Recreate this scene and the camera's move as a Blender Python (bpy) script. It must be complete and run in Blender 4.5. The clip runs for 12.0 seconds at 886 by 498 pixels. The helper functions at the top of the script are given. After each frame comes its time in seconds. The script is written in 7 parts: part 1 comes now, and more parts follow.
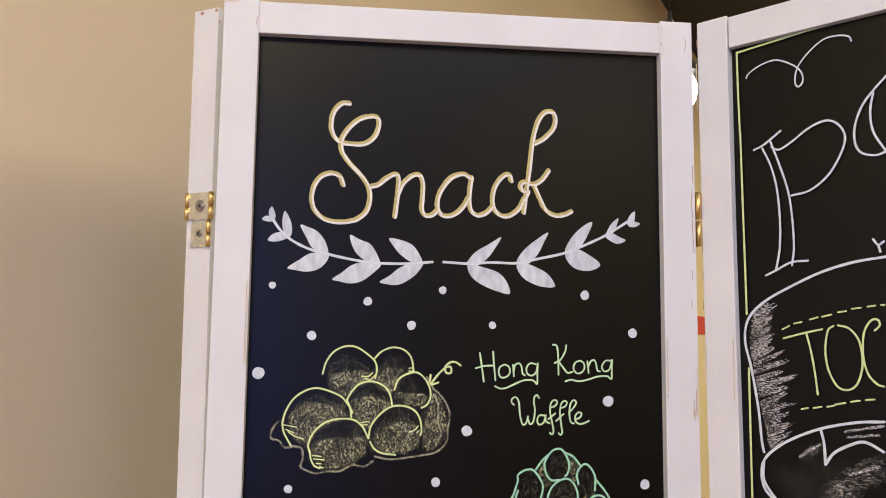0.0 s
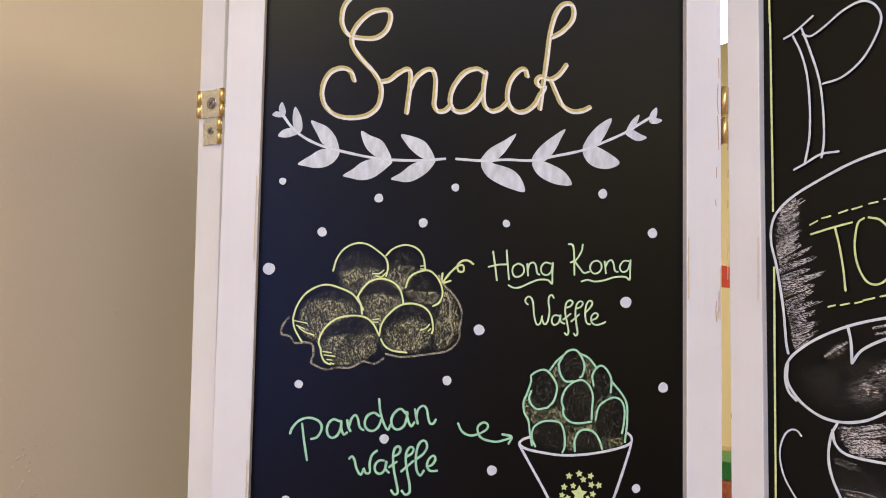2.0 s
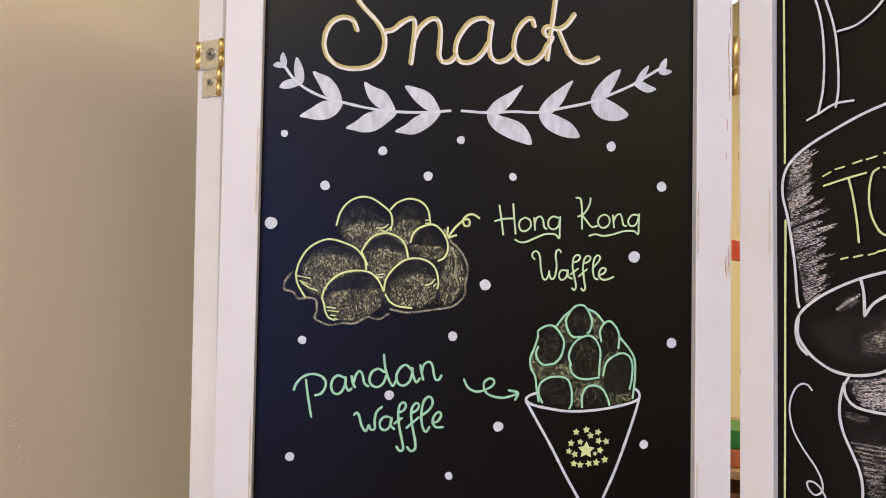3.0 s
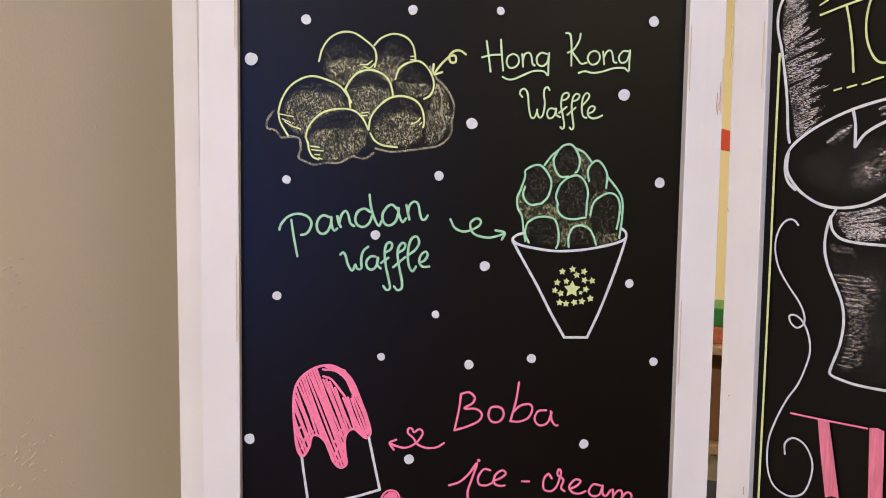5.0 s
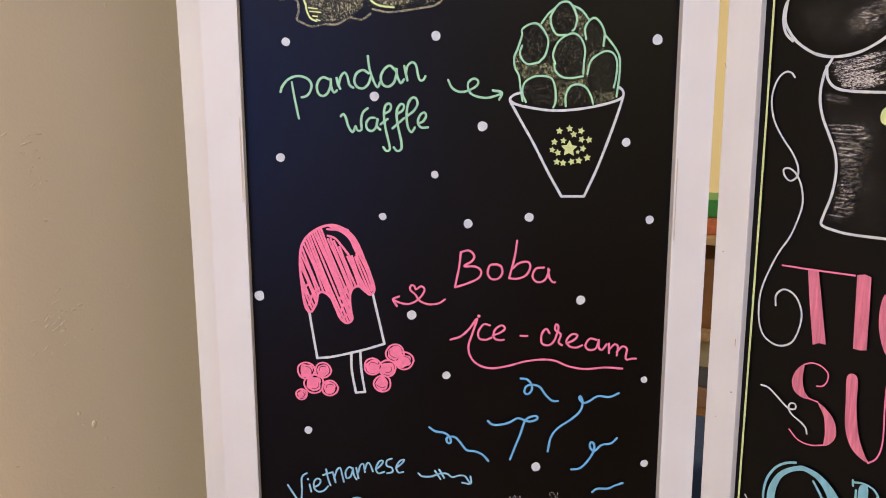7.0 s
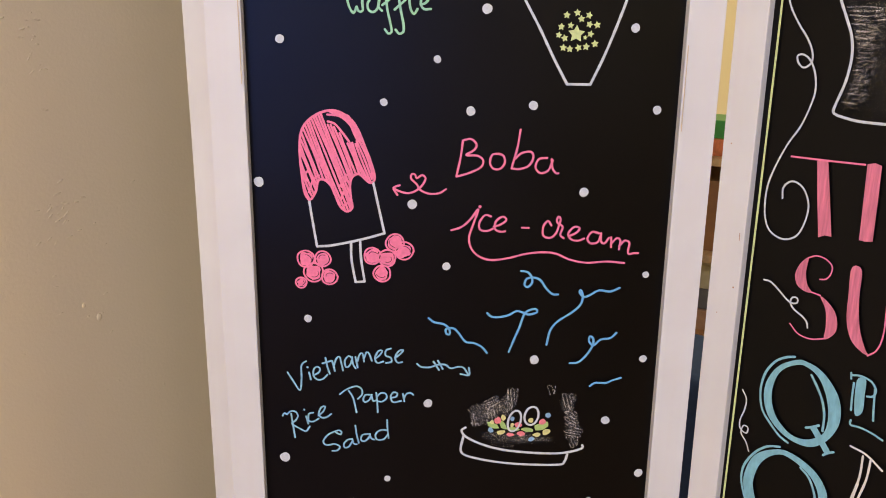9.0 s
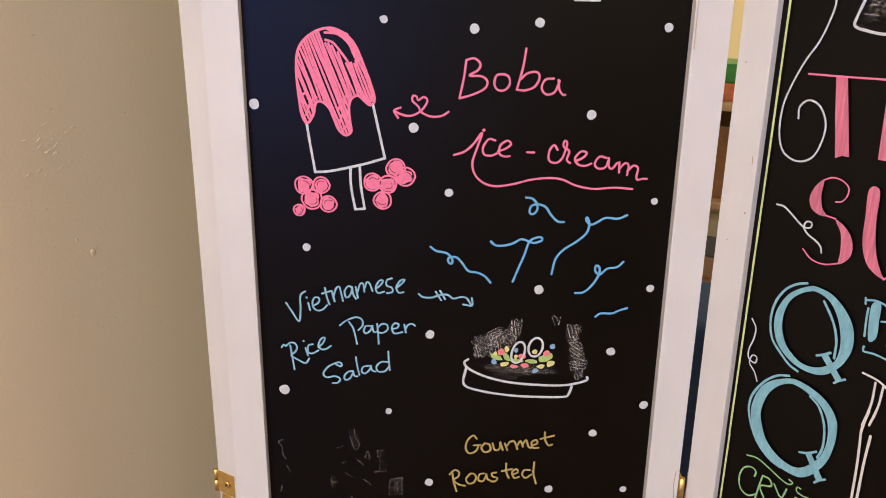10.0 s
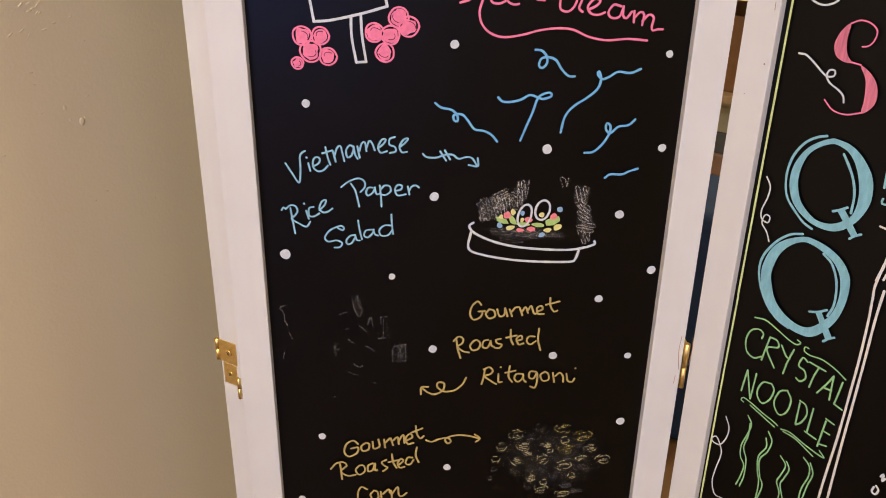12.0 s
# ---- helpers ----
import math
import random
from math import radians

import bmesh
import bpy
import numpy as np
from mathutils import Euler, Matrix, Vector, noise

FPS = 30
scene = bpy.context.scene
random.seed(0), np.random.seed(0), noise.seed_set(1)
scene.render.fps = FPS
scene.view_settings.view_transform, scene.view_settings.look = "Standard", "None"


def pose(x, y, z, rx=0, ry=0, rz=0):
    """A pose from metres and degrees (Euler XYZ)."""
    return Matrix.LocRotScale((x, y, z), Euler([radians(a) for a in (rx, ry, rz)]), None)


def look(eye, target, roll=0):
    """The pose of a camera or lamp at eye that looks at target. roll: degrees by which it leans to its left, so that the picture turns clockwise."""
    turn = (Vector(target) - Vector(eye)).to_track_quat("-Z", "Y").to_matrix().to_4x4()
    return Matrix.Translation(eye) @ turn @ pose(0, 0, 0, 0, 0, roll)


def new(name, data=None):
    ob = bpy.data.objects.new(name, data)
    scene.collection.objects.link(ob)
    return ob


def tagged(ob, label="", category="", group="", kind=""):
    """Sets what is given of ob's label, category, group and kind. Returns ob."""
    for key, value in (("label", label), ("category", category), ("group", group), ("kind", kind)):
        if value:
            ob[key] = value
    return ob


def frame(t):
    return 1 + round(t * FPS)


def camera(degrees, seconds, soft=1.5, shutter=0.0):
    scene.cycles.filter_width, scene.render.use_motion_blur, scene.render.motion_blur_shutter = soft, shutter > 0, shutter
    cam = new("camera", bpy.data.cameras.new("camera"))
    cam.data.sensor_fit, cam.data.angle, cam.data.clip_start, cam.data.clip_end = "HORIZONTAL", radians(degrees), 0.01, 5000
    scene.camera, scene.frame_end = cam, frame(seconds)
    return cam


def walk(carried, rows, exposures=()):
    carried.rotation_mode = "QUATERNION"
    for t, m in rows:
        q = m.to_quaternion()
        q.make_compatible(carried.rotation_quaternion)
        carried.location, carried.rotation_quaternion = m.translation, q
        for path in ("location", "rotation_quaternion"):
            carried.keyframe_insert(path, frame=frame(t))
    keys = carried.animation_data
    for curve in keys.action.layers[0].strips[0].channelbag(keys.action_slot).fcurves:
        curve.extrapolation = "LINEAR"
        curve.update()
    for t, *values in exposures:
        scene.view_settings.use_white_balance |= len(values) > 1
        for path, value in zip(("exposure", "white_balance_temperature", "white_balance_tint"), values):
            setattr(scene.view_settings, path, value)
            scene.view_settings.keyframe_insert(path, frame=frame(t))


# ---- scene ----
# ---------------------------------------------------------------- camera
cam = camera(56.8, 12.0, soft=1.0)
PATH = [
    (0, (-0.108, 0.049, 1.525), (0.107, 2.026, 1.739), 0.7),
    (0.5, (-0.08, 0.062, 1.499), (0.051, 2.046, 1.714), 0.9),
    (1, (-0.071, 0.068, 1.475), (0.039, 2.056, 1.668), 1.1),
    (1.5, (-0.07, 0.065, 1.469), (0.034, 2.056, 1.631), 1.1),
    (2, (-0.065, 0.069, 1.459), (0.023, 2.063, 1.589), 1.1),
    (2.5, (-0.068, 0.079, 1.449), (0.027, 2.073, 1.566), 1.1),
    (3, (-0.073, 0.085, 1.438), (0.026, 2.081, 1.511), 1.0),
    (3.2, (-0.072, 0.087, 1.433), (0.023, 2.084, 1.492), 1.0),
    (4.8, (-0.064, 0.094, 1.379), (0.052, 2.087, 1.244), 0.8),
    (5, (-0.065, 0.093, 1.377), (0.054, 2.083, 1.216), 0.8),
    (5.5, (-0.059, 0.083, 1.366), (0.055, 2.068, 1.148), 0.6),
    (6, (-0.046, 0.085, 1.345), (0.041, 2.062, 1.056), 0.3),
    (6.5, (-0.039, 0.073, 1.336), (0.027, 2.043, 0.998), -0.1),
    (7, (-0.033, 0.065, 1.326), (0.006, 2.031, 0.962), -0.1),
    (7.2, (-0.030, 0.065, 1.323), (0.002, 2.029, 0.942), 0.0),
    (8.8, (-0.022, 0.065, 1.288), (-0.012, 2.000, 0.783), 0.7),
    (9, (-0.02, 0.065, 1.28), (-0.014, 1.996, 0.76), 0.7),
    (9.5, (-0.022, 0.071, 1.256), (-0.017, 1.988, 0.687), 0.7),
    (10, (-0.024, 0.08, 1.243), (-0.012, 1.982, 0.625), 0.7),
    (10.5, (-0.025, 0.085, 1.228), (-0.004, 1.963, 0.54), 0.8),
    (11, (-0.026, 0.085, 1.212), (0.005, 1.944, 0.476), 0.7),
    (11.5, (-0.031, 0.081, 1.192), (-0.001, 1.926, 0.421), 0.8),
    (12, (-0.036, 0.085, 1.182), (-0.003, 1.913, 0.371), 0.9),
]
# the camera's own slow drift of exposure and white balance
EXPOSURES = [(0, -0.08, 6440, 10), (0.6, -0.12, 6420, 10), (3, -0.04, 6400, 10), (6, 0.0, 6480, 10), (9, 0.0, 6700, 10), (9.5, 0.07, 6740, 10), (12, 0.04, 6980, 10)]
walk(cam, [(t, look(eye, target, roll)) for t, eye, target, roll in PATH], EXPOSURES)

# ---------------------------------------------------------------- light
# The room's long wall runs away from the viewer at an angle; room axes: along that wall, and out from it.
ROOM = pose(-0.45, 1.105, 0, 0, 0, 56.1)      # local x along the wall, local -y into the room
CEILING = 3.2

world = bpy.data.worlds.new("sky")
scene.world = world
world.use_nodes = True
sky = world.node_tree.nodes.new("ShaderNodeTexSky")
sky.sky_type, sky.sun_disc, sky.sun_elevation, sky.sun_rotation = "NISHITA", False, radians(40), radians(120)
world.node_tree.links.new(sky.outputs[0], world.node_tree.nodes["Background"].inputs[0])
world.node_tree.nodes["Background"].inputs[1].default_value = 0.1


def area_lamp(name, m, size_x, size_y, watts, colour, shape="RECTANGLE"):
    data = bpy.data.lights.new(name, "AREA")
    data.shape, data.size, data.size_y, data.energy, data.color = shape, size_x, size_y, watts, colour
    ob = new(name, data)
    ob.matrix_world = m
    return ob


# daylight in the tall shop window behind the viewer
WINDOW = (-3.5, -1.30, 2.0, 2.1)             # along, out, width, height
WINDOW_MID = 1.62
area_lamp("window_daylight", ROOM @ pose(WINDOW[0] + 0.03, WINDOW[1], WINDOW_MID, 90, 0, -90) , WINDOW[2], WINDOW[3], 52, (0.11, 0.24, 1.0))
# unseen ceiling lamps added for light: cool near the viewer, warm ones round it
LAMPS = (                                     # along, out, watts, colour
    (-1.25, -1.70, 46, (0.68, 0.69, 0.92)),
    (0.60, -2.40, 30, (1.0, 0.70, 0.42)),
    (3.60, -2.60, 142, (1.0, 0.90, 0.56)),
    (-2.60, -0.90, 90, (1.0, 0.84, 0.36)),
    (-2.90, -4.60, 54, (1.0, 0.90, 0.58)),
)
for along, out, watts, colour in LAMPS:
    area_lamp("added_ceiling_light", ROOM @ pose(along, out, CEILING - 0.09), 1.6, 1.6, watts, colour, "DISK")

# ---------------------------------------------------------------- materials
class Nodes:
    """A small builder for node materials."""

    def __init__(self, name):
        self.mat = bpy.data.materials.new(name)
        self.mat.use_nodes = True
        self.tree = self.mat.node_tree
        self.bsdf = self.tree.nodes["Principled BSDF"]
        self.out = self.tree.nodes["Material Output"]
        self.coord = self.tree.nodes.new("ShaderNodeTexCoord")

    def node(self, kind, **values):
        n = self.tree.nodes.new(kind)
        for key, value in values.items():
            n.inputs[key.replace("_", " ")].default_value = value
        return n

    def link(self, a, b):
        self.tree.links.new(a, b)

    def noise(self, scale, detail=4.0, rough=0.55, stretch=(1, 1, 1), source="Object"):
        m = self.node("ShaderNodeMapping", Scale=stretch)
        self.link(self.coord.outputs[source], m.inputs["Vector"])
        n = self.node("ShaderNodeTexNoise", Scale=scale, Detail=detail, Roughness=rough)
        self.link(m.outputs[0], n.inputs["Vector"])
        return n.outputs["Fac"]

    def ramp(self, fac, stops):
        r = self.tree.nodes.new("ShaderNodeValToRGB")
        while len(r.color_ramp.elements) < len(stops):
            r.color_ramp.elements.new(0.5)
        for e, (at, c) in zip(r.color_ramp.elements, stops):
            e.position = at
            e.color = (c, c, c, 1) if isinstance(c, (int, float)) else (*c, 1)
        self.link(fac, r.inputs["Fac"])
        return r.outputs["Color"]

    def mix(self, fac, a, b, blend="MIX"):
        m = self.tree.nodes.new("ShaderNodeMix")
        m.data_type, m.blend_type = "RGBA", blend
        for socket, value in ((m.inputs[0], fac), (m.inputs[6], a), (m.inputs[7], b)):
            if hasattr(value, "links"):
                self.link(value, socket)
            elif isinstance(value, (int, float)):
                socket.default_value = value
            else:
                socket.default_value = (*value, 1)
        return m.outputs[2]

    def bump(self, height, strength, distance):
        b = self.node("ShaderNodeBump", Strength=strength, Distance=distance)
        self.link(height, b.inputs["Height"])
        self.link(b.outputs[0], self.bsdf.inputs["Normal"])

    def colour(self, value):
        if hasattr(value, "links"):
            self.link(value, self.bsdf.inputs["Base Color"])
        else:
            self.bsdf.inputs["Base Color"].default_value = (*value, 1)

    def set(self, rough=0.5, metal=0.0, spec=0.5):
        if hasattr(rough, "links"):
            self.link(rough, self.bsdf.inputs["Roughness"])
        else:
            self.bsdf.inputs["Roughness"].default_value = rough
        self.bsdf.inputs["Metallic"].default_value = metal
        self.bsdf.inputs["Specular IOR Level"].default_value = spec
        return self.mat


def wall_paint():
    n = Nodes("wall_paint")
    broad, fine = n.noise(1.3, 3), n.noise(220, 3)
    n.colour(n.mix(n.ramp(broad, [(0.3, 0.0), (0.7, 1.0)]), (0.675, 0.575, 0.405), (0.715, 0.615, 0.435)))
    marks = n.ramp(n.noise(26, 2), [(0.70, 0.0), (0.76, 1.0)])
    n.bump(n.mix(0.25, fine, marks), 0.22, 0.002)
    return n.set(0.72)


def white_wood():
    n = Nodes("white_painted_wood")
    stain = n.ramp(n.noise(9, 4), [(0.35, 0.0), (0.75, 1.0)])
    base = n.mix(stain, (0.655, 0.660, 0.662), (0.60, 0.597, 0.59))
    streak = n.ramp(n.noise(60, 3, stretch=(1, 1, 0.04)), [(0.45, 0.0), (0.8, 0.22)])
    base = n.mix(streak, base, (0.60, 0.54, 0.53))
    chips = n.ramp(n.noise(34, 6, 0.7), [(0.735, 0.0), (0.75, 1.0)])
    n.colour(n.mix(chips, base, (0.45, 0.33, 0.22)))
    n.bump(n.noise(90, 4, stretch=(1, 1, 0.06)), 0.25, 0.0012)
    return n.set(n.ramp(n.noise(20), [(0.2, 0.42), (0.8, 0.62)]))


def chalkboard():
    n = Nodes("chalkboard")
    haze = n.ramp(n.noise(5, 5, stretch=(1, 1, 0.6)), [(0.4, 0.0), (0.9, 1.0)])
    n.colour(n.mix(haze, (0.0007, 0.0007, 0.0007), (0.0022, 0.0021, 0.0020)))
    n.bump(n.noise(600, 2), 0.05, 0.0004)
    return n.set(n.ramp(n.noise(7, 4), [(0.2, 0.31), (0.8, 0.37)]), spec=0.20)


def marker(name, colour, thin=0.25, stretch=(1, 1, 1)):
    """Paint-pen ink: opaque, with a little of its own streaking."""
    n = Nodes(name)
    streak = n.ramp(n.noise(230, 4, 0.6, stretch), [(0.3, 0.0), (0.75, 1.0)])
    n.colour(n.mix(streak, colour, [c * (1 - thin) for c in colour]))
    return n.set(0.55, spec=0.3)


def chalk(name, colour, low, high, scale=900, stretch=(1, 1, 1), strength=1.0):
    """Dry chalk: dust that covers the board only where the grain caught it."""
    n = Nodes(name)
    n.colour(colour)
    n.set(0.95, spec=0.1)
    grain = n.ramp(n.noise(scale, 3, 0.7, stretch), [(low, 0.0), (high, strength)])
    patch = n.ramp(n.noise(48, 4, 0.65), [(0.30, 0.15), (0.55, 1.0)])
    fade = n.node("ShaderNodeAttribute")
    fade.attribute_name = "cover"
    cover = n.mix(1.0, n.mix(1.0, grain, patch, "MULTIPLY"), fade.outputs["Color"], "MULTIPLY")
    clear = n.node("ShaderNodeBsdfTransparent")
    both = n.node("ShaderNodeMixShader")
    n.link(cover, both.inputs[0])
    n.link(clear.outputs[0], both.inputs[1])
    n.link(n.bsdf.outputs[0], both.inputs[2])
    n.link(both.outputs[0], n.out.inputs["Surface"])
    return n.mat


def metal(name, colour, rough):
    n = Nodes(name)
    n.colour(n.mix(n.ramp(n.noise(300, 3), [(0.3, 0.0), (0.8, 1.0)]), colour, [c * 0.75 for c in colour]))
    n.bump(n.noise(500, 2), 0.1, 0.0005)
    return n.set(n.ramp(n.noise(120), [(0.2, rough * 0.7), (0.8, rough * 1.3)]), metal=1.0)


def plain(name, colour, rough=0.6, scale=25, vary=0.25):
    n = Nodes(name)
    n.colour(n.mix(n.ramp(n.noise(scale, 4), [(0.3, 0.0), (0.75, 1.0)]), colour, [c * (1 - vary) for c in colour]))
    n.bump(n.noise(scale * 8, 3), 0.12, 0.002)
    return n.set(rough)


def wood(name, colour, rough=0.45):
    n = Nodes(name)
    grain = n.ramp(n.noise(14, 5, 0.6, (0.15, 2.2, 2.2)), [(0.3, 0.0), (0.7, 1.0)])
    n.colour(n.mix(grain, colour, [c * 0.55 for c in colour]))
    n.bump(n.noise(40, 4, 0.6, (0.1, 2, 2)), 0.15, 0.002)
    return n.set(rough)


def glass_pane():
    n = Nodes("window_glass")
    n.bsdf.inputs["Transmission Weight"].default_value = 1.0
    n.colour((0.95, 0.98, 1.0))
    return n.set(0.02)


WALL, WOODWORK, BOARD = wall_paint(), white_wood(), chalkboard()
WHITE = marker("white_paint_pen", (0.635, 0.68, 0.72), 0.22)
WHITE_FILL = marker("white_paint_pen_filled", (0.645, 0.69, 0.735), 0.42, (0.5, 1, 0.2))
CREAM = marker("cream_paint_pen", (0.74, 0.72, 0.67), 0.14)
GOLD_EDGE = marker("gold_paint_pen", (0.54, 0.46, 0.17), 0.3)
LIME = marker("pale_yellow_green_paint_pen", (0.66, 0.76, 0.34), 0.25)
PALE_GREEN = marker("pale_green_paint_pen", (0.58, 0.78, 0.46), 0.18)
MINT = marker("mint_green_paint_pen", (0.38, 0.72, 0.48), 0.32)
GREEN = marker("light_green_paint_pen", (0.30, 0.60, 0.28), 0.25)
PINK = marker("pink_paint_pen", (0.90, 0.22, 0.38), 0.22)
PINK_FILL = marker("pink_paint_pen_filled", (0.78, 0.22, 0.32), 0.45, (1.6, 1, 0.12))
SKY = marker("sky_blue_paint_pen", (0.16, 0.46, 0.78), 0.2)
PALE_BLUE = marker("pale_blue_paint_pen", (0.30, 0.60, 0.80), 0.38)
BLUE = marker("light_blue_paint_pen", (0.25, 0.54, 0.64), 0.25)
BLUE_FILL = marker("light_blue_paint_pen_filled", (0.24, 0.53, 0.62), 0.30, (1, 1, 0.3))
GOLD = marker("dull_gold_paint_pen", (0.55, 0.42, 0.15), 0.4)
SALAD_GREEN = marker("leaf_green_paint_pen", (0.42, 0.60, 0.20), 0.25)
SALAD_BLUE = marker("dusty_blue_paint_pen", (0.26, 0.45, 0.66), 0.25)
SALAD_RED = marker("coral_red_paint_pen", (0.86, 0.24, 0.28), 0.25)
SALAD_YELLOW = marker("lemon_yellow_paint_pen", (0.72, 0.70, 0.30), 0.25)
DUST_OLIVE = chalk("olive_chalk_dust", (0.44, 0.43, 0.28), 0.50, 0.60, 640, (1.25, 1, 0.7), 0.85)
DUST_HATCH = chalk("olive_chalk_hatching", (0.44, 0.43, 0.28), 0.47, 0.61, 600, (1.2, 1, 0.7), 0.5)
DUST_GREEN = chalk("dark_olive_chalk_dust", (0.34, 0.34, 0.24), 0.53, 0.64, 700, (1.2, 1, 0.8), 0.34)
DUST_MOSS = chalk("moss_green_chalk_dust", (0.40, 0.42, 0.22), 0.48, 0.60, 560, (1.1, 1, 0.8), 0.68)
DUST_LINE = chalk("olive_chalk_line", (0.42, 0.40, 0.29), 0.34, 0.60, 1000)
DUST_WHITE = chalk("white_chalk_dust", (0.55, 0.52, 0.48), 0.46, 0.70, 600, (1.2, 1, 0.7), 0.28)
DUST_GOLD = chalk("gold_chalk_dust", (0.60, 0.50, 0.16), 0.36, 0.7, 600, strength=0.8)
DUST_FAINT = chalk("faint_chalk_line", (0.42, 0.40, 0.38), 0.42, 0.75, 700, strength=0.6)
DUST_FAINT_PATCH = chalk("faint_chalk_smear", (0.36, 0.33, 0.29), 0.42, 0.80, 900, (1.0, 1, 0.6), 0.2)
CHALK_HATCH = chalk("white_chalk_hatching", (0.66, 0.63, 0.62), 0.41, 0.60, 900, (0.4, 1, 1.2), 0.85)
CHALK_SOFT = chalk("soft_white_chalk", (0.58, 0.55, 0.52), 0.40, 0.66, 800, (1.4, 1.4, 0.6), 0.8)
CHALK_SMEAR = chalk("smeared_white_chalk", (0.58, 0.54, 0.48), 0.48, 0.64, 760, (0.35, 1, 1.3), 0.5)
DUST_KERNEL = chalk("pale_olive_chalk", (0.46, 0.42, 0.24), 0.36, 0.60, 800, strength=0.9)
BRASS = metal("brass", (0.86, 0.62, 0.24), 0.36)
ZINC = metal("zinc_plate", (0.84, 0.85, 0.76), 0.28)
STEEL = metal("screw_steel", (0.42, 0.40, 0.38), 0.3)
DARK = plain("black_paint", (0.02, 0.02, 0.02), 0.5)
CEILING_PAINT = plain("dark_ceiling_paint", (0.030, 0.029, 0.028), 0.8, 6)
FLOOR_WOOD = wood("brown_floor_planks", (0.24, 0.13, 0.06), 0.45)
SHELF_WOOD = wood("brown_shelf_wood", (0.46, 0.25, 0.11), 0.4)
PALE_WOOD = wood("pale_wood", (0.62, 0.44, 0.24), 0.45)
SCUFF = plain("bare_scuffed_wood", (0.44, 0.25, 0.16), 0.7, 300)
RAW_EDGE = plain("yellowed_paint_edge", (0.62, 0.50, 0.33), 0.6, 200)

# ---------------------------------------------------------------- builders
def mesh_of(name, bm, *materials):
    data = bpy.data.meshes.new(name)
    bm.to_mesh(data)
    bm.free()
    for m in materials:
        data.materials.append(m)
    return data


def part(name, bm, material, parent, label=""):
    """One mesh as a part of a thing, in the thing's own axes."""
    ob = new(name, mesh_of(name, bm, material))
    ob.parent = parent
    return tagged(ob, label)


def thing(name, m, label, category, group="", kind=""):
    ob = new(name)
    ob.empty_display_size = 0.1
    ob.matrix_world = m
    return tagged(ob, label, category, group, kind)


def solid(name, bm, material, m, label, category, kind=""):
    ob = new(name, mesh_of(name, bm, material))
    ob.matrix_world = m
    return tagged(ob, label, category, "", kind)


def box(x0, x1, y0, y1, z0, z1, bevel=0.0, segments=2, bm=None):
    own = bmesh.new()
    bmesh.ops.create_cube(own, size=1, matrix=Matrix.Translation(((x0 + x1) / 2, (y0 + y1) / 2, (z0 + z1) / 2)) @ Matrix.Diagonal((x1 - x0, y1 - y0, z1 - z0, 1)))
    if bevel:
        bmesh.ops.bevel(own, geom=own.edges[:], offset=bevel, segments=segments, affect="EDGES", profile=0.6)
    if bm is None:
        return own
    data = bpy.data.meshes.new("joined")
    own.to_mesh(data)
    own.free()
    bm.from_mesh(data)
    bpy.data.meshes.remove(data)
    return bm


def rod(radius, z0, z1, sides=14, bevel=0.0, top=None):
    bm = bmesh.new()
    bmesh.ops.create_cone(bm, cap_ends=True, segments=sides, radius1=radius, radius2=radius if top is None else top, depth=z1 - z0, matrix=Matrix.Translation((0, 0, (z0 + z1) / 2)))
    if bevel:
        ends = [e for e in bm.edges if abs(e.verts[0].co.z - e.verts[1].co.z) < 1e-6]
        bmesh.ops.bevel(bm, geom=ends, offset=bevel, segments=2, affect="EDGES")
    for f in bm.faces:
        f.smooth = len(f.verts) == 4
    return bm


def turned(bm, m):
    bmesh.ops.transform(bm, matrix=m, verts=bm.verts[:])
    return bm


# ---------------------------------------------------------------- the room
X0, X1, DEPTH, THICK = -3.5, 6.5, 6.2, 0.15


def wall_piece(name, x0, x1, y0, y1, z0, z1, label):
    return solid(name, box(x0, x1, y0, y1, z0, z1), WALL, ROOM, label, "wall", "structure")


wall_piece("wall_west", X0, X1, 0, THICK, 0, CEILING, "beige painted wall beside the chalkboard screen")
wall_piece("wall_north", X1, X1 + THICK, -DEPTH, THICK, 0, CEILING, "beige painted end wall of the shop")
wall_piece("wall_east", X0, X1, -DEPTH - THICK, -DEPTH, 0, CEILING, "beige painted side wall of the shop")
wx, wy, ww, wh = WINDOW
sill, head = WINDOW_MID - wh / 2, WINDOW_MID + wh / 2
bm = box(X0 - THICK, X0, -DEPTH, wy - ww / 2, 0, CEILING)
box(X0 - THICK, X0, wy + ww / 2, THICK, 0, CEILING, bm=bm)
box(X0 - THICK, X0, wy - ww / 2, wy + ww / 2, 0, sill, bm=bm)
box(X0 - THICK, X0, wy - ww / 2, wy + ww / 2, head, CEILING, bm=bm)
solid("wall_south", bm, WALL, ROOM, "beige painted wall with a tall shop window", "wall", "structure")
solid("floor", box(X0 - THICK, X1 + THICK, -DEPTH - THICK, THICK, -0.1, 0), FLOOR_WOOD, ROOM, "brown wooden shop floor", "floor", "structure")
solid("ceiling", box(X0 - THICK, X1 + THICK, -DEPTH - THICK, THICK, CEILING, CEILING + 0.12), CEILING_PAINT, ROOM, "dark painted shop ceiling", "ceiling", "structure")

GLASS = glass_pane()


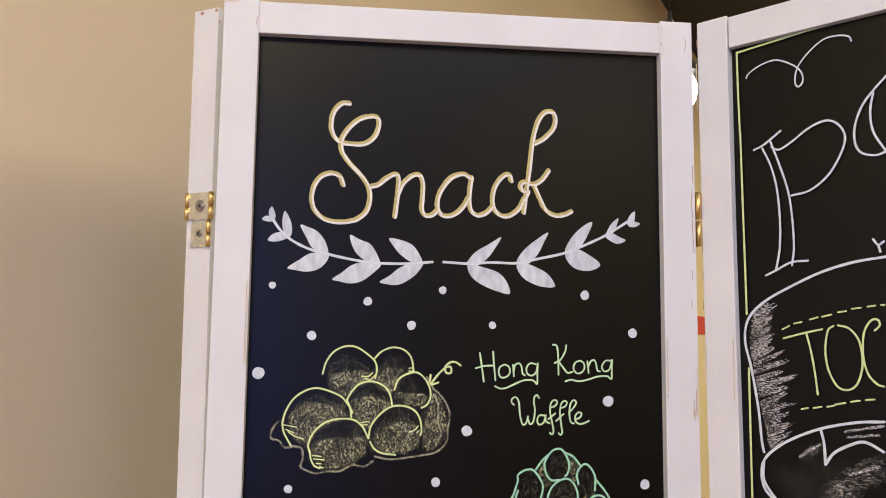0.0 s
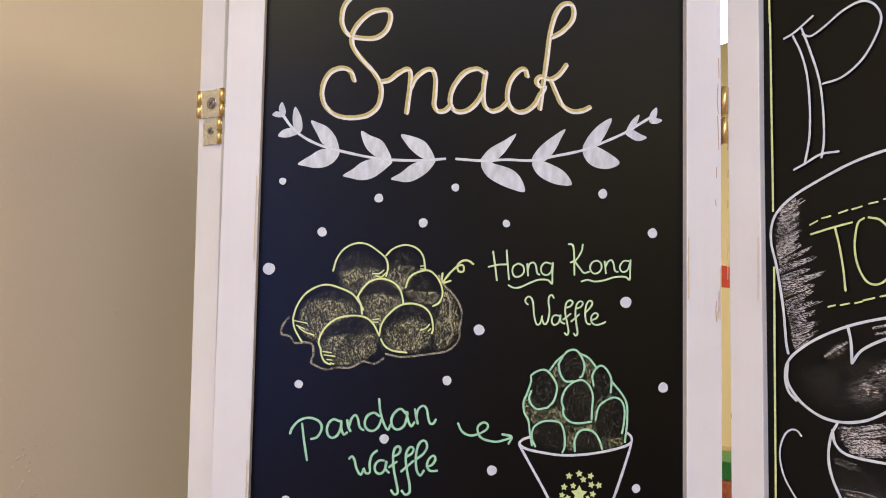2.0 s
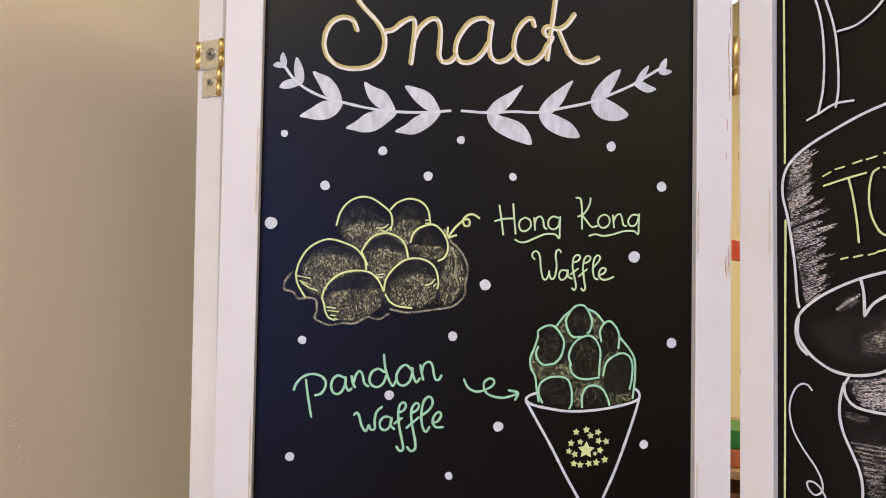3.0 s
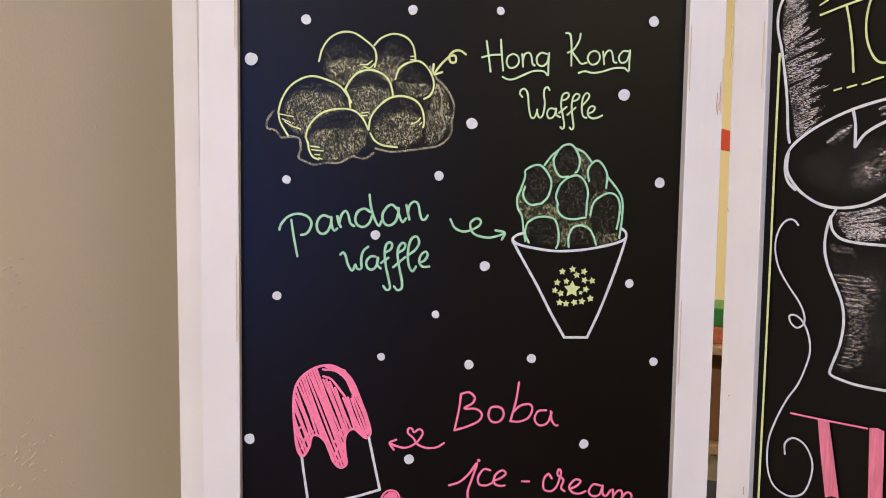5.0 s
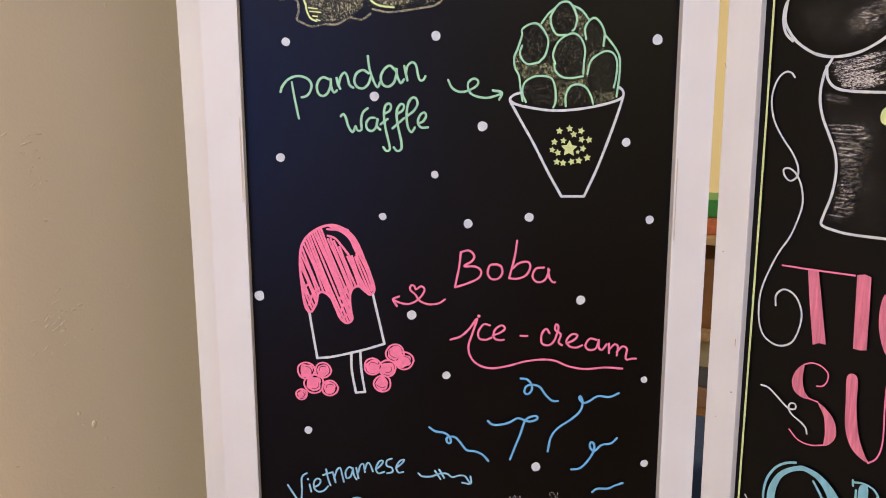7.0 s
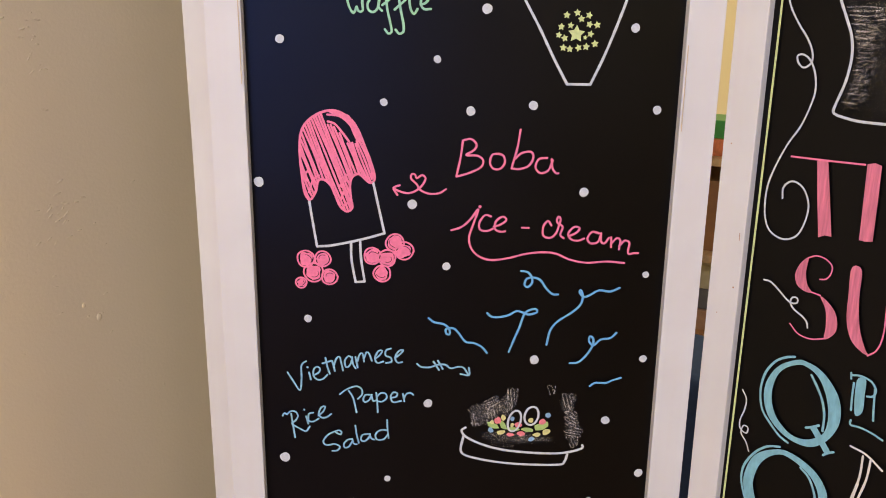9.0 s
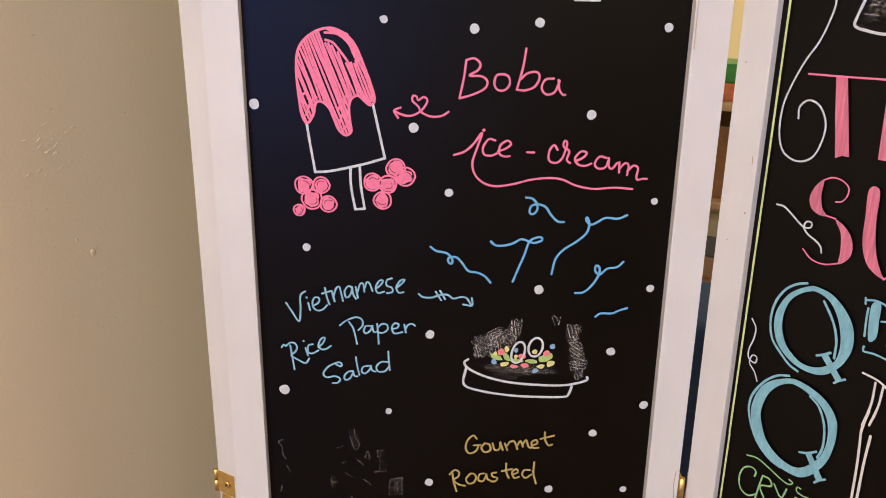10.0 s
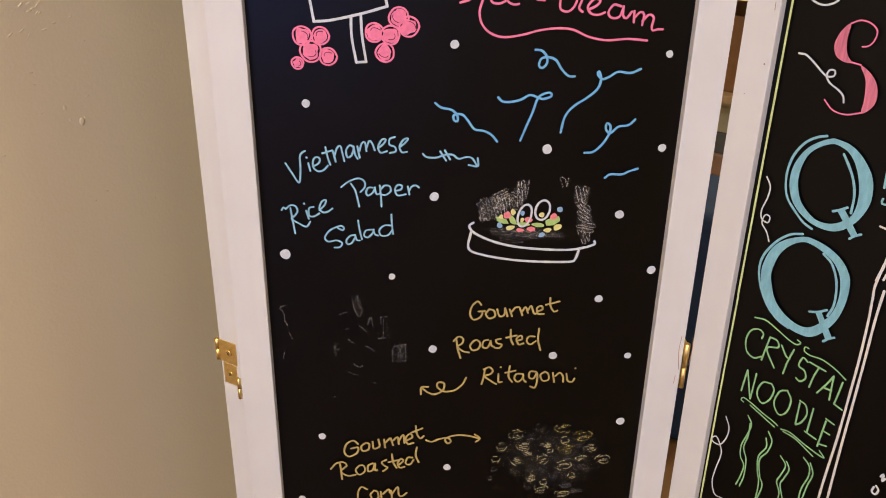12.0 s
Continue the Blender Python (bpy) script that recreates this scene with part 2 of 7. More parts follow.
def shop_window(name, out, wide, foot, top, label):
    w = thing(name, ROOM @ pose(X0 - 0.08, out, 0), label, "window", "", "structure")
    for y0, y1, z0, z1 in ((-wide / 2, -wide / 2 + 0.05, foot, top), (wide / 2 - 0.05, wide / 2, foot, top), (-wide / 2 + 0.05, wide / 2 - 0.05, foot, foot + 0.05), (-wide / 2 + 0.05, wide / 2 - 0.05, top - 0.05, top)):
        part("window_frame", box(-0.03, 0.03, y0, y1, z0, z1, 0.004), WOODWORK, w)
    part("pane", box(-0.004, 0.004, -wide / 2 + 0.05, wide / 2 - 0.05, foot + 0.05, top - 0.05), GLASS, w).visible_shadow = False


shop_window("window_1", wy, ww, sill, head, "white framed tall shop window")


# housings for the added lamps, all out of view
def added_ceiling_lamp(along, out):
    lamp = thing("added_ceiling_lamp", ROOM @ pose(along, out, CEILING), "unseen round black ceiling lamp, added for light", "lamp", "shop ceiling lamps")
    part("housing", turned(rod(0.82, -0.08, 0, 32, 0.006), Matrix.Identity(4)), DARK, lamp)


for along, out, watts, colour in LAMPS:
    added_ceiling_lamp(along, out)

# ---------------------------------------------------------------- the folding screen
STILE, RAIL, TOP, HEIGHT, DEEP, WIDE, RECESS = 0.035, 0.034, 1.827, 1.861, 0.026, 0.42, 0.011


def warped(bm, bend):
    """A long upright piece that time has bent: bend(z) gives the sideways shift in metres."""
    for k in range(1, 16):
        bmesh.ops.bisect_plane(bm, geom=bm.verts[:] + bm.edges[:] + bm.faces[:], plane_co=(0, 0, HEIGHT * k / 16), plane_no=(0, 0, 1))
    for v in bm.verts:
        dx, dy = bend(v.co.z)
        v.co.x, v.co.y = v.co.x + dx, v.co.y + dy
    return bm


def ease(a, b, z):
    k = min(1.0, max(0.0, (z - a) / (b - a)))
    return k * k * (3 - 2 * k)


def screen_panel(m, label, deep=DEEP, recess=RECESS, stile=STILE, near=lambda z: (0, 0), far=lambda z: (0, 0)):
    """A framed chalkboard; local x runs along the board from its inner edge, the viewer is at -y, the board's face at y 0."""
    p = thing("chalkboard_panel", m, label, "chalkboard", "panels of the folding screen")
    y0, y1 = -recess, deep - recess
    for x0, x1, bend in ((-stile, 0, near), (WIDE, WIDE + stile, far)):
        part("stile", warped(box(x0, x1, y0, y1, 0, HEIGHT + 0.001, 0.0012), bend), WOODWORK, p)
    part("rail", box(0.0004, WIDE - 0.0004, y0 + 0.0012, y1, TOP, HEIGHT - 0.001, 0.0010), WOODWORK, p)
    part("rail", box(0.0004, WIDE - 0.0004, y0 + 0.0012, y1, 0.10, 0.16, 0.0010), WOODWORK, p)
    part("board", box(0.0002, WIDE - 0.0002, 0, 0.004, 0.16, TOP), BOARD, p, "matt black chalkboard sheet")
    return p


SNACK_PANEL = screen_panel(pose(-0.21, 0.87, 0), "white framed chalkboard panel with a hand-painted snack menu", near=lambda z: (0.0015, 0), far=lambda z: (-0.0011, 0))
FOLD = -50.5
ux, uy = math.cos(radians(FOLD)), math.sin(radians(FOLD))
DRINK_PANEL = screen_panel(pose(0.2508 + ux * 0.033 - uy * 0.009, 0.8600 + uy * 0.033 + ux * 0.009, 0, 0, 0, FOLD), "white framed chalkboard panel with a hand-painted drinks menu", 0.026, 0.009, 0.033, near=lambda z: (0.0034 * ease(1.86, 1.15, z) - 0.0008, 0))
BACK_TURN = 58.0
bx, by = math.cos(radians(BACK_TURN)), math.sin(radians(BACK_TURN))
BACK_PANEL = screen_panel(pose(-0.2500 + bx * STILE - by * RECESS, 0.884 + by * STILE + bx * RECESS, 0, 0, 0, BACK_TURN), "white framed screen panel folded back towards the wall", 0.032, near=lambda z: (0, 0.0072 * ease(1.05, 1.95, z) - 0.0028))


# ---------------------------------------------------------------- pen and chalk work
def smooth(points, step=0.0016):
    """A rounded line through the points."""
    p = [Vector(q) for q in points]
    if len(p) == 2:
        n = max(2, int((p[1] - p[0]).length / 0.006))
        return [p[0].lerp(p[1], i / n) for i in range(n + 1)]
    p = [p[0] * 2 - p[1]] + p + [p[-1] * 2 - p[-2]]
    line = []
    for a, b, c, d in zip(p, p[1:], p[2:], p[3:]):
        n = max(2, min(10, int((c - b).length / step)))
        for i in range(n):
            t = i / n
            line.append(0.5 * ((2 * b) + (c - a) * t + (2 * a - 5 * b + 4 * c - d) * t * t + (3 * b - a - 3 * c + d) * t ** 3))
    return line + [p[-2]]


def closed(points):
    p = [Vector(q) for q in points]
    k = len(p)
    line = []
    for i in range(k):
        a, b, c, d = p[i - 1], p[i], p[(i + 1) % k], p[(i + 2) % k]
        for j in range(5):
            t = j / 5
            line.append(0.5 * ((2 * b) + (c - a) * t + (2 * a - 5 * b + 4 * c - d) * t * t + (3 * b - a - 3 * c + d) * t ** 3))
    return line


SPLIT = {"lettering": "letter", "squiggle": "squiggle", "smudge": "smudge", "scuff": "scuff", "border_line": "border_line"}
SOFT_EDGED = (CHALK_SMEAR, DUST_WHITE, DUST_FAINT_PATCH)
SKETCHES = []
LAYER = [0]


class Sketch:
    """Lettering or a drawing on a panel. Points are millimetres to the right of and down from the board's top left corner."""

    def __init__(self, owner, name, label, base=0.0):
        self.top = owner.top if isinstance(owner, Sketch) else self
        self.owner, self.name, self.label, self.base = owner, name, label, base
        self.split, self.work = name in SPLIT, []
        self.pen = self.top.pen if self.top is not self else 0.78 if owner is DRINK_PANEL and base == 0 else 1.0
        self.bm, self.mats, self.ob = bmesh.new(), [], None
        self.cover = self.bm.verts.layers.float.new("cover")
        SKETCHES.append(self)

    def slot(self, material):
        if material not in self.mats:
            self.mats.append(material)
        return self.mats.index(material)

    def level(self):
        LAYER[0] += 1
        return self.base + 0.0004 + 0.0000025 * LAYER[0] * (self.base == 0)

    def place(self, q, lift):
        return (q[0] / 1000, -lift, TOP - q[1] / 1000)

    def vert(self, q, lift, cover=1.0):
        v = self.bm.verts.new(self.place(q, lift))
        v[self.cover] = cover
        return v

    def line(self, material, width, *points):
        if self.split:
            return self.work.append(("line", points, (material, width, *points,)))
        if material is CHALK_HATCH and width > 3:
            a, b = Vector(points[0]), Vector(points[-1])
            side = Vector((a.y - b.y, b.x - a.x)).normalized()
            for i in range(4):
                r = noise.noise((a.x * 0.9, a.y * 0.7, i * 3.1)), noise.noise((b.x * 0.9, b.y * 0.7, i * 5.3))
                shift = side * (i - 1.5) * 1.25
                self.line(material, 1.0 + 0.7 * abs(r[0]), a.lerp(b, 0.06 * abs(r[0])) + shift, a.lerp(b, 0.5) + shift + side * r[1] * 0.8, a.lerp(b, 0.85 + 0.35 * r[1]) + shift * 0.8)
            return
        lift, k, half = self.level(), self.slot(material), width * self.pen / 2
        line = smooth(points, 1.6)
        start, end = (line[0] - line[1]).normalized(), (line[-1] - line[-2]).normalized()
        spots = [(line[0] + start * half * d, math.sqrt(1 - d * d)) for d in (0.97, 0.8, 0.45)]
        spots += [(q, 1.0) for q in line]
        spots += [(line[-1] + end * half * d, math.sqrt(1 - d * d)) for d in (0.45, 0.8, 0.97)]
        seed, rows = LAYER[0] * 3.7, []
        for i, (q, w) in enumerate(spots):
            a, b = spots[max(0, i - 1)][0], spots[min(len(spots) - 1, i + 1)][0]
            side = Vector((a.y - b.y, b.x - a.x))
            side = side.normalized() if side.length > 1e-6 else Vector((0, 1))
            w = half * w * (1 + 0.16 * noise.noise((q.x * 0.16, q.y * 0.16, seed)))
            h = lift + i * 1.2e-7
            rows.append([self.vert(q - side * w, h), self.vert(q, h + 0.00012), self.vert(q + side * w, h)])
        for a, b in zip(rows, rows[1:]):
            for j in (0, 1):
                f = self.bm.faces.new((a[j], a[j + 1], b[j + 1], b[j]))
                f.material_index, f.smooth = k, True

    def loop(self, material, width, *points):
        self.line(material, width, *points, points[0])

    def fill(self, material, *points):
        if self.split:
            return self.work.append(("fill", points, (material, *points,)))
        lift, k = self.level(), self.slot(material)
        f = self.bm.faces.new([self.vert(q, lift) for q in closed(points)])
        f.material_index = k

    def patch(self, material, *points):
        """A filled shape with straight sides."""
        if self.split:
            return self.work.append(("patch", points, (material, *points)))
        lift, k = self.level(), self.slot(material)
        self.bm.faces.new([self.vert(q, lift) for q in points]).material_index = k

    def bowl(self, material, *points):
        """A letter bowl of uneven thickness: the outer outline, then as many points of the inner one."""
        if self.split:
            return self.work.append(("bowl", points, (material, *points)))
        lift, k = self.level(), self.slot(material)
        outer, inner = [[self.vert(q, lift) for q in closed(half)] for half in (points[:len(points) // 2], points[len(points) // 2:])]
        for i in range(len(outer)):
            j = (i + 1) % len(outer)
            self.bm.faces.new((outer[i], outer[j], inner[j], inner[i])).material_index = k

    def blob(self, material, radius, centre):
        if self.split:
            return self.work.append(("blob", [centre], (material, radius, centre,)))
        seed = centre[0] * 0.37 + centre[1]
        ring = [(centre[0] + radius * (1 + 0.18 * noise.noise((math.cos(a) * 0.9, math.sin(a) * 0.9, seed))) * math.cos(a), centre[1] + radius * (1 + 0.18 * noise.noise((math.cos(a) * 0.9, math.sin(a) * 0.9, seed + 5))) * math.sin(a)) for a in [i * math.tau / 14 for i in range(14)]]
        lift, k = self.level(), self.slot(material)
        mid = self.vert(centre, lift + 0.00015)
        rim = [self.vert(q, lift) for q in ring]
        for i in range(14):
            f = self.bm.faces.new((mid, rim[i], rim[(i + 1) % 14]))
            f.material_index, f.smooth = k, True

    def chip(self, material, a, b, tilt, centre):
        """A chopped piece of vegetable: a small uneven dab of paint."""
        piece = Sketch(self.top, "salad_piece", "")
        c, s, seed = math.cos(radians(tilt)), math.sin(radians(tilt)), centre[0] * 0.7 + centre[1]
        ring = []
        for i in range(11):
            q = i * math.tau / 11
            k = 1 + 0.42 * noise.noise((math.cos(q) * 1.3, math.sin(q) * 1.3, seed))
            x, y = a * k * math.cos(q), b * k * math.sin(q)
            ring.append((centre[0] + x * c - y * s, centre[1] + x * s + y * c))
        piece.star_face(material, ring)

    def star(self, material, size, centre):
        piece = Sketch(self.top, "star", "")
        turn = noise.noise((centre[0], centre[1], 0)) * 0.8
        r = size * 0.80
        piece.star_face(material, [(centre[0] + (r if i % 2 == 0 else r * 0.52) * math.cos(turn - math.pi / 2 + i * math.pi / 5), centre[1] + (r if i % 2 == 0 else r * 0.52) * math.sin(turn - math.pi / 2 + i * math.pi / 5)) for i in range(10)])

    def star_face(self, material, points):
        lift, k = self.level(), self.slot(material)
        f = self.bm.faces.new([self.vert(q, lift) for q in points])
        f.material_index = k

    def scribble(self, material, radius, centre):
        """A berry: a drawn ring filled by a rough spiral."""
        piece = Sketch(self.top, "berry", "")
        cx, cy = centre
        ring = [(cx + radius * math.cos(a) * (1 + 0.06 * math.sin(3 * a + cx)), cy + radius * math.sin(a)) for a in [i * math.tau / 12 for i in range(12)]]
        piece.loop(material, 1.8, *ring)
        core = []
        for i in range(18):
            a = i * math.tau / 18
            k = min(0.93, 0.80 + 0.30 * noise.noise((math.cos(a) * 1.2 + cx, math.sin(a) * 1.2 + cy, 2)))
            core.append((cx + radius * k * math.cos(a), cy + radius * k * math.sin(a)))
        piece.star_face(material, core)
        sweep = [2.2 + i * 0.42 + cx for i in range(6)]
        piece.line(BOARD, 0.6, *[(cx + radius * (0.45 + 0.05 * i) * math.cos(a), cy + radius * 0.5 * math.sin(a)) for i, a in enumerate(sweep)])

    def kernel(self, material, a, b, centre):
        """A corn kernel: a broken rim and a few rubbed strokes inside it."""
        piece = Sketch(self.top, "kernel", "")
        cx, cy = centre
        turn = 4 * noise.noise((cx * 0.31, cy * 0.47, 3))
        for start, run in ((turn, 4), (turn + 2.4, 3), (turn + 4.3, 3)):
            arc = [start + i * 0.5 for i in range(run)]
            piece.line(material, 1.25, *[(cx + a * (1 + 0.16 * math.sin(3 * t + cx)) * math.cos(t), cy + b * (1 + 0.12 * math.sin(2 * t + cy)) * math.sin(t)) for t in arc])
        for i in range(3 if a > 5 else 1):
            y = b * (0.6 - 0.5 * i) + b * 0.5 * noise.noise((cx, cy, i))
            x0, x1 = -a * (0.55 + 0.5 * noise.noise((cx, i, 7))), a * (0.55 + 0.5 * noise.noise((cy, i, 9)))
            piece.line(material, 1.3, (cx + x0, cy + y + b * 0.16), (cx + (x0 + x1) / 2, cy + y - b * 0.12), (cx + x1, cy + y - b * 0.2))

    def hatch(self, material, width, angle, spacing, *points):
        """A zigzag of rubbed chalk inside a straight-sided shape."""
        turn = radians(angle)
        along, across = Vector((math.cos(turn), math.sin(turn))), Vector((-math.sin(turn), math.cos(turn)))
        ring = [Vector(q) for q in points]
        reach = [q.dot(across) for q in ring]
        at, zig, flip, seed = min(reach) + spacing * 0.4, [], 0, ring[0].x * 0.13
        while at < max(reach):
            cuts = []
            for a, b in zip(ring, ring[1:] + ring[:1]):
                u, v = a.dot(across) - at, b.dot(across) - at
                if u * v < 0:
                    cuts.append(a.lerp(b, u / (u - v)).dot(along))
            if len(cuts) >= 2:
                low, high = min(cuts), max(cuts)
                wobble = 0.16 * (high - low) * noise.noise((at * 0.9, seed, 2))
                ends = [along * (low + wobble) + across * at, along * (high + wobble * 0.7) + across * (at + spacing * 0.35)]
                zig += ends[::-1] if flip else ends
                flip = 1 - flip
            at += spacing * (1 + 0.55 * noise.noise((at * 0.7, seed, 5)))
        for k in range(0, len(zig) - 1, 7):
            self.line(material, width, *zig[k:k + 8])

    def dust(self, material, *points, rim=0.86):
        if self.split:
            return self.work.append(("dust", points, (material, *points,)))
        lift, k = self.level(), self.slot(material)
        line = closed(points)
        rim = 0.45 if material in SOFT_EDGED else rim
        mid = sum(line, Vector((0, 0))) / len(line)
        outer = [self.vert(q, lift, 0.0) for q in line]
        inner = [self.vert(mid + (q - mid) * rim, lift) for q in line]
        for i in range(len(line)):
            j = (i + 1) % len(line)
            self.bm.faces.new((outer[i], outer[j], inner[j], inner[i])).material_index = k
        self.bm.faces.new(inner).material_index = k

    def pieces(self):
        """Strokes that lie over one another make one letter or mark."""
        groups = []
        for job in self.work:
            xs, ys = [q[0] for q in job[1]], [q[1] for q in job[1]]
            box_ = [min(xs) - 0.8, min(ys) - 0.8, max(xs) + 0.8, max(ys) + 0.8]
            jobs, size = [job], (box_[2] - box_[0]) * (box_[3] - box_[1])
            for g in groups[:]:
                o = g[0]
                over = max(0, min(box_[2], o[2]) - max(box_[0], o[0])) * max(0, min(box_[3], o[3]) - max(box_[1], o[1]))
                if over > 0.22 * min(size, (o[2] - o[0]) * (o[3] - o[1])):
                    groups.remove(g)
                    jobs = g[1] + jobs
                    box_ = [min(o[0], box_[0]), min(o[1], box_[1]), max(o[2], box_[2]), max(o[3], box_[3])]
            groups.append((box_, jobs))
        for _, jobs in groups:
            piece = Sketch(self.owner, SPLIT[self.name], self.label, self.base)
            piece.split = False
            for kind, _, args in jobs:
                {"line": piece.line, "fill": piece.fill, "bowl": piece.bowl, "blob": piece.blob, "dust": piece.dust, "patch": piece.patch}[kind](*args)
            piece.finish()

    def finish(self):
        owner = self.owner.ob if isinstance(self.owner, Sketch) else self.owner
        for f in self.bm.faces:
            f.normal_update()
            if f.normal.y > 0:
                f.normal_flip()
        self.ob = tagged(new(self.name, mesh_of(self.name, self.bm, *self.mats)), self.label, kind="stuff" if self.name in ("glaze", "shading") else "")
        self.ob.parent = owner


sketch = Sketch(SNACK_PANEL, "script_word", "script word Snack in cream paint edged with gold")
sketch.line(GOLD_EDGE, 4.6, (93.1, 65.8), (85.7, 66.2), (78.5, 73.6), (75.3, 85.4), (76.8, 97.1), (83.8, 105.6), (96.4, 108), (109.5, 107), (119.1, 99.5), (123.5, 87.6), (121.6, 79.4), (112.9, 78.6), (101.6, 83.2), (91.5, 93.6), (86.1, 104.4), (86.9, 116), (94.6, 127.4), (107.4, 140.9), (114.5, 152.3), (115.9, 163.8), (112.8, 176), (102.8, 184.9), (87.1, 188.2), (71.8, 185.8), (61.5, 176.9), (57.8, 164.4), (60.2, 151.7), (66.7, 142.3), (76.7, 138.5), (85.3, 141.6), (88.9, 150.2))
sketch.line(GOLD_EDGE, 4.6, (115.6, 151.1), (123.6, 149.1), (132.6, 141.8), (141.1, 137.4), (144.7, 142), (143.8, 158.9), (141.4, 181))
sketch.line(GOLD_EDGE, 4.6, (143.8, 158.9), (148.8, 147.7), (157.9, 138.6), (165.9, 137.7), (169.5, 146.4), (169.2, 161), (168.8, 172.6), (172.3, 178.9), (179.2, 178.2), (185.5, 172.2))
sketch.line(GOLD_EDGE, 4.6, (219.5, 140), (211.3, 135), (199.6, 138.4), (190.4, 148.6), (184.8, 161.7), (185.5, 173.3), (192, 179), (202.4, 176.9), (211.6, 167.9), (216.2, 159.6))
sketch.line(GOLD_EDGE, 4.6, (219.5, 138.3), (217.9, 150.7), (217.4, 164.2), (219.8, 173.5), (226.9, 177.4), (235, 174.2), (240.9, 168.2))
sketch.line(GOLD_EDGE, 4.6, (260.8, 140.4), (259, 134.6), (253.7, 134.8), (245.4, 143.9), (241.4, 157.6), (243.2, 170.5), (251.5, 177.3), (260.9, 175.8), (269.2, 168.5), (273.9, 159))
sketch.line(GOLD_EDGE, 4.6, (273.9, 173.1), (276.3, 154.7), (279.8, 127.9), (283.4, 97.9), (288.2, 78.4), (295.4, 67.2), (303.9, 65.7), (307.5, 72.8), (305, 83.8), (295.4, 94.4), (285.8, 100.2))
sketch.line(GOLD_EDGE, 4.6, (275.1, 158.9), (278.6, 150.5), (273.9, 150.7), (270.3, 146.1), (273.9, 141.2), (284.6, 143.2), (292.9, 138.2), (300.1, 128.4))
sketch.line(GOLD_EDGE, 4.6, (284.6, 143.8), (290.5, 157.3), (296.5, 168.9), (306, 175.1), (316.8, 174.2), (324, 170.5))
sketch = Sketch(sketch.top, "highlight", "")
sketch.line(CREAM, 3.5, (94.1, 66.7), (86.6, 67.1), (79.4, 74.5), (76.3, 86.3), (77.7, 98), (84.8, 106.5), (97.4, 108.9), (110.5, 107.9), (120.1, 100.4), (124.4, 88.5), (122.5, 80.3), (113.9, 79.5), (102.5, 84.1), (92.4, 94.5), (87, 105.3), (87.9, 116.9), (95.5, 128.3), (108.4, 141.8), (115.5, 153.2), (116.9, 164.7), (113.7, 176.9), (103.7, 185.8), (88, 189.1), (72.8, 186.7), (62.4, 177.8), (58.7, 165.3), (61.1, 152.6), (67.6, 143.2), (77.7, 139.4), (86.2, 142.5), (89.9, 151.1))
sketch.line(CREAM, 3.5, (116.6, 152), (124.5, 150), (133.5, 142.7), (142.1, 138.3), (145.6, 142.9), (144.8, 159.8), (142.3, 181.9))
sketch.line(CREAM, 3.5, (144.8, 159.8), (149.7, 148.6), (158.8, 139.5), (166.9, 138.6), (170.5, 147.3), (170.1, 161.9), (169.7, 173.6), (173.3, 179.8), (180.2, 179.1), (186.4, 173.1))
sketch.line(CREAM, 3.5, (220.5, 141), (212.2, 135.9), (200.6, 139.3), (191.4, 149.6), (185.7, 162.6), (186.5, 174.2), (192.9, 179.9), (203.3, 177.8), (212.5, 168.8), (217.1, 160.5))
sketch.line(CREAM, 3.5, (220.5, 139.2), (218.8, 151.6), (218.3, 165.1), (220.8, 174.4), (227.8, 178.3), (236, 175.1), (241.8, 169.1))
sketch.line(CREAM, 3.5, (261.8, 141.4), (260, 135.5), (254.6, 135.7), (246.4, 144.8), (242.3, 158.5), (244.2, 171.4), (252.4, 178.2), (261.9, 176.7), (270.1, 169.4), (274.8, 159.9))
sketch.line(CREAM, 3.5, (274.9, 174), (277.2, 155.7), (280.8, 128.8), (284.3, 98.8), (289.1, 79.4), (296.4, 68.2), (304.8, 66.6), (308.4, 73.7), (306, 84.7), (296.3, 95.3), (286.7, 101.1))
sketch.line(CREAM, 3.5, (276, 159.8), (279.6, 151.4), (274.8, 151.6), (271.3, 147), (274.8, 142.1), (285.5, 144.1), (293.9, 139.1), (301.1, 129.3))
sketch.line(CREAM, 3.5, (285.5, 144.7), (291.5, 158.2), (297.4, 169.8), (307, 176), (317.7, 175.1), (324.9, 171.4))

sketch = Sketch(SNACK_PANEL, "laurel_branch", "white painted laurel branch with paired leaves")
sketch.line(WHITE, 2.6, (21.2, 188.3), (28.7, 198.4), (39.6, 207.7), (55.9, 215.8), (75.6, 221), (103.8, 226.6), (127.5, 228.9), (154.8, 228.9), (180.5, 226.6))
sketch.fill(WHITE_FILL, (19.6, 174.7), (16.5, 180.5), (18.5, 188.4), (21.3, 189.5), (23.3, 183.7))
sketch.fill(WHITE_FILL, (10.1, 187.5), (14.4, 184), (21.2, 186.6), (20.1, 189.5), (14.6, 189.7))
sketch.fill(WHITE_FILL, (32.5, 178.9), (30.1, 188.1), (31.5, 199.4), (36.2, 205.5), (39.9, 200.3), (38.4, 189))
sketch.fill(WHITE_FILL, (16.4, 208.3), (21.7, 201.9), (31.6, 200), (36.2, 205), (29.6, 208.5), (23, 209.8))
sketch.fill(WHITE_FILL, (48, 192.7), (55.3, 194.2), (64.9, 198.5), (73, 208.6), (76.1, 221), (67.7, 218.9), (59.8, 214.6), (54.5, 205.6))
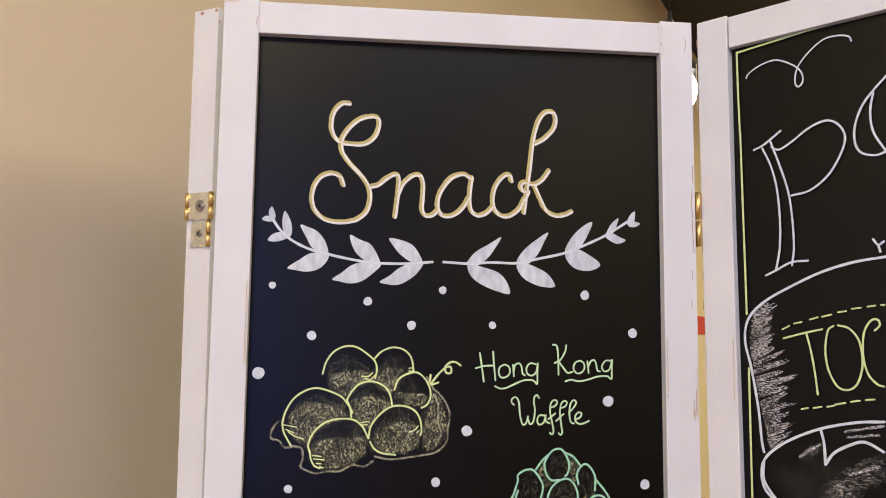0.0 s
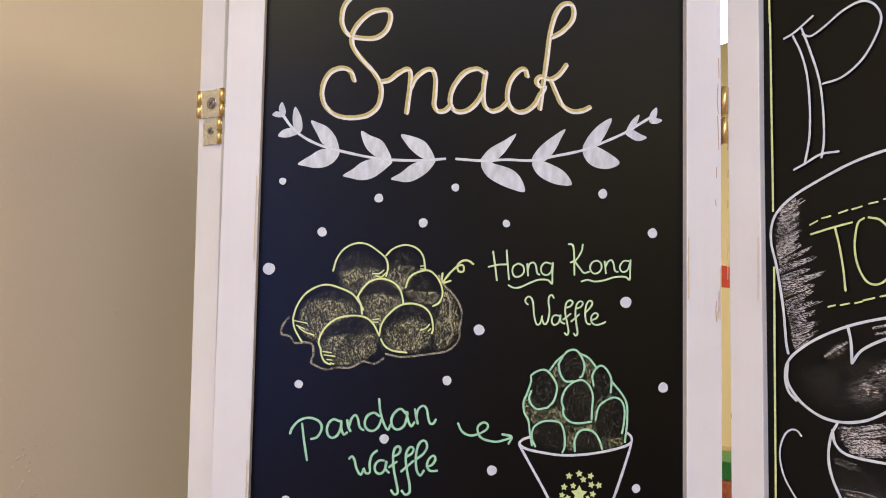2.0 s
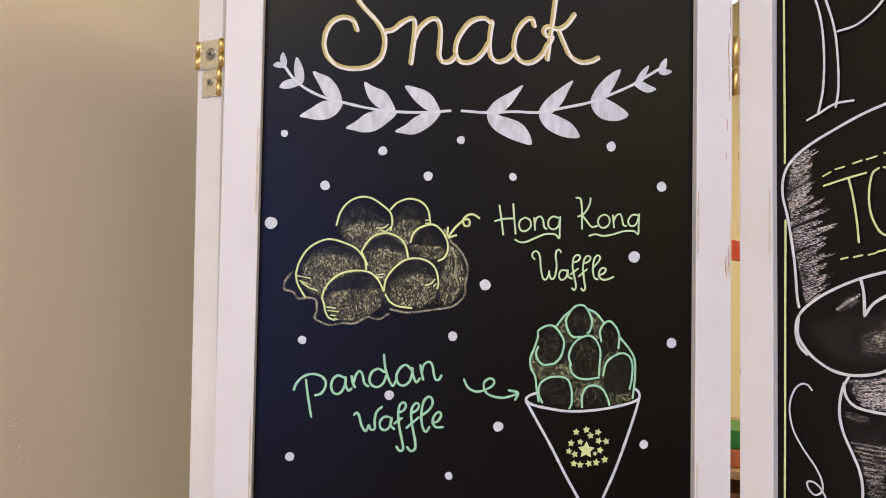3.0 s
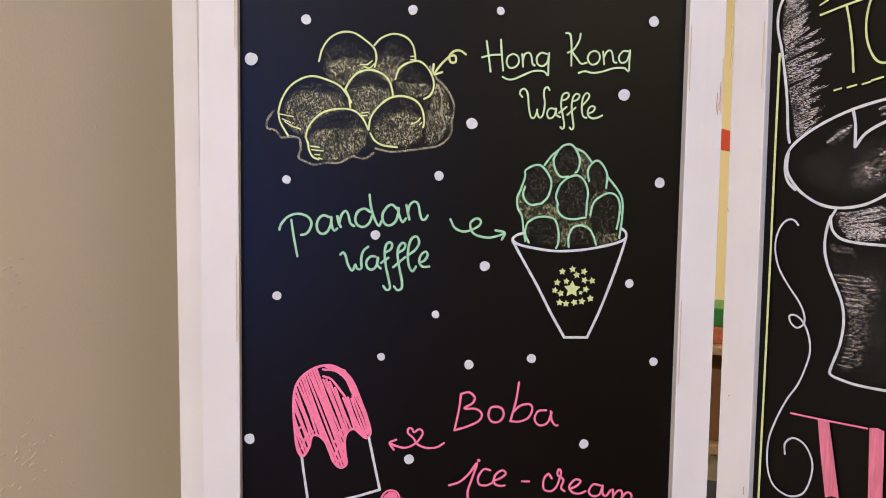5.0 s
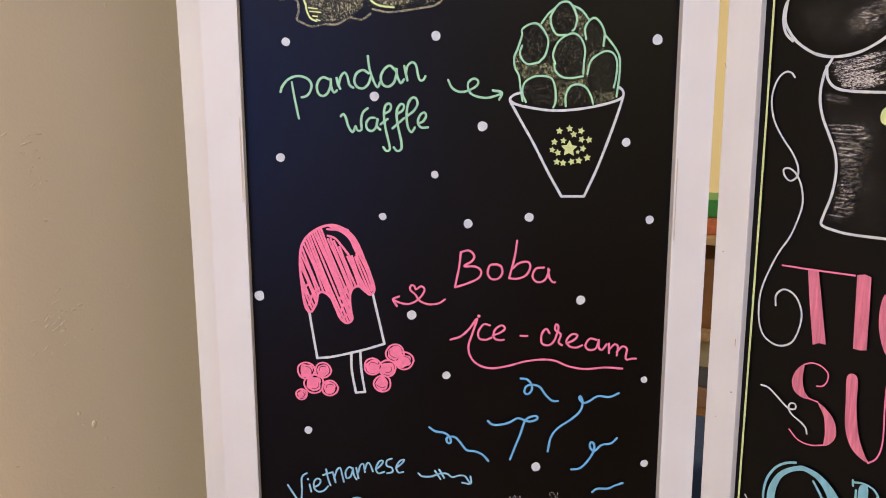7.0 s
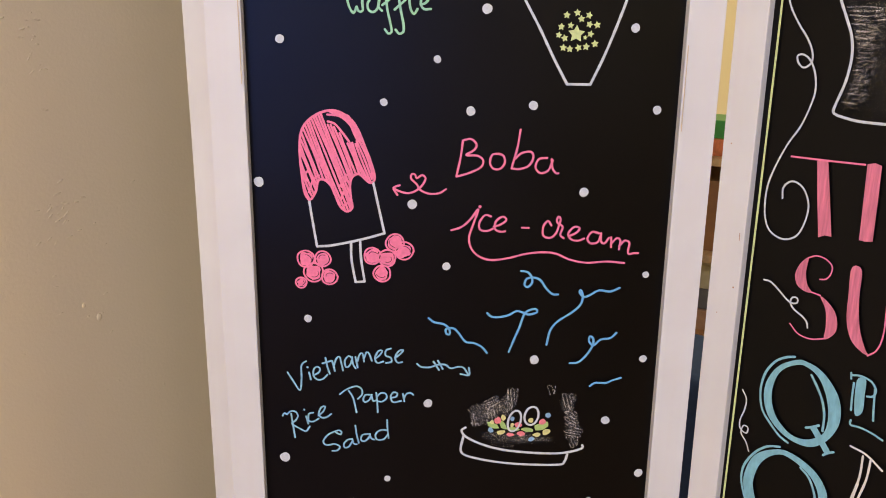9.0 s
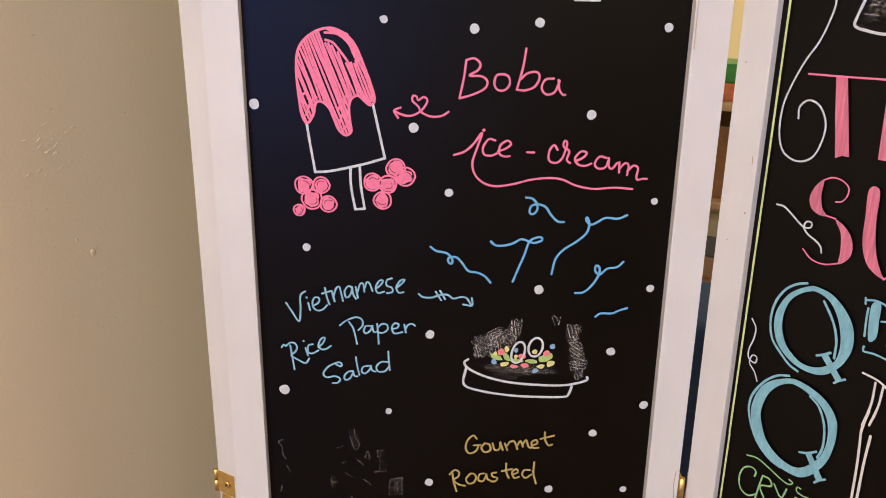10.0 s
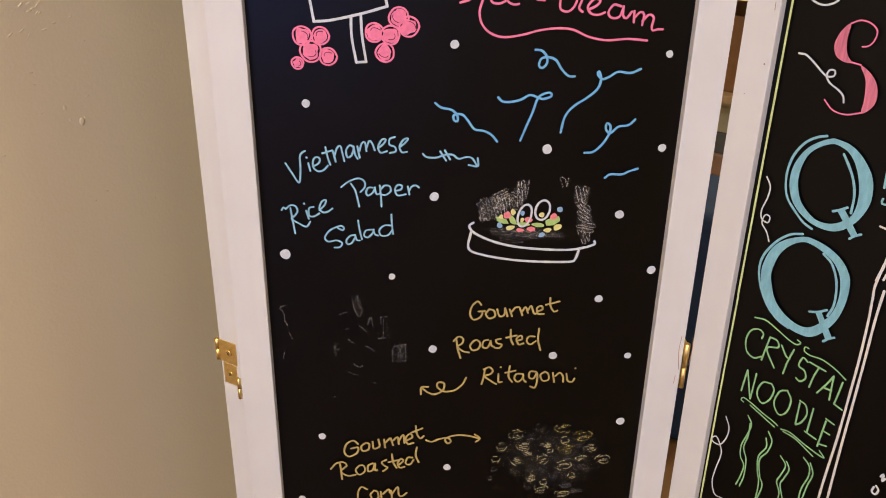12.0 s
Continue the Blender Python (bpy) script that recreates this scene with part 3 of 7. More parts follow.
sketch.fill(WHITE_FILL, (36.6, 235.4), (47.9, 227.3), (59.9, 220.2), (76.1, 221), (73.6, 230.1), (64.9, 237.1), (53.8, 239), (43.8, 237.5))
sketch.fill(WHITE_FILL, (97.5, 201.1), (106.6, 205.4), (117.5, 209.8), (123.9, 218.7), (127.5, 228.9), (116.2, 228), (105.9, 221.4), (100, 212.5))
sketch.fill(WHITE_FILL, (80.7, 245.8), (90.6, 238.8), (99.4, 231.8), (112.2, 228.1), (128.7, 230), (120.9, 239.3), (109.9, 247.4), (98.7, 249.9), (87.5, 247.9))
sketch.fill(WHITE_FILL, (136.7, 203.5), (149.8, 205.5), (160.2, 209.9), (167.2, 218.9), (170.2, 228), (159.3, 227.1), (148.9, 220.4), (141.9, 212.6))
sketch.fill(WHITE_FILL, (127.9, 247.7), (137.9, 241.2), (146.9, 233.6), (159.3, 228.2), (171.3, 228), (164.1, 239.5), (152.8, 247.7), (143.8, 250.7), (134.7, 249.8))

sketch = Sketch(SNACK_PANEL, "laurel_branch", "white painted laurel branch with paired leaves")
sketch.line(WHITE, 2.6, (192, 226.4), (218, 227.5), (241.2, 225.8), (266.9, 225.9), (288.1, 221.3), (317.8, 214.2), (341.8, 204.2), (359.9, 195.5), (375.7, 185.6), (389.2, 176.9))
sketch.fill(WHITE_FILL, (251, 199.5), (238.8, 206.8), (224.8, 215.2), (216.8, 224.7), (215.6, 228.1), (227.3, 229), (237.7, 220.7), (244.6, 211.3))
sketch.fill(WHITE_FILL, (260, 257.2), (247.2, 255.1), (233.2, 249.6), (222.7, 242.9), (216.9, 233.9), (218, 226.9), (229.6, 230.1), (247.1, 235.5), (256.5, 244.6))
sketch.fill(WHITE_FILL, (300, 193.5), (288.1, 200.9), (276.3, 210.5), (268.1, 221.2), (268.1, 227), (278.7, 226.8), (289.3, 216), (295.2, 204.2))
sketch.fill(WHITE_FILL, (307, 248.8), (294, 249.6), (281.1, 245.3), (271.7, 238.5), (267, 228.2), (275.2, 225.7), (288.1, 230), (299.9, 236.8))
sketch.fill(WHITE_FILL, (346.8, 181.7), (335.9, 186.7), (325, 197.6), (317.8, 210.7), (320.2, 215.3), (331, 210.4), (339.4, 199.6))
sketch.fill(WHITE_FILL, (354.8, 225.1), (345.2, 231.8), (332, 231.4), (322.5, 225.8), (317.8, 215.4), (326.2, 209.3), (339.3, 213.7))
sketch.fill(WHITE_FILL, (374.6, 176.7), (367.3, 182.3), (362.4, 190.7), (361.1, 195.5), (367.2, 194.2), (372.1, 185.7))
sketch.fill(WHITE_FILL, (382.2, 199.7), (374.3, 203.4), (367.1, 201.3), (359.9, 195.5), (367.2, 192.4), (375.6, 196.3))
sketch.fill(WHITE_FILL, (392.4, 169.1), (386.8, 173.4), (384.3, 180.6), (386.7, 183.6), (391.6, 179.3))
sketch.fill(WHITE_FILL, (397.7, 181.5), (392.8, 185.2), (386.7, 185.3), (384.3, 181.8), (389.2, 179.3))

sketch = Sketch(SNACK_PANEL, "waffle_drawing", "chalk-shaded drawing of a bubble waffle outlined in pale yellow-green")
sketch.dust(DUST_OLIVE, (78.9, 342.6), (95.2, 335.3), (111.8, 335.2), (127.6, 342.2), (139.7, 332.2), (161, 334.8), (156.7, 342), (145.7, 354.3), (140.2, 359.8), (123.2, 347.8), (106.7, 354.5), (98.6, 362.2), (84.7, 357.3))
sketch.dust(DUST_OLIVE, (40.8, 384.6), (52.3, 368.9), (74, 366.7), (93.4, 372.1), (101.9, 381.9), (85.5, 386.2), (69.4, 395.4), (61.6, 408.9), (46.8, 402.4))
sketch.dust(DUST_OLIVE, (65.5, 411.6), (75, 401.4), (96.8, 400.3), (116.6, 399.3), (119, 410.1), (111.6, 422), (92.1, 430.5), (71.4, 429.4))
sketch.dust(DUST_OLIVE, (124.3, 399.3), (140.7, 386.2), (160.2, 384), (169.8, 393.8), (170, 407.5), (159, 415.7), (141.3, 416.7), (129, 411.2))
sketch.dust(DUST_OLIVE, (101.6, 368.8), (116.8, 359.9), (136.9, 364.2), (141.5, 371.9), (128.3, 379.1), (119.8, 393.8), (108.5, 384.6))
sketch.dust(DUST_OLIVE, (147.4, 356.5), (162.5, 357.5), (177.7, 358.6), (172.8, 369.6), (154.3, 369.1))
sketch.dust(DUST_OLIVE, (182.2, 353), (193.6, 366.2), (197.8, 387.2), (192.5, 407), (174.6, 416.3), (172.1, 395.5), (178.5, 373.5))
sketch.dust(DUST_GREEN, (75.8, 329.9), (89.2, 317.1), (111.6, 322.4), (125.7, 332.3), (139.4, 316.6), (159.2, 323.7), (165.1, 340.3), (180.6, 359.6), (196.6, 376.2), (199.6, 392.7), (188.5, 409.2), (169.1, 417.3), (141.3, 418.9), (113.8, 422.6), (86.7, 430.5), (62.2, 429.3), (56.2, 408.9), (36.9, 398.1), (38.9, 376.5), (57.4, 360.2), (76.4, 354.6))
sketch = Sketch(sketch.top, "shading", "")
sketch.hatch(DUST_HATCH, 0.75, 78, 1.66, (78, 340.8), (107.7, 334.5), (124.6, 339.7), (126.6, 345.3), (108, 347.6), (97.1, 360.9), (89.5, 353.6), (78.2, 348.2))
sketch.hatch(DUST_HATCH, 0.75, 84, 1.66, (126.2, 330.3), (145.1, 335.6), (149.1, 346.7), (143.6, 354.3), (130.4, 347.1))
sketch.hatch(DUST_HATCH, 0.75, 74, 1.66, (49.2, 369.3), (80.6, 366.8), (97.4, 370.2), (79.2, 383.6), (62.7, 391.3), (61.2, 404.3), (44.3, 393.5), (42.1, 380.6))
sketch.hatch(DUST_HATCH, 0.75, 82, 1.66, (63.2, 408), (81.6, 404), (105.5, 398), (120.4, 401.4), (117.1, 416.3), (104.3, 425.8), (72.9, 426.3), (64.4, 419.1))
sketch.hatch(DUST_HATCH, 0.75, 80, 1.66, (124, 395.8), (135, 386.3), (157.3, 384), (170.6, 391.2), (170.9, 406.1), (154.3, 415.7), (135.6, 414.2), (124.3, 406.9))
sketch.hatch(DUST_HATCH, 0.75, 86, 1.66, (99.1, 366.5), (119.5, 360.4), (141.9, 361.9), (143.9, 369.3), (127.4, 380.8), (120.2, 390.3), (110.7, 383))
sketch.hatch(DUST_HATCH, 0.75, 70, 1.82, (145.5, 356.2), (160.6, 361.5), (175.6, 357.4), (173.9, 366.8), (145.8, 367.4))
sketch.hatch(DUST_HATCH, 0.75, 65, 1.82, (179.3, 359.2), (190.8, 366.5), (194.8, 379.5), (189.5, 402.1), (176.6, 411.6), (174.3, 391.1), (174, 376.2))
sketch = Sketch(sketch.top, "outline", "")
sketch.line(LIME, 1.75, (73.8, 339.3), (77.3, 327.2), (84.8, 317.2), (95.7, 312.1), (106.9, 313), (118.2, 320.2), (125, 326.7), (126.9, 335), (125.4, 343.4))
sketch.line(LIME, 1.75, (125, 323.4), (131.5, 316.7), (142.7, 312.7), (154, 315.3), (160.9, 323.1), (163.3, 335.3))
sketch.line(LIME, 1.75, (98.1, 364.4), (102.4, 356.7), (109.9, 349), (121, 346.1), (131.1, 348.8), (137.9, 354.3), (141.4, 362.6), (142.6, 369.7))
sketch.line(LIME, 1.75, (144.6, 354.3), (147.7, 345.4), (154.4, 339.8), (165.6, 337), (173.6, 341.9), (179.3, 351.3), (180.6, 360.8), (177.3, 368.5), (171.7, 371.8))
sketch.line(LIME, 1.75, (36.5, 386.3), (39.4, 375.5), (46.6, 363.5), (57.3, 355.8), (68.2, 353), (80.3, 355.7), (92.5, 361.1), (99.3, 368.8), (103.9, 376.4))
sketch.line(LIME, 1.75, (98.1, 364.4), (101.6, 372), (102.9, 380.8))
sketch.line(LIME, 1.75, (61.6, 408.9), (64.1, 400.3), (70.3, 391.7), (80, 385.1), (94.2, 382.4), (106.3, 384), (114.2, 390.6), (120, 401.4))
sketch.line(LIME, 1.75, (120, 401.4), (121.9, 390.6), (128.4, 380.7), (139.3, 371.9), (151.5, 369.7), (162.8, 373), (169.6, 380.7), (172.1, 392.7), (171, 398.2))
sketch.line(LIME, 1.75, (121.7, 404.7), (125.7, 411.2), (133.5, 415.6), (146.8, 417.3))
sketch.line(LIME, 1.75, (61.6, 408.9), (63.4, 414.3))
sketch.line(LIME, 1.75, (36.5, 386.3), (37.9, 394.9), (42.5, 403.5), (45.9, 408.9))
sketch.line(LIME, 1.75, (63.9, 414.3), (64.7, 420.8), (68.1, 427.2), (73.6, 429.9))
sketch.line(LIME, 1.1, (38.2, 388.4), (50.2, 390.6))
sketch.line(LIME, 1.1, (40, 392.7), (47.7, 396))
sketch.line(LIME, 1.1, (42.2, 394.9), (48.8, 399.2), (57.1, 401.9))
sketch.line(LIME, 1.1, (66.2, 417.5), (74.4, 418.6))
sketch.line(LIME, 1.1, (67.4, 420.8), (77.7, 421.9))
sketch.line(LIME, 1.1, (70.2, 425.1), (74.6, 425.6))
sketch.line(LIME, 1.1, (73.6, 428.3), (76.8, 429.4))
sketch.line(LIME, 1.1, (112, 341.2), (118.6, 341.2), (123, 337.8))
sketch.line(LIME, 1.1, (115.4, 343.4), (120.9, 344.5), (125.3, 340))
sketch.line(LIME, 1.1, (158.8, 333.1), (163.3, 332.5))
sketch.line(LIME, 1.1, (158.8, 335.9), (163.3, 335.9))
sketch.line(LIME, 1.1, (113, 386.2), (119.6, 385.1))
sketch.line(LIME, 1.1, (113, 388.4), (118.6, 388.4))
sketch.line(LIME, 1.1, (159.8, 395.5), (165.3, 393.3), (168.6, 389.5))
sketch.line(LIME, 1.1, (167.6, 396), (169.8, 393.8))
sketch.line(DUST_LINE, 2.0, (32.7, 385.2), (27, 392.7), (26.2, 401.3), (33.9, 403.5), (39.5, 409.9), (48.1, 408.9), (55.7, 411.1), (57.1, 420.7), (55.1, 428.2), (62.8, 432.5), (70.5, 434.7), (80.2, 432.6), (92.2, 432.7), (100.8, 428.4), (106.2, 426.3), (116.1, 428.5), (124.8, 423.1))
sketch.line(DUST_LINE, 2.0, (126.9, 418.8), (141.4, 421.6), (158, 420), (171.9, 417.9), (186.9, 414.7), (196.9, 404.8), (197.9, 392.7), (200, 379), (196.5, 367.9), (189.6, 358.5), (181.6, 350.8), (176.9, 341.9))
sketch.line(DUST_LINE, 2.0, (185.1, 359.6), (188.6, 370.7), (188.2, 384.5), (191.2, 395.5), (186.8, 406.5))

sketch = Sketch(SNACK_PANEL, "arrow", "small curled arrow painted in pale green")
sketch.line(LIME, 2.0, (210.3, 329.9), (205.1, 326.6), (199.4, 327.2), (194.9, 331.7), (196.1, 337.3), (200.7, 337.3), (200.6, 331.7), (196.1, 331.7), (189.3, 337.4), (183.8, 344.1), (181, 348.5))
sketch.line(LIME, 2.0, (180.3, 339.7), (180.4, 348.6), (188.3, 346.8))

sketch = Sketch(SNACK_PANEL, "lettering", "pale green letter of the words Hong Kong Waffle")
sketch.line(PALE_GREEN, 1.75, (229.5, 317.5), (231.5, 329.9), (233.6, 345.4))
sketch.line(PALE_GREEN, 1.75, (242.9, 315.9), (243.8, 327.8), (245.5, 344.3))
sketch.line(PALE_GREEN, 1.75, (225.5, 332.4), (234.3, 330.2), (243.1, 329.6))
sketch.line(PALE_GREEN, 1.75, (254.5, 328.5), (249.9, 331.3), (248.7, 336.9), (251.3, 341.4), (256.5, 340.9), (260.1, 336.6), (259.1, 330.8), (254.5, 328.5))
sketch.line(PALE_GREEN, 1.75, (263.3, 328.8), (263.8, 334.7), (264.2, 340.2))
sketch.line(PALE_GREEN, 1.75, (263.8, 335.1), (265.6, 328.8), (269.6, 327.2), (272, 330.8), (273, 337.2), (275.3, 339))
sketch.line(PALE_GREEN, 1.75, (286.6, 328.1), (281.2, 327), (277.2, 331.3), (277.7, 337.1), (282.3, 339.4), (286.9, 336), (288.5, 328.3))
sketch.line(PALE_GREEN, 1.75, (288.6, 327.2), (288.2, 336.9), (287.9, 347.9), (284.2, 344.3), (275, 344), (265.8, 347.5), (256.6, 351.7), (250.2, 352.4), (245.2, 350.1))
sketch.line(PALE_GREEN, 1.75, (304.2, 308.4), (307.9, 309), (309.5, 317.1), (310, 338.3))
sketch.line(PALE_GREEN, 1.75, (318.1, 308.6), (316.9, 315.1), (311.8, 323.5), (306.2, 326.4))
sketch.line(PALE_GREEN, 1.75, (309.5, 324.5), (314.6, 330.8), (319.3, 336.3), (324.5, 335.2))
sketch.line(PALE_GREEN, 1.75, (332.2, 324), (327.6, 325.9), (325.4, 331.5), (328.6, 336.6), (333.8, 335.9), (336.9, 331.3), (335.9, 326.1), (332.2, 324))
sketch.line(PALE_GREEN, 1.75, (340, 324.7), (340.6, 330.3), (341.2, 336.3))
sketch.line(PALE_GREEN, 1.75, (340.6, 330.6), (343.4, 324.7), (347.1, 323.3), (349, 327.3), (350.3, 333.7), (353.1, 334.6))
sketch.line(PALE_GREEN, 1.75, (363.9, 323.8), (358.9, 323.9), (355, 329.6), (357.4, 334.5), (362.6, 332.9), (365.6, 324.7))
sketch.line(PALE_GREEN, 1.75, (365.8, 322.9), (365.4, 332.5), (364.9, 342.6), (361.2, 339.6), (350.9, 339.8), (339.8, 343.2), (330.5, 344.7), (323.1, 343.2), (317.2, 344.9))
sketch.line(PALE_GREEN, 1.75, (264.2, 368.4), (261.8, 365.5), (262.7, 362.2), (266, 360.7), (269.2, 365.3), (270.6, 378.5), (272.9, 387.2), (275.9, 387.5), (278, 382.9), (278.5, 379.8))
sketch.line(PALE_GREEN, 1.75, (278.4, 382.3), (280.7, 387.4), (283.9, 385.1), (285.7, 374.5), (284.6, 365.4), (285.5, 360.1), (288.1, 358.8), (289.8, 361.5))
sketch.line(PALE_GREEN, 1.75, (295.1, 378.9), (290.5, 378.6), (288, 383.2), (289.9, 387.8), (294.5, 385.9), (296.8, 378.9))
sketch.line(PALE_GREEN, 1.75, (296.4, 378.5), (296.8, 384.4), (300.5, 386.5))
sketch.line(PALE_GREEN, 1.75, (301.3, 370.9), (305.7, 369.8), (308.7, 365.8), (306, 363.5), (302.2, 366.5), (301.2, 375.1), (303.1, 385.2), (304.7, 394.3), (303.1, 397.6), (301, 395.8))
sketch.line(PALE_GREEN, 1.75, (299.4, 382.5), (306.4, 376.9))
sketch.line(PALE_GREEN, 1.75, (311.9, 371.6), (316.3, 370.1), (318.8, 366.2), (316, 364.2), (312.6, 367.4), (311.3, 375.9), (312.4, 386.8), (313.6, 395.6), (311.7, 398), (309.9, 396))
sketch.line(PALE_GREEN, 1.75, (307.4, 384.2), (315, 377.3))
sketch.line(PALE_GREEN, 1.75, (321.3, 375.3), (326.1, 370.1), (328.1, 365.5), (325.3, 363.5), (322, 368), (321, 377.5), (322.5, 385.3), (325.7, 386.7))
sketch.line(PALE_GREEN, 1.75, (326.8, 382.9), (332.1, 380.6), (333.6, 376.7), (330.2, 375.7), (327.1, 379.2), (327.5, 384.7), (331.8, 387.2), (337.3, 386), (341, 384.1))

sketch = Sketch(SNACK_PANEL, "lettering", "mint green letter of the words Pandan Waffle")
sketch.line(MINT, 2.3, (37.4, 495.6), (39.2, 490.6), (44.4, 484.4), (51.5, 481.1), (58.5, 481.2), (64.6, 484.1), (67.3, 489.4), (65.5, 495.7), (62, 499.6), (57.6, 500.7))
sketch.line(MINT, 2.3, (48.5, 486.6), (50.6, 501.2), (54.1, 520.7))
sketch.line(MINT, 2.3, (83.6, 483.6), (78.7, 481.9), (74.3, 484.9), (72.2, 491.2), (73.8, 497.4), (77.9, 499.5), (82.3, 496.9), (85.4, 490.1), (85.8, 483.9))
sketch.line(MINT, 2.3, (85.6, 483.6), (86.1, 491), (88.5, 496.3), (91.3, 494.3))
sketch.line(MINT, 2.3, (91.4, 482.6), (92.5, 488.3), (94.6, 492.7))
sketch.line(MINT, 2.3, (93.2, 488.6), (95.5, 481.1), (99, 477.5), (101.6, 481.1), (103.5, 489), (107, 491.7))
sketch.line(MINT, 2.3, (122, 478.2), (116.7, 475.2), (110.5, 478.3), (108.2, 485.4), (110.5, 490.7), (115.9, 492.5), (121.2, 488.8), (124.1, 481.7))
sketch.line(MINT, 2.3, (121.5, 462.2), (122.9, 473.7), (126.5, 485.2), (130.4, 491.4), (132.7, 486.9))
sketch.line(MINT, 2.3, (147.4, 475.2), (142.4, 471.1), (137.1, 474.4), (133.6, 481.6), (135.4, 488.7), (140.7, 490.8), (146.1, 486.8), (148.7, 478.7), (148.8, 474.3))
sketch.line(MINT, 2.3, (147.7, 474.3), (149.9, 482.3), (152.7, 487.6), (155.8, 484))
sketch.line(MINT, 2.3, (156.2, 471.5), (157.6, 478.6), (159.1, 484.9))
sketch.line(MINT, 2.3, (157.7, 479), (159.3, 471.5), (163.7, 467.9), (167.3, 470.5), (169.2, 479.4), (171, 484.7), (174.2, 484.7), (176.3, 481.1))
sketch.line(MINT, 2.3, (94.4, 518.8), (97, 516.6), (99.5, 520.7), (101.5, 528.4), (105.4, 534.1), (107.7, 530.1), (108.4, 527.8), (110.4, 532.4), (114.2, 531.7), (113.9, 522.9), (116, 515.2), (120.4, 511.2))
sketch.line(MINT, 2.3, (127.3, 520.4), (122.6, 520.5), (118.9, 525.2), (119.7, 530.9), (124.1, 532.9), (128.2, 529.4), (130, 521.9))
sketch.line(MINT, 2.3, (129.6, 521.5), (129.1, 528.2), (132.3, 531.6))
sketch.line(MINT, 2.3, (136.7, 516.4), (141.3, 513.9), (143.2, 509.5), (141.2, 506.7), (137.9, 508.3), (136.3, 513.7), (136.2, 520), (137.5, 530.8), (140.3, 543.4), (141.3, 550.6), (138.1, 552.3), (135, 548.5))
sketch.line(MINT, 2.3, (132.7, 526.5), (139.6, 521.4))
sketch.line(MINT, 2.3, (148.5, 516.7), (153.8, 513.6), (155.7, 509.1), (152.9, 507.1), (149.3, 511.3), (148.3, 519), (150, 530.7), (152.5, 543.3), (152.4, 550.5), (148.5, 552.4), (145.2, 548.8))
sketch.line(MINT, 2.3, (144.3, 530.4), (148.6, 526.7), (155.5, 520.7))
sketch.line(MINT, 2.3, (159, 518.4), (165.1, 513.5), (168.6, 507.1), (166.7, 501.4), (162.3, 502.2), (159, 509), (158, 519.8), (159.3, 529.7), (162.6, 534.2), (165.8, 529.7))
sketch.line(MINT, 2.3, (168.8, 525.7), (173.6, 524), (176.8, 518.8), (175, 515.2), (170.7, 518.3), (168.8, 524.8), (171.9, 529.6), (178.4, 529.6))

sketch = Sketch(SNACK_PANEL, "arrow", "curled arrow painted in mint green")
sketch.line(MINT, 2.2, (198.2, 484.6), (202.1, 492.1), (209.8, 495.9), (218.5, 494.2), (226, 489.8), (227.1, 485.4), (222.7, 483.3), (217.3, 487.7), (218.5, 495.3), (224, 499.6), (235, 501.6), (244.8, 499.4), (250.2, 497.2))
sketch.line(MINT, 2.2, (241.4, 494.5), (250.2, 496.6), (247.6, 503.2))

sketch = Sketch(SNACK_PANEL, "cone_drawing", "drawing of green waffle bubbles in a white paper cone")
sketch.dust(DUST_GREEN, (261, 461.8), (268.7, 437.5), (284.9, 429.2), (303.6, 413.5), (320.1, 415.4), (334.2, 428.6), (346.5, 436.5), (360.2, 463.4), (364, 493.5), (356, 504.5), (331.1, 510.2), (292.4, 511), (267.4, 502.5), (264.2, 480.7))
sketch.dust(DUST_MOSS, (265, 469.9), (274.9, 470.9), (285.9, 469.7), (300.1, 468.4), (304.8, 479.2), (301.6, 484.7), (286.1, 479.4), (272.5, 483.9), (266.3, 479.6))
sketch.dust(DUST_MOSS, (287.2, 435.1), (296.7, 422.1), (297.1, 437.1), (303.9, 443.5), (296.4, 452.2), (292.9, 442.6))
sketch.dust(DUST_MOSS, (319.6, 418.6), (330.9, 428.1), (329.2, 445.4), (322.4, 440.1))
sketch.dust(DUST_MOSS, (331, 469.2), (335.1, 459.4), (344.9, 453.8), (348.3, 457.1), (337.5, 464.8), (332.5, 483.3), (330.2, 480.1))
sketch.dust(DUST_MOSS, (301.6, 484.7), (313.8, 484.6), (330.3, 482.3), (335, 489.9), (320.5, 488.9), (311.9, 497.7), (311.1, 509.8), (304.5, 509.9), (303.1, 496.7))
sketch.dust(DUST_MOSS, (338.4, 494.2), (348.5, 497.4), (360.7, 495.1), (359.8, 502.8), (341.1, 508.5))
sketch.dust(DUST_MOSS, (262.7, 461.3), (267, 459), (268.3, 469.8), (265.2, 476.4), (261.8, 469.9))
sketch = Sketch(sketch.top, "bubble_outline", "")
sketch.line(MINT, 1.95, (270.2, 504.6), (268.3, 494.3), (266.4, 480.7), (262.4, 473.1), (261.6, 463.4), (264.7, 455.8))
sketch.line(MINT, 1.95, (264.7, 455.8), (268.8, 442.9), (268.7, 437.5), (276.2, 432.6), (283.9, 432.5), (290.6, 439.9), (294.1, 449), (291.2, 461.5), (284.7, 468.6))
sketch.line(MINT, 1.95, (269, 452.6), (267, 459), (269.3, 465.5), (274.9, 469.8), (283.6, 468.6))
sketch.line(MINT, 1.95, (287.1, 431.9), (293.5, 423.2), (299.9, 417.8))
sketch.line(MINT, 1.95, (299.9, 417.8), (305.2, 412.9), (312.9, 412.3), (318.6, 419.7), (321, 428.2), (319, 436.9), (316.9, 438.5))
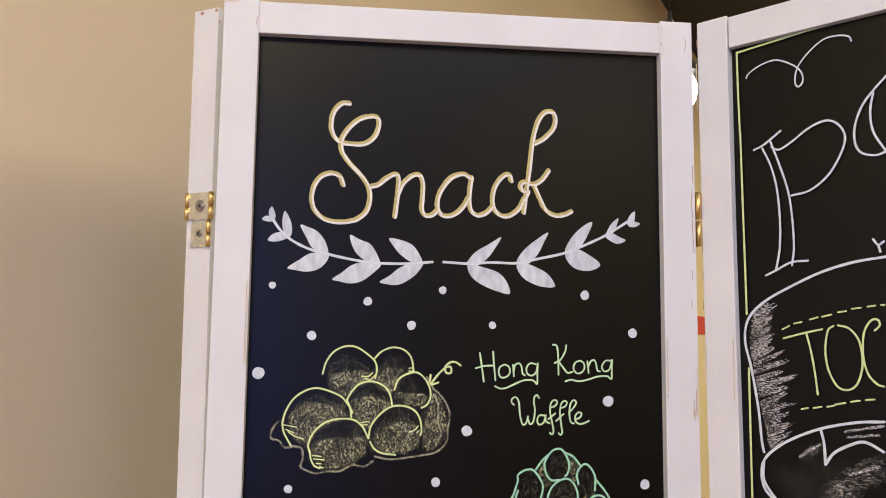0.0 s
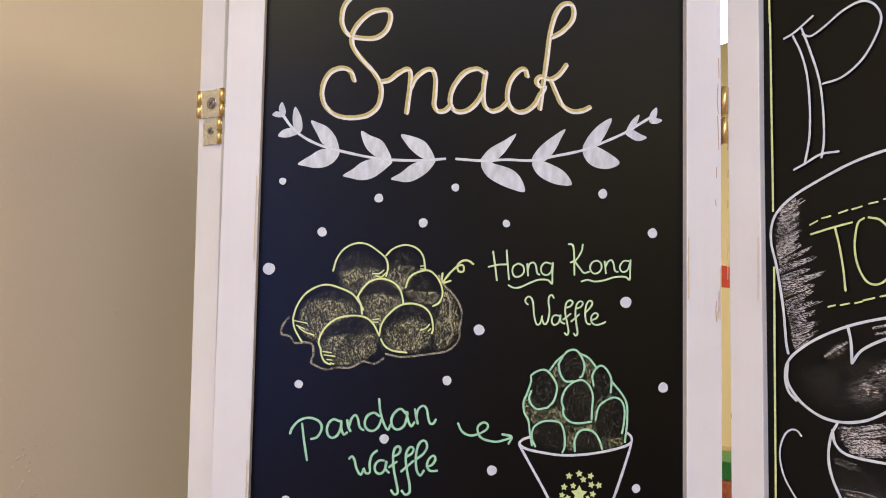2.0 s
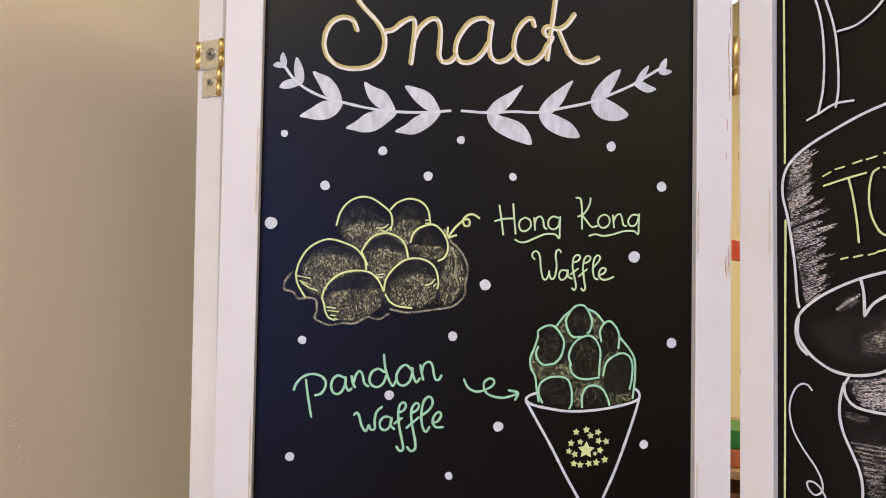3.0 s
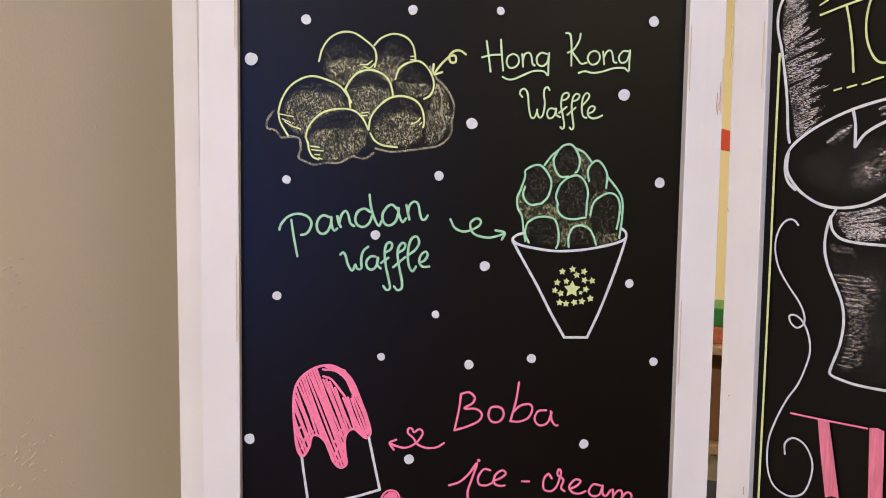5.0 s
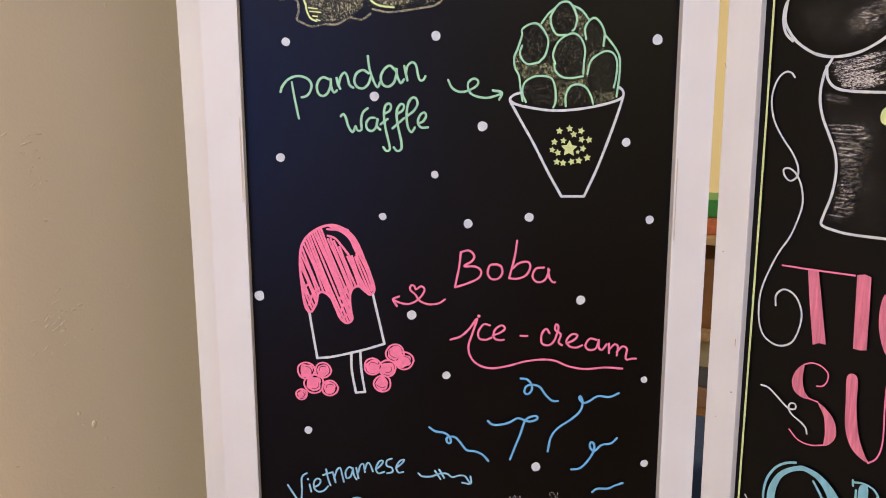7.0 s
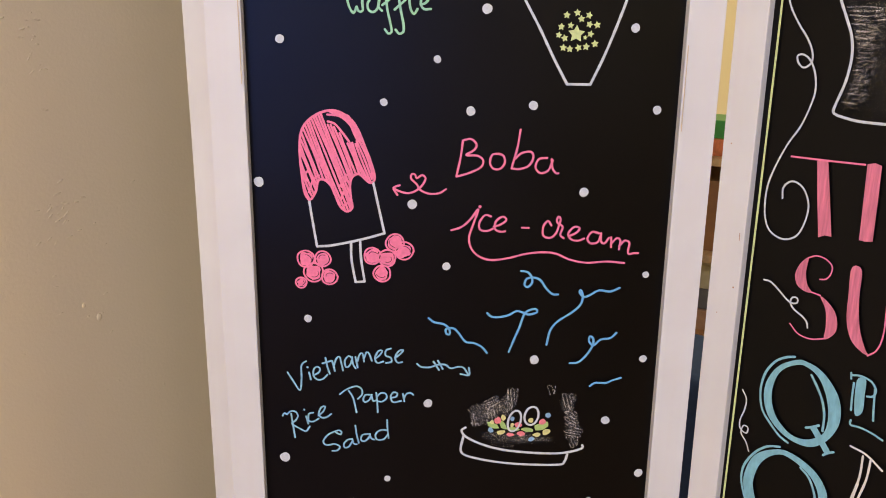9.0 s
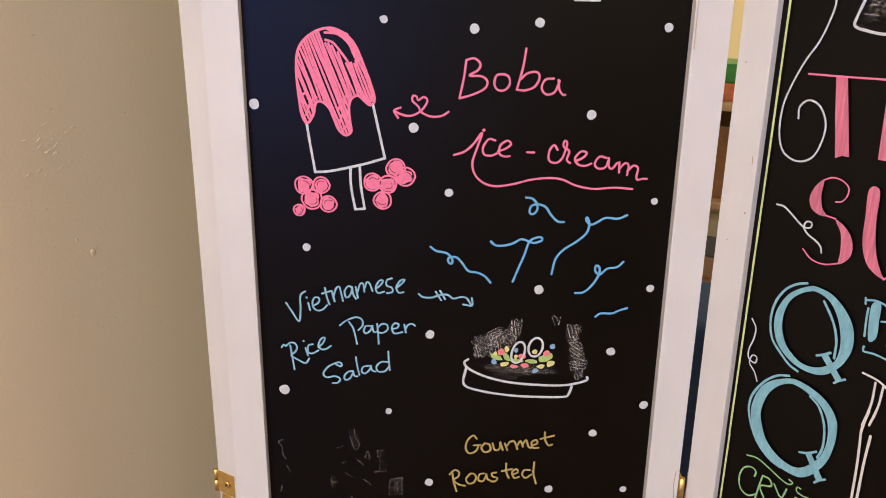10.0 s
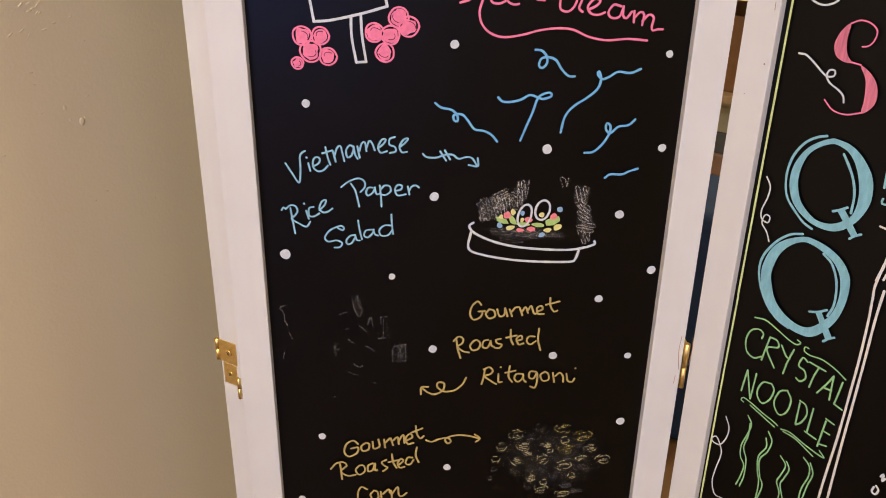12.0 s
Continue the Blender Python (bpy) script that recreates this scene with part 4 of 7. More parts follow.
sketch.line(MINT, 1.95, (299.9, 417.8), (295.8, 426.4), (297.6, 436.1), (302.7, 442.5), (310.4, 442.4))
sketch.line(MINT, 1.95, (316.2, 415.4), (325.1, 419.6), (333.1, 429.2))
sketch.line(MINT, 1.95, (330.3, 446.4), (328.9, 436.7), (333.1, 429.2), (338.5, 426.9), (344.2, 432.2), (347.8, 440.8), (347.1, 452.7))
sketch.line(MINT, 1.95, (301.2, 469.5), (298.8, 460.9), (302.9, 450), (310.4, 443.4), (319.2, 441.2), (325.9, 446.5), (329.5, 456.2), (328.8, 469.2), (328.5, 479))
sketch.line(MINT, 1.95, (300.1, 469.5), (301.4, 476), (307.1, 481.4), (315.9, 483), (328.1, 481.2))
sketch.line(MINT, 1.95, (347.8, 441.9), (357, 452.6), (362.9, 463.4), (363.5, 479.8), (361.4, 500.6))
sketch.line(MINT, 1.95, (332.4, 479), (335.4, 467), (342.9, 460.4), (350.5, 457.6), (357.3, 460.2), (360.9, 468.9), (360.3, 482.5), (358.4, 491.9))
sketch.line(MINT, 1.95, (273.5, 505.7), (270, 497), (272, 487.2), (280.6, 481.7), (290.5, 481), (298.3, 483.7), (301.9, 494), (302.2, 505.5), (300.1, 511))
sketch.line(MINT, 1.95, (312.3, 509.8), (312, 499.9), (316.2, 491.1), (323.8, 488.9), (331.7, 492.1), (336.4, 499.7), (338.8, 507.4))
sketch = Sketch(sketch.top, "cone_outline", "")
sketch.line(WHITE, 2.5, (268.9, 496.5), (261.2, 499.2), (258, 503.6), (264.7, 508), (278.6, 511.1), (298, 513.7), (320.1, 513), (342.2, 509.6), (359.9, 505), (367.6, 500.6), (367.4, 495.1), (363.9, 491.8))
sketch.line(WHITE, 2.5, (258.1, 504.7), (267.8, 521.6), (282.1, 546.4), (296.7, 574.1), (310.2, 597.6))
sketch.line(WHITE, 2.5, (310.2, 597.6), (332.6, 597.6))
sketch.line(WHITE, 2.5, (332.6, 597.6), (344.2, 571.2), (355.5, 540.5), (364.6, 512.7), (368.1, 499.5))
sketch.star(LIME, 10.5, (316.7, 550.6))
sketch.star(LIME, 4.6, (306.8, 533.5))
sketch.star(LIME, 4.6, (316.7, 531.2))
sketch.star(LIME, 4.6, (327.9, 533.4))
sketch.star(LIME, 4.6, (320.8, 536.8))
sketch.star(LIME, 4.6, (302.1, 544.1))
sketch.star(LIME, 4.2, (310.9, 542.9))
sketch.star(LIME, 4.6, (328.7, 541.7))
sketch.star(LIME, 4.6, (336, 542.2))
sketch.star(LIME, 4.2, (300, 551.8))
sketch.star(LIME, 4.6, (305.7, 554.6))
sketch.star(LIME, 4.6, (330.1, 550.6))
sketch.star(LIME, 3, (325.2, 553.9))
sketch.star(LIME, 4.8, (334.8, 559.5))
sketch.star(LIME, 4.6, (304.8, 563.5))
sketch.star(LIME, 4.6, (311, 564.6))
sketch.star(LIME, 4.6, (319.3, 563.4))
sketch.star(LIME, 4.8, (326.5, 562.3))

sketch = Sketch(SNACK_PANEL, "popsicle_drawing", "drawing of a white popsicle with scribbled pink glaze")
sketch.line(WHITE, 2.5, (58, 714.3), (60.3, 732.3), (64.6, 762.3))
sketch.line(WHITE, 2.5, (64.6, 762.3), (80.7, 760.9), (109.5, 754.6), (133.1, 747.8))
sketch.line(WHITE, 2.5, (133.1, 747.8), (128.1, 723.9), (122.1, 695.2))
sketch.line(WHITE, 2.5, (99.2, 757.1), (99.4, 776.2), (103.1, 799.7))
sketch.line(WHITE, 2.5, (103.1, 799.7), (112.4, 799))
sketch.line(WHITE, 2.5, (108.4, 755.8), (109.2, 776), (112.4, 799))
sketch = Sketch(sketch.top, "glaze", "")
sketch.line(PINK, 2.5, (58, 714.3), (53.7, 706.3), (51.1, 683.6), (50.2, 661.1), (52.9, 644.5), (61.5, 633.4), (73.8, 626.7), (84.9, 625.4), (95.8, 629.7), (105.6, 639.4), (113.6, 657.6), (120.6, 677.1), (123.9, 691.2), (119.9, 696.4), (114.9, 693), (108.2, 687.4), (101.4, 690.9), (99, 700), (99.9, 712.7), (100.9, 721.9), (95.2, 725.5), (88.5, 719.7), (84.2, 708.8), (79.9, 699.1), (73.3, 693.5), (67.6, 694.7), (65.1, 705), (60.3, 713.2), (56.9, 713.2))
sketch.line(PINK, 2.2, (78.2, 629.3), (90.3, 630.8), (100, 638.9), (105.9, 651.5))
sketch.line(PINK, 2.2, (78.6, 635.9), (85.7, 638.5), (92.2, 646.2), (98.7, 655))
sketch.line(PINK, 2.2, (52.9, 697.8), (54.8, 705.3), (58.1, 713.2))
sketch.line(PINK, 2.2, (51.6, 684.7), (55.4, 697.1), (60.4, 709.7))
sketch.line(PINK, 2.2, (50.8, 675.7), (56.1, 691.6), (62.7, 707.9))
sketch.line(PINK, 2.2, (50.6, 665.6), (58.6, 684.9), (65.1, 704.5))
sketch.line(PINK, 2.2, (50.8, 658.9), (57.5, 678.9), (65.8, 699.3))
sketch.line(PINK, 2.2, (51.5, 653.9), (60.4, 674.7), (67, 695.9))
sketch.line(PINK, 2.2, (52.8, 648.3), (60.3, 669.9), (68.8, 692.4))
sketch.line(PINK, 2.2, (54.6, 643.9), (64.4, 667.5), (72.2, 691.8))
sketch.line(PINK, 2.2, (56.9, 641.1), (66.9, 668.6), (77.7, 696.9))
sketch.line(PINK, 2.2, (58.7, 637.8), (72.9, 678.2), (89, 719.1))
sketch.line(PINK, 2.2, (60.4, 635), (75.4, 678.6), (93.5, 723.7))
sketch.line(PINK, 2.2, (62.6, 633.3), (79.4, 677.6), (96.3, 723.1))
sketch.line(PINK, 2.2, (64.9, 632.2), (83.1, 676.5), (99.2, 722.5))
sketch.line(PINK, 2.2, (67.1, 631.1), (84, 674.7), (100.4, 719.6))
sketch.line(PINK, 2.2, (69.4, 629.4), (84, 668.6), (99.4, 709.2))
sketch.line(PINK, 2.2, (72.1, 629.4), (84.4, 663.4), (98.5, 698.3))
sketch.line(PINK, 2.2, (78.5, 639.2), (89.9, 666.2), (99.7, 694.3))
sketch.line(PINK, 2.2, (81.3, 639.2), (90.8, 664.9), (100.8, 690.9))
sketch.line(PINK, 2.2, (84.5, 641.3), (94.4, 665.4), (102.5, 689.7))
sketch.line(PINK, 2.2, (89.9, 647.3), (97.1, 667.4), (105.4, 688))
sketch.line(PINK, 2.2, (97.5, 657.2), (103.7, 671.8), (108.2, 686.3))
sketch.line(PINK, 2.2, (99.7, 656.6), (105.5, 673.3), (112.6, 690.2))
sketch.line(PINK, 2.2, (102, 656.6), (107.9, 674.6), (116.5, 693))
sketch.line(PINK, 2.2, (105.3, 657.7), (112.1, 676.4), (119.9, 695.8))
sketch.line(PINK, 2.2, (106.4, 654.9), (114.2, 673.5), (121, 692.4))
sketch.line(PINK, 2.2, (101.7, 635.6), (104, 642), (106.5, 648.8))
sketch.line(PINK, 2.2, (107.6, 651.5), (116.6, 671.1), (122.7, 691.2))
sketch.line(PINK, 2.2, (106.1, 640.5), (114.2, 660.2), (121.2, 680.4))
sketch.patch(PINK, (76.4, 625.2), (88.8, 625), (99.5, 629.7), (107.9, 642.8), (111.5, 655.1), (106.6, 656.3), (103, 644.5), (95.1, 632.9), (84.4, 629.3))
sketch.line(PINK, 2.2, (58, 706.2), (62.8, 693.9), (68.5, 689.4))
sketch.line(PINK, 2.2, (60.4, 699.5), (54.2, 689.6), (58.8, 684))
sketch.line(PINK, 2.2, (89.2, 699.1), (95.7, 705.7), (96.6, 715.8), (93.2, 719.2))
sketch.line(PINK, 2.2, (92.4, 705.8), (90, 713.1))
sketch.line(PINK, 2.2, (98.1, 696.3), (93.8, 690.8), (99.4, 686.8))
sketch.scribble(PINK, 8.7, (52.7, 775.5))
sketch.scribble(PINK, 8.1, (70, 775.3))
sketch.scribble(PINK, 9.9, (60.4, 789.9))
sketch.scribble(PINK, 5.6, (47.3, 801))
sketch.scribble(PINK, 8.1, (76.5, 794.5))
sketch.scribble(PINK, 8.7, (120.8, 771.7))
sketch.scribble(PINK, 8.7, (135.8, 773.9))
sketch.scribble(PINK, 9.3, (143.9, 757.7))
sketch.scribble(PINK, 9.3, (153.1, 765.9))
sketch.scribble(PINK, 8.7, (130.5, 790.2))

sketch = Sketch(SNACK_PANEL, "arrow", "pink painted arrow with a heart")
sketch.line(PINK, 2.1, (194.8, 701.7), (188.1, 705.8), (177.9, 706.5), (168.9, 702.6), (165.5, 696.9), (159.8, 691.3), (160.9, 686.7), (164.3, 687.8), (165.4, 691.2), (171, 687.8), (174.4, 691.1), (171.1, 698), (164.4, 703.8), (156.5, 706.2), (147.4, 704), (142.4, 701.2))
sketch.line(PINK, 2.1, (148.6, 698.3), (142.4, 701.2), (146.3, 708.1))

sketch = Sketch(SNACK_PANEL, "lettering", "pink letter of the words Boba ice-cream")
sketch.line(PINK, 2.2, (210.7, 654), (208.7, 669.9), (205, 688.1))
sketch.line(PINK, 2.2, (210.7, 652.9), (218.5, 651.2), (224.1, 656.3), (222, 662), (214.2, 667.1), (225.4, 667.7), (231.1, 672.3), (228.9, 679.1), (217.8, 684.8), (205, 688.7))
sketch.line(PINK, 2.2, (246.6, 665.5), (239.9, 666.6), (237.8, 674.6), (241.3, 680.3), (248, 680.3), (252.4, 674.6), (251.2, 667.8), (246.6, 665.5))
sketch.line(PINK, 2.2, (266.9, 641.6), (264.5, 658.7), (259.3, 679.8))
sketch.line(PINK, 2.2, (262.4, 670.1), (269.1, 664.4), (278.1, 663.3), (280.4, 669), (276.1, 677), (267.2, 680.4), (259.3, 679.8))
sketch.line(PINK, 2.2, (294, 669.1), (286.1, 670.2), (282.9, 678.2), (287.6, 684), (295.4, 681.7), (299.7, 671.4))
sketch.line(PINK, 2.2, (298.5, 670.3), (299.9, 679.4), (303.4, 684.1), (305.7, 684.1))
sketch.line(PINK, 2.2, (200.6, 743.4), (210.7, 740), (219.6, 732), (227.3, 721.6), (223, 736.1), (218.7, 750.6), (221.2, 762.3), (229.2, 770.5), (241.7, 774.2), (258.8, 772), (275.8, 767.5), (292.9, 765.4), (307.2, 766.7), (321.7, 772.8), (339.1, 775.9), (359.2, 774.4), (377.2, 775.7))
sketch.line(PINK, 2.2, (240.4, 728.7), (234.2, 727.5), (228.7, 735.6), (229.9, 742.5), (236.7, 743.8), (242.3, 741.5))
sketch.line(PINK, 2.2, (243.4, 739.2), (250.2, 736.9), (255.8, 732.3), (252.3, 728.8), (245.6, 733.4), (244.6, 741.5), (250.3, 744.5), (254.8, 743.9))
sketch.line(PINK, 2.2, (271.8, 740), (278.6, 740.1))
sketch.line(PINK, 2.2, (301.3, 737.3), (297.8, 732.7), (293.4, 738.4), (293.6, 747.8), (300.5, 750.2), (306.1, 745.6), (309.3, 736.3), (310.3, 730.4), (307.9, 728.1), (306.9, 733.9), (312.8, 738.6), (310.7, 746.8), (314.2, 750.3))
sketch.line(PINK, 2.2, (319.9, 748), (326.7, 744.6), (330, 739.9), (324.2, 738.7), (318.7, 745.7), (322.3, 751.6), (329.2, 752.8), (334.9, 750.5))
sketch.line(PINK, 2.2, (349.6, 744.8), (342.7, 743.6), (338.3, 750.6), (341.9, 755.3), (348.8, 754.2), (352, 746))
sketch.line(PINK, 2.2, (351.9, 744.8), (352.2, 753.1), (355.7, 755.4), (360.1, 749.6))
sketch.line(PINK, 2.2, (362.4, 749), (362.8, 759))
sketch.line(PINK, 2.2, (362.6, 755.5), (368.2, 749.7), (371.8, 752.1), (370.9, 761.5))
sketch.line(PINK, 2.2, (370.8, 757.9), (376.4, 752.1), (381.1, 754.5), (380.2, 762.8), (381.5, 766.3), (386.1, 765.2), (390.7, 765.2))
sketch.blob(PINK, 1.6, (229, 718.8))

sketch = Sketch(SNACK_PANEL, "squiggle", "light blue painted steam squiggle")
sketch.line(SKY, 2.3, (178.4, 837.7), (184.5, 842.1), (194.5, 844.2), (200.1, 849.8), (200.2, 855.4), (196.9, 854.3), (196.8, 849.3), (204.5, 848.6), (210.2, 854.2), (217.1, 863.2), (226.1, 864.8), (234, 868.7), (239.9, 875.6))
sketch.line(SKY, 2.3, (239.2, 831.4), (243.7, 835.3), (251.4, 835.7), (261.2, 833.4), (269.7, 828.8), (277.6, 831), (283.1, 832.5), (290.6, 829.7), (289.3, 826.4), (282.8, 827.6), (277.6, 832.1), (273, 846.6), (268.2, 859.2), (262.8, 874.2))
sketch.line(SKY, 2.3, (272.6, 785.5), (279.1, 786.5), (283.7, 791.8), (284.2, 798.2), (280.1, 802.5), (276.7, 800.4), (278.5, 794), (284.8, 792.3), (292.6, 794.9), (298.6, 803.4), (305.6, 809.8), (311.6, 810.2))
sketch.line(SKY, 2.3, (374.5, 802.4), (365.1, 806.3), (353.1, 805.4), (344.8, 810.3), (338.5, 812.6), (333.8, 808.3), (334.5, 805.1), (337.3, 811.5), (335, 821.4), (325.9, 830.3), (312.9, 839.4), (305.3, 849.6), (302.1, 865.6))
sketch.line(SKY, 2.3, (374.5, 851.6), (368.4, 857.4), (358.6, 859.2), (351.4, 865.6), (346.5, 861.7), (347.1, 855.9), (350.6, 858.2), (350.3, 866.2), (344.6, 876.7), (336.3, 884.9), (327.4, 886.2))
sketch.line(SKY, 2.3, (350.2, 912.1), (355.6, 908.4), (367, 908.3), (373.6, 905.2), (382.4, 902.2))

sketch = Sketch(SNACK_PANEL, "lettering", "pale blue letter of the words Vietnamese Rice Paper Salad")
sketch.line(PALE_BLUE, 1.9, (29.8, 900.1), (35.3, 909.6), (42.2, 920.3), (44.4, 906.3), (44.4, 893.6), (47, 888.9), (50, 887.2))
sketch.line(PALE_BLUE, 1.9, (52.5, 899.9), (54.2, 907.9))
sketch.line(PALE_BLUE, 1.9, (56.9, 903.4), (62.8, 899.7), (64.1, 895), (60.6, 893.4), (57.3, 897.2), (57.5, 904.5), (62.1, 908.3), (67.7, 906.7), (71.8, 902.2))
sketch.line(PALE_BLUE, 1.9, (70.3, 883.2), (72, 893.3), (74.4, 901.3))
sketch.line(PALE_BLUE, 1.9, (67, 889.5), (75.9, 886.5))
sketch.line(PALE_BLUE, 1.9, (77.1, 886.4), (78.6, 892.1), (79.8, 898))
sketch.line(PALE_BLUE, 1.9, (78.5, 893.2), (81.5, 884.1), (84.9, 881.5), (86.7, 888.4), (88.5, 897.3))
sketch.line(PALE_BLUE, 1.9, (97.8, 882.8), (94.5, 880.8), (90.5, 886.3), (91.7, 893.4), (95.7, 891.3), (98.4, 883.5))
sketch.line(PALE_BLUE, 1.9, (98.1, 882), (99.1, 889.8), (101.8, 894.8))
sketch.line(PALE_BLUE, 1.9, (101.8, 881.9), (103.9, 893.5))
sketch.line(PALE_BLUE, 1.9, (103.7, 887), (106.2, 879), (109.3, 877.7), (110.7, 886.9))
sketch.line(PALE_BLUE, 1.9, (110.6, 883.9), (113.6, 876.3), (116.4, 878.4), (119, 885.9))
sketch.line(PALE_BLUE, 1.9, (122.2, 883.8), (127.3, 879.5), (130.1, 874.7), (126.4, 874.5), (122.4, 882.1), (124.7, 888.2), (131, 886.6))
sketch.line(PALE_BLUE, 1.9, (139, 871.9), (134, 874), (133.6, 879.9), (138.7, 881.9), (139.7, 886.7), (133.9, 888.3))
sketch.line(PALE_BLUE, 1.9, (143.4, 882.3), (148.9, 878), (152.1, 873.4), (147.4, 874.7), (143.6, 881.9), (145.8, 887.5), (150.9, 887))
sketch.line(PALE_BLUE, 1.9, (31.8, 948), (33.3, 960.7), (35.1, 975.8))
sketch.line(PALE_BLUE, 1.9, (22.7, 950.3), (24.8, 947.2), (27.1, 948.9))
sketch.line(PALE_BLUE, 1.9, (27.1, 948.9), (31.9, 944.9), (36.9, 945.7), (38.9, 950.8), (36.1, 955.9), (32.3, 959.7), (40.2, 965.1), (47.1, 968.3), (51.3, 962.7))
sketch.line(PALE_BLUE, 1.9, (47.7, 950.7), (50, 959.4))
sketch.line(PALE_BLUE, 1.9, (55.5, 946.4), (50.8, 948), (50.4, 955.7), (55.2, 956.9), (61.1, 953.4))
sketch.line(PALE_BLUE, 1.9, (61.2, 949.8), (66.6, 944.5), (68.4, 938.8), (64.3, 940.2), (61.3, 947.9), (64.8, 952.2), (69.8, 951.5), (74.7, 947.9))
sketch.line(PALE_BLUE, 1.9, (84.5, 924.7), (91.6, 919), (101.6, 915.3), (107.5, 918), (108.2, 924.4), (103.7, 929.7))
sketch.line(PALE_BLUE, 1.9, (94.1, 920.7), (98, 927.2), (100.2, 935.8), (102, 945.6))
sketch.line(PALE_BLUE, 1.9, (115.9, 925), (111.6, 925.1), (109.3, 930.3), (111.2, 933.5), (115.9, 930.6), (118.5, 924.8))
sketch.line(PALE_BLUE, 1.9, (117.9, 924.8), (120, 932.1), (123.5, 930.8))
sketch.line(PALE_BLUE, 1.9, (123.3, 922.5), (124.2, 933.4), (124.7, 945.3))
sketch.line(PALE_BLUE, 1.9, (123.7, 927.3), (128.3, 922.7), (133.3, 923.5), (134.3, 928.5), (129.6, 932.6), (124.8, 932.3))
sketch.line(PALE_BLUE, 1.9, (139, 928.2), (144.4, 926.8), (145.8, 922.9), (141.7, 921.7), (138.6, 926.7), (141.2, 933.1), (149.6, 931.7))
sketch.line(PALE_BLUE, 1.9, (151.6, 923.3), (153.2, 931.9))
sketch.line(PALE_BLUE, 1.9, (152.8, 928.9), (155.2, 923.7), (159.6, 922.1), (162.8, 924.4))
sketch.line(PALE_BLUE, 1.9, (79.4, 969.5), (84, 971.9), (85.5, 969.4), (83.1, 967), (77.4, 968.6), (70.2, 972.9), (65.5, 980.4), (68.9, 984.8), (77.6, 983.4), (83.2, 986.4), (80.5, 991), (75, 991.5))
sketch.line(PALE_BLUE, 1.9, (96.8, 977.3), (92.4, 977.8), (87.8, 982.8), (88.5, 987.5), (93, 986.3), (96.8, 980))
sketch.line(PALE_BLUE, 1.9, (96.8, 976.9), (98.4, 982.7), (101.6, 983.3))
sketch.line(PALE_BLUE, 1.9, (100.4, 961), (101.6, 971), (103.8, 981.7))
sketch.line(PALE_BLUE, 1.9, (114.1, 970.9), (108.1, 972), (106.1, 977.6), (109.6, 979.8), (114.3, 976), (116.4, 970.8))
sketch.line(PALE_BLUE, 1.9, (115.6, 970.8), (117.5, 976.2), (120.9, 977.5))
sketch.line(PALE_BLUE, 1.9, (135, 966.2), (127.3, 966.2), (122, 971.4), (123.8, 977.4), (130.9, 976.9), (135.4, 971.3))
sketch.line(PALE_BLUE, 1.9, (134.7, 954), (135, 963.9), (136.1, 975.5))
sketch.blob(PALE_BLUE, 1.2, (51.1, 893.9))
sketch.blob(PALE_BLUE, 1.2, (46, 943))

sketch = Sketch(SNACK_PANEL, "arrow", "pale blue barred arrow")
sketch.line(PALE_BLUE, 1.98, (166.6, 889.3), (170.6, 892.7), (179.6, 893.2), (188.6, 890.2), (196.5, 890.1), (202.2, 894.1), (210.1, 892.3), (215.8, 893.4), (220.5, 900.4))
sketch.line(PALE_BLUE, 1.98, (221.4, 893.3), (221.7, 901.6), (212.6, 900.5))
sketch.line(PALE_BLUE, 1.98, (184, 886.7), (189.8, 896.1))
sketch.line(PALE_BLUE, 1.98, (188.5, 885.5), (193.8, 894.8))

sketch = Sketch(SNACK_PANEL, "salad_drawing", "drawing of a plate of chopped coloured salad under rubbed chalk")
sketch.dust(DUST_WHITE, (223.5, 937.6), (237.8, 932.3), (251.9, 925.1), (254.4, 937.3), (260.7, 947.5), (247.3, 951.8), (229.9, 955.1), (224.3, 961.4))
sketch.dust(DUST_WHITE, (263.1, 919.9), (274.4, 917.2), (274.4, 933), (268.3, 945.4), (258.7, 946.5), (259, 933.1))
sketch.dust(DUST_WHITE, (320.9, 924.4), (335.2, 923.2), (331.7, 938.6), (339, 944.7), (341.1, 957.1), (344.6, 963.4), (338.6, 974.1), (341.2, 981.5), (333.5, 983.7), (329.6, 972), (330.5, 946.8), (319.8, 934.6))
sketch.dust(DUST_FAINT_PATCH, (232.3, 966.6), (248, 969.6), (275.6, 972.5), (307.3, 976.5), (319.5, 980.7), (291.9, 982), (256.5, 983.4), (236.6, 977.2))
sketch = Sketch(sketch.top, "shading", "")
sketch.dust(CHALK_SMEAR, (223, 938), (232, 940), (236, 932), (246, 931), (250, 923), (257, 931), (262, 922), (270, 916), (275, 918), (272, 930), (275, 937), (266, 940), (262, 947), (250, 948), (243, 955), (234, 953), (226, 959))
sketch.dust(CHALK_SMEAR, (319, 926), (326, 921), (338, 922), (333, 933), (335, 943), (342, 949), (340, 960), (347, 964), (341, 974), (343, 984), (332, 985), (330, 972), (325, 962), (327, 946), (320, 938))
sketch.dust(CHALK_SMEAR, (232, 968), (285, 967), (318, 975), (280, 982), (240, 977))
sketch.hatch(CHALK_SOFT, 1.15, 72, 3.04, (225.4, 936.5), (252.4, 936.3), (255, 950.7), (226.3, 961.4))
sketch.hatch(CHALK_SOFT, 1.0, 14, 3.92, (224.6, 939.6), (251.7, 941.4), (241.6, 955), (225.1, 957.2))
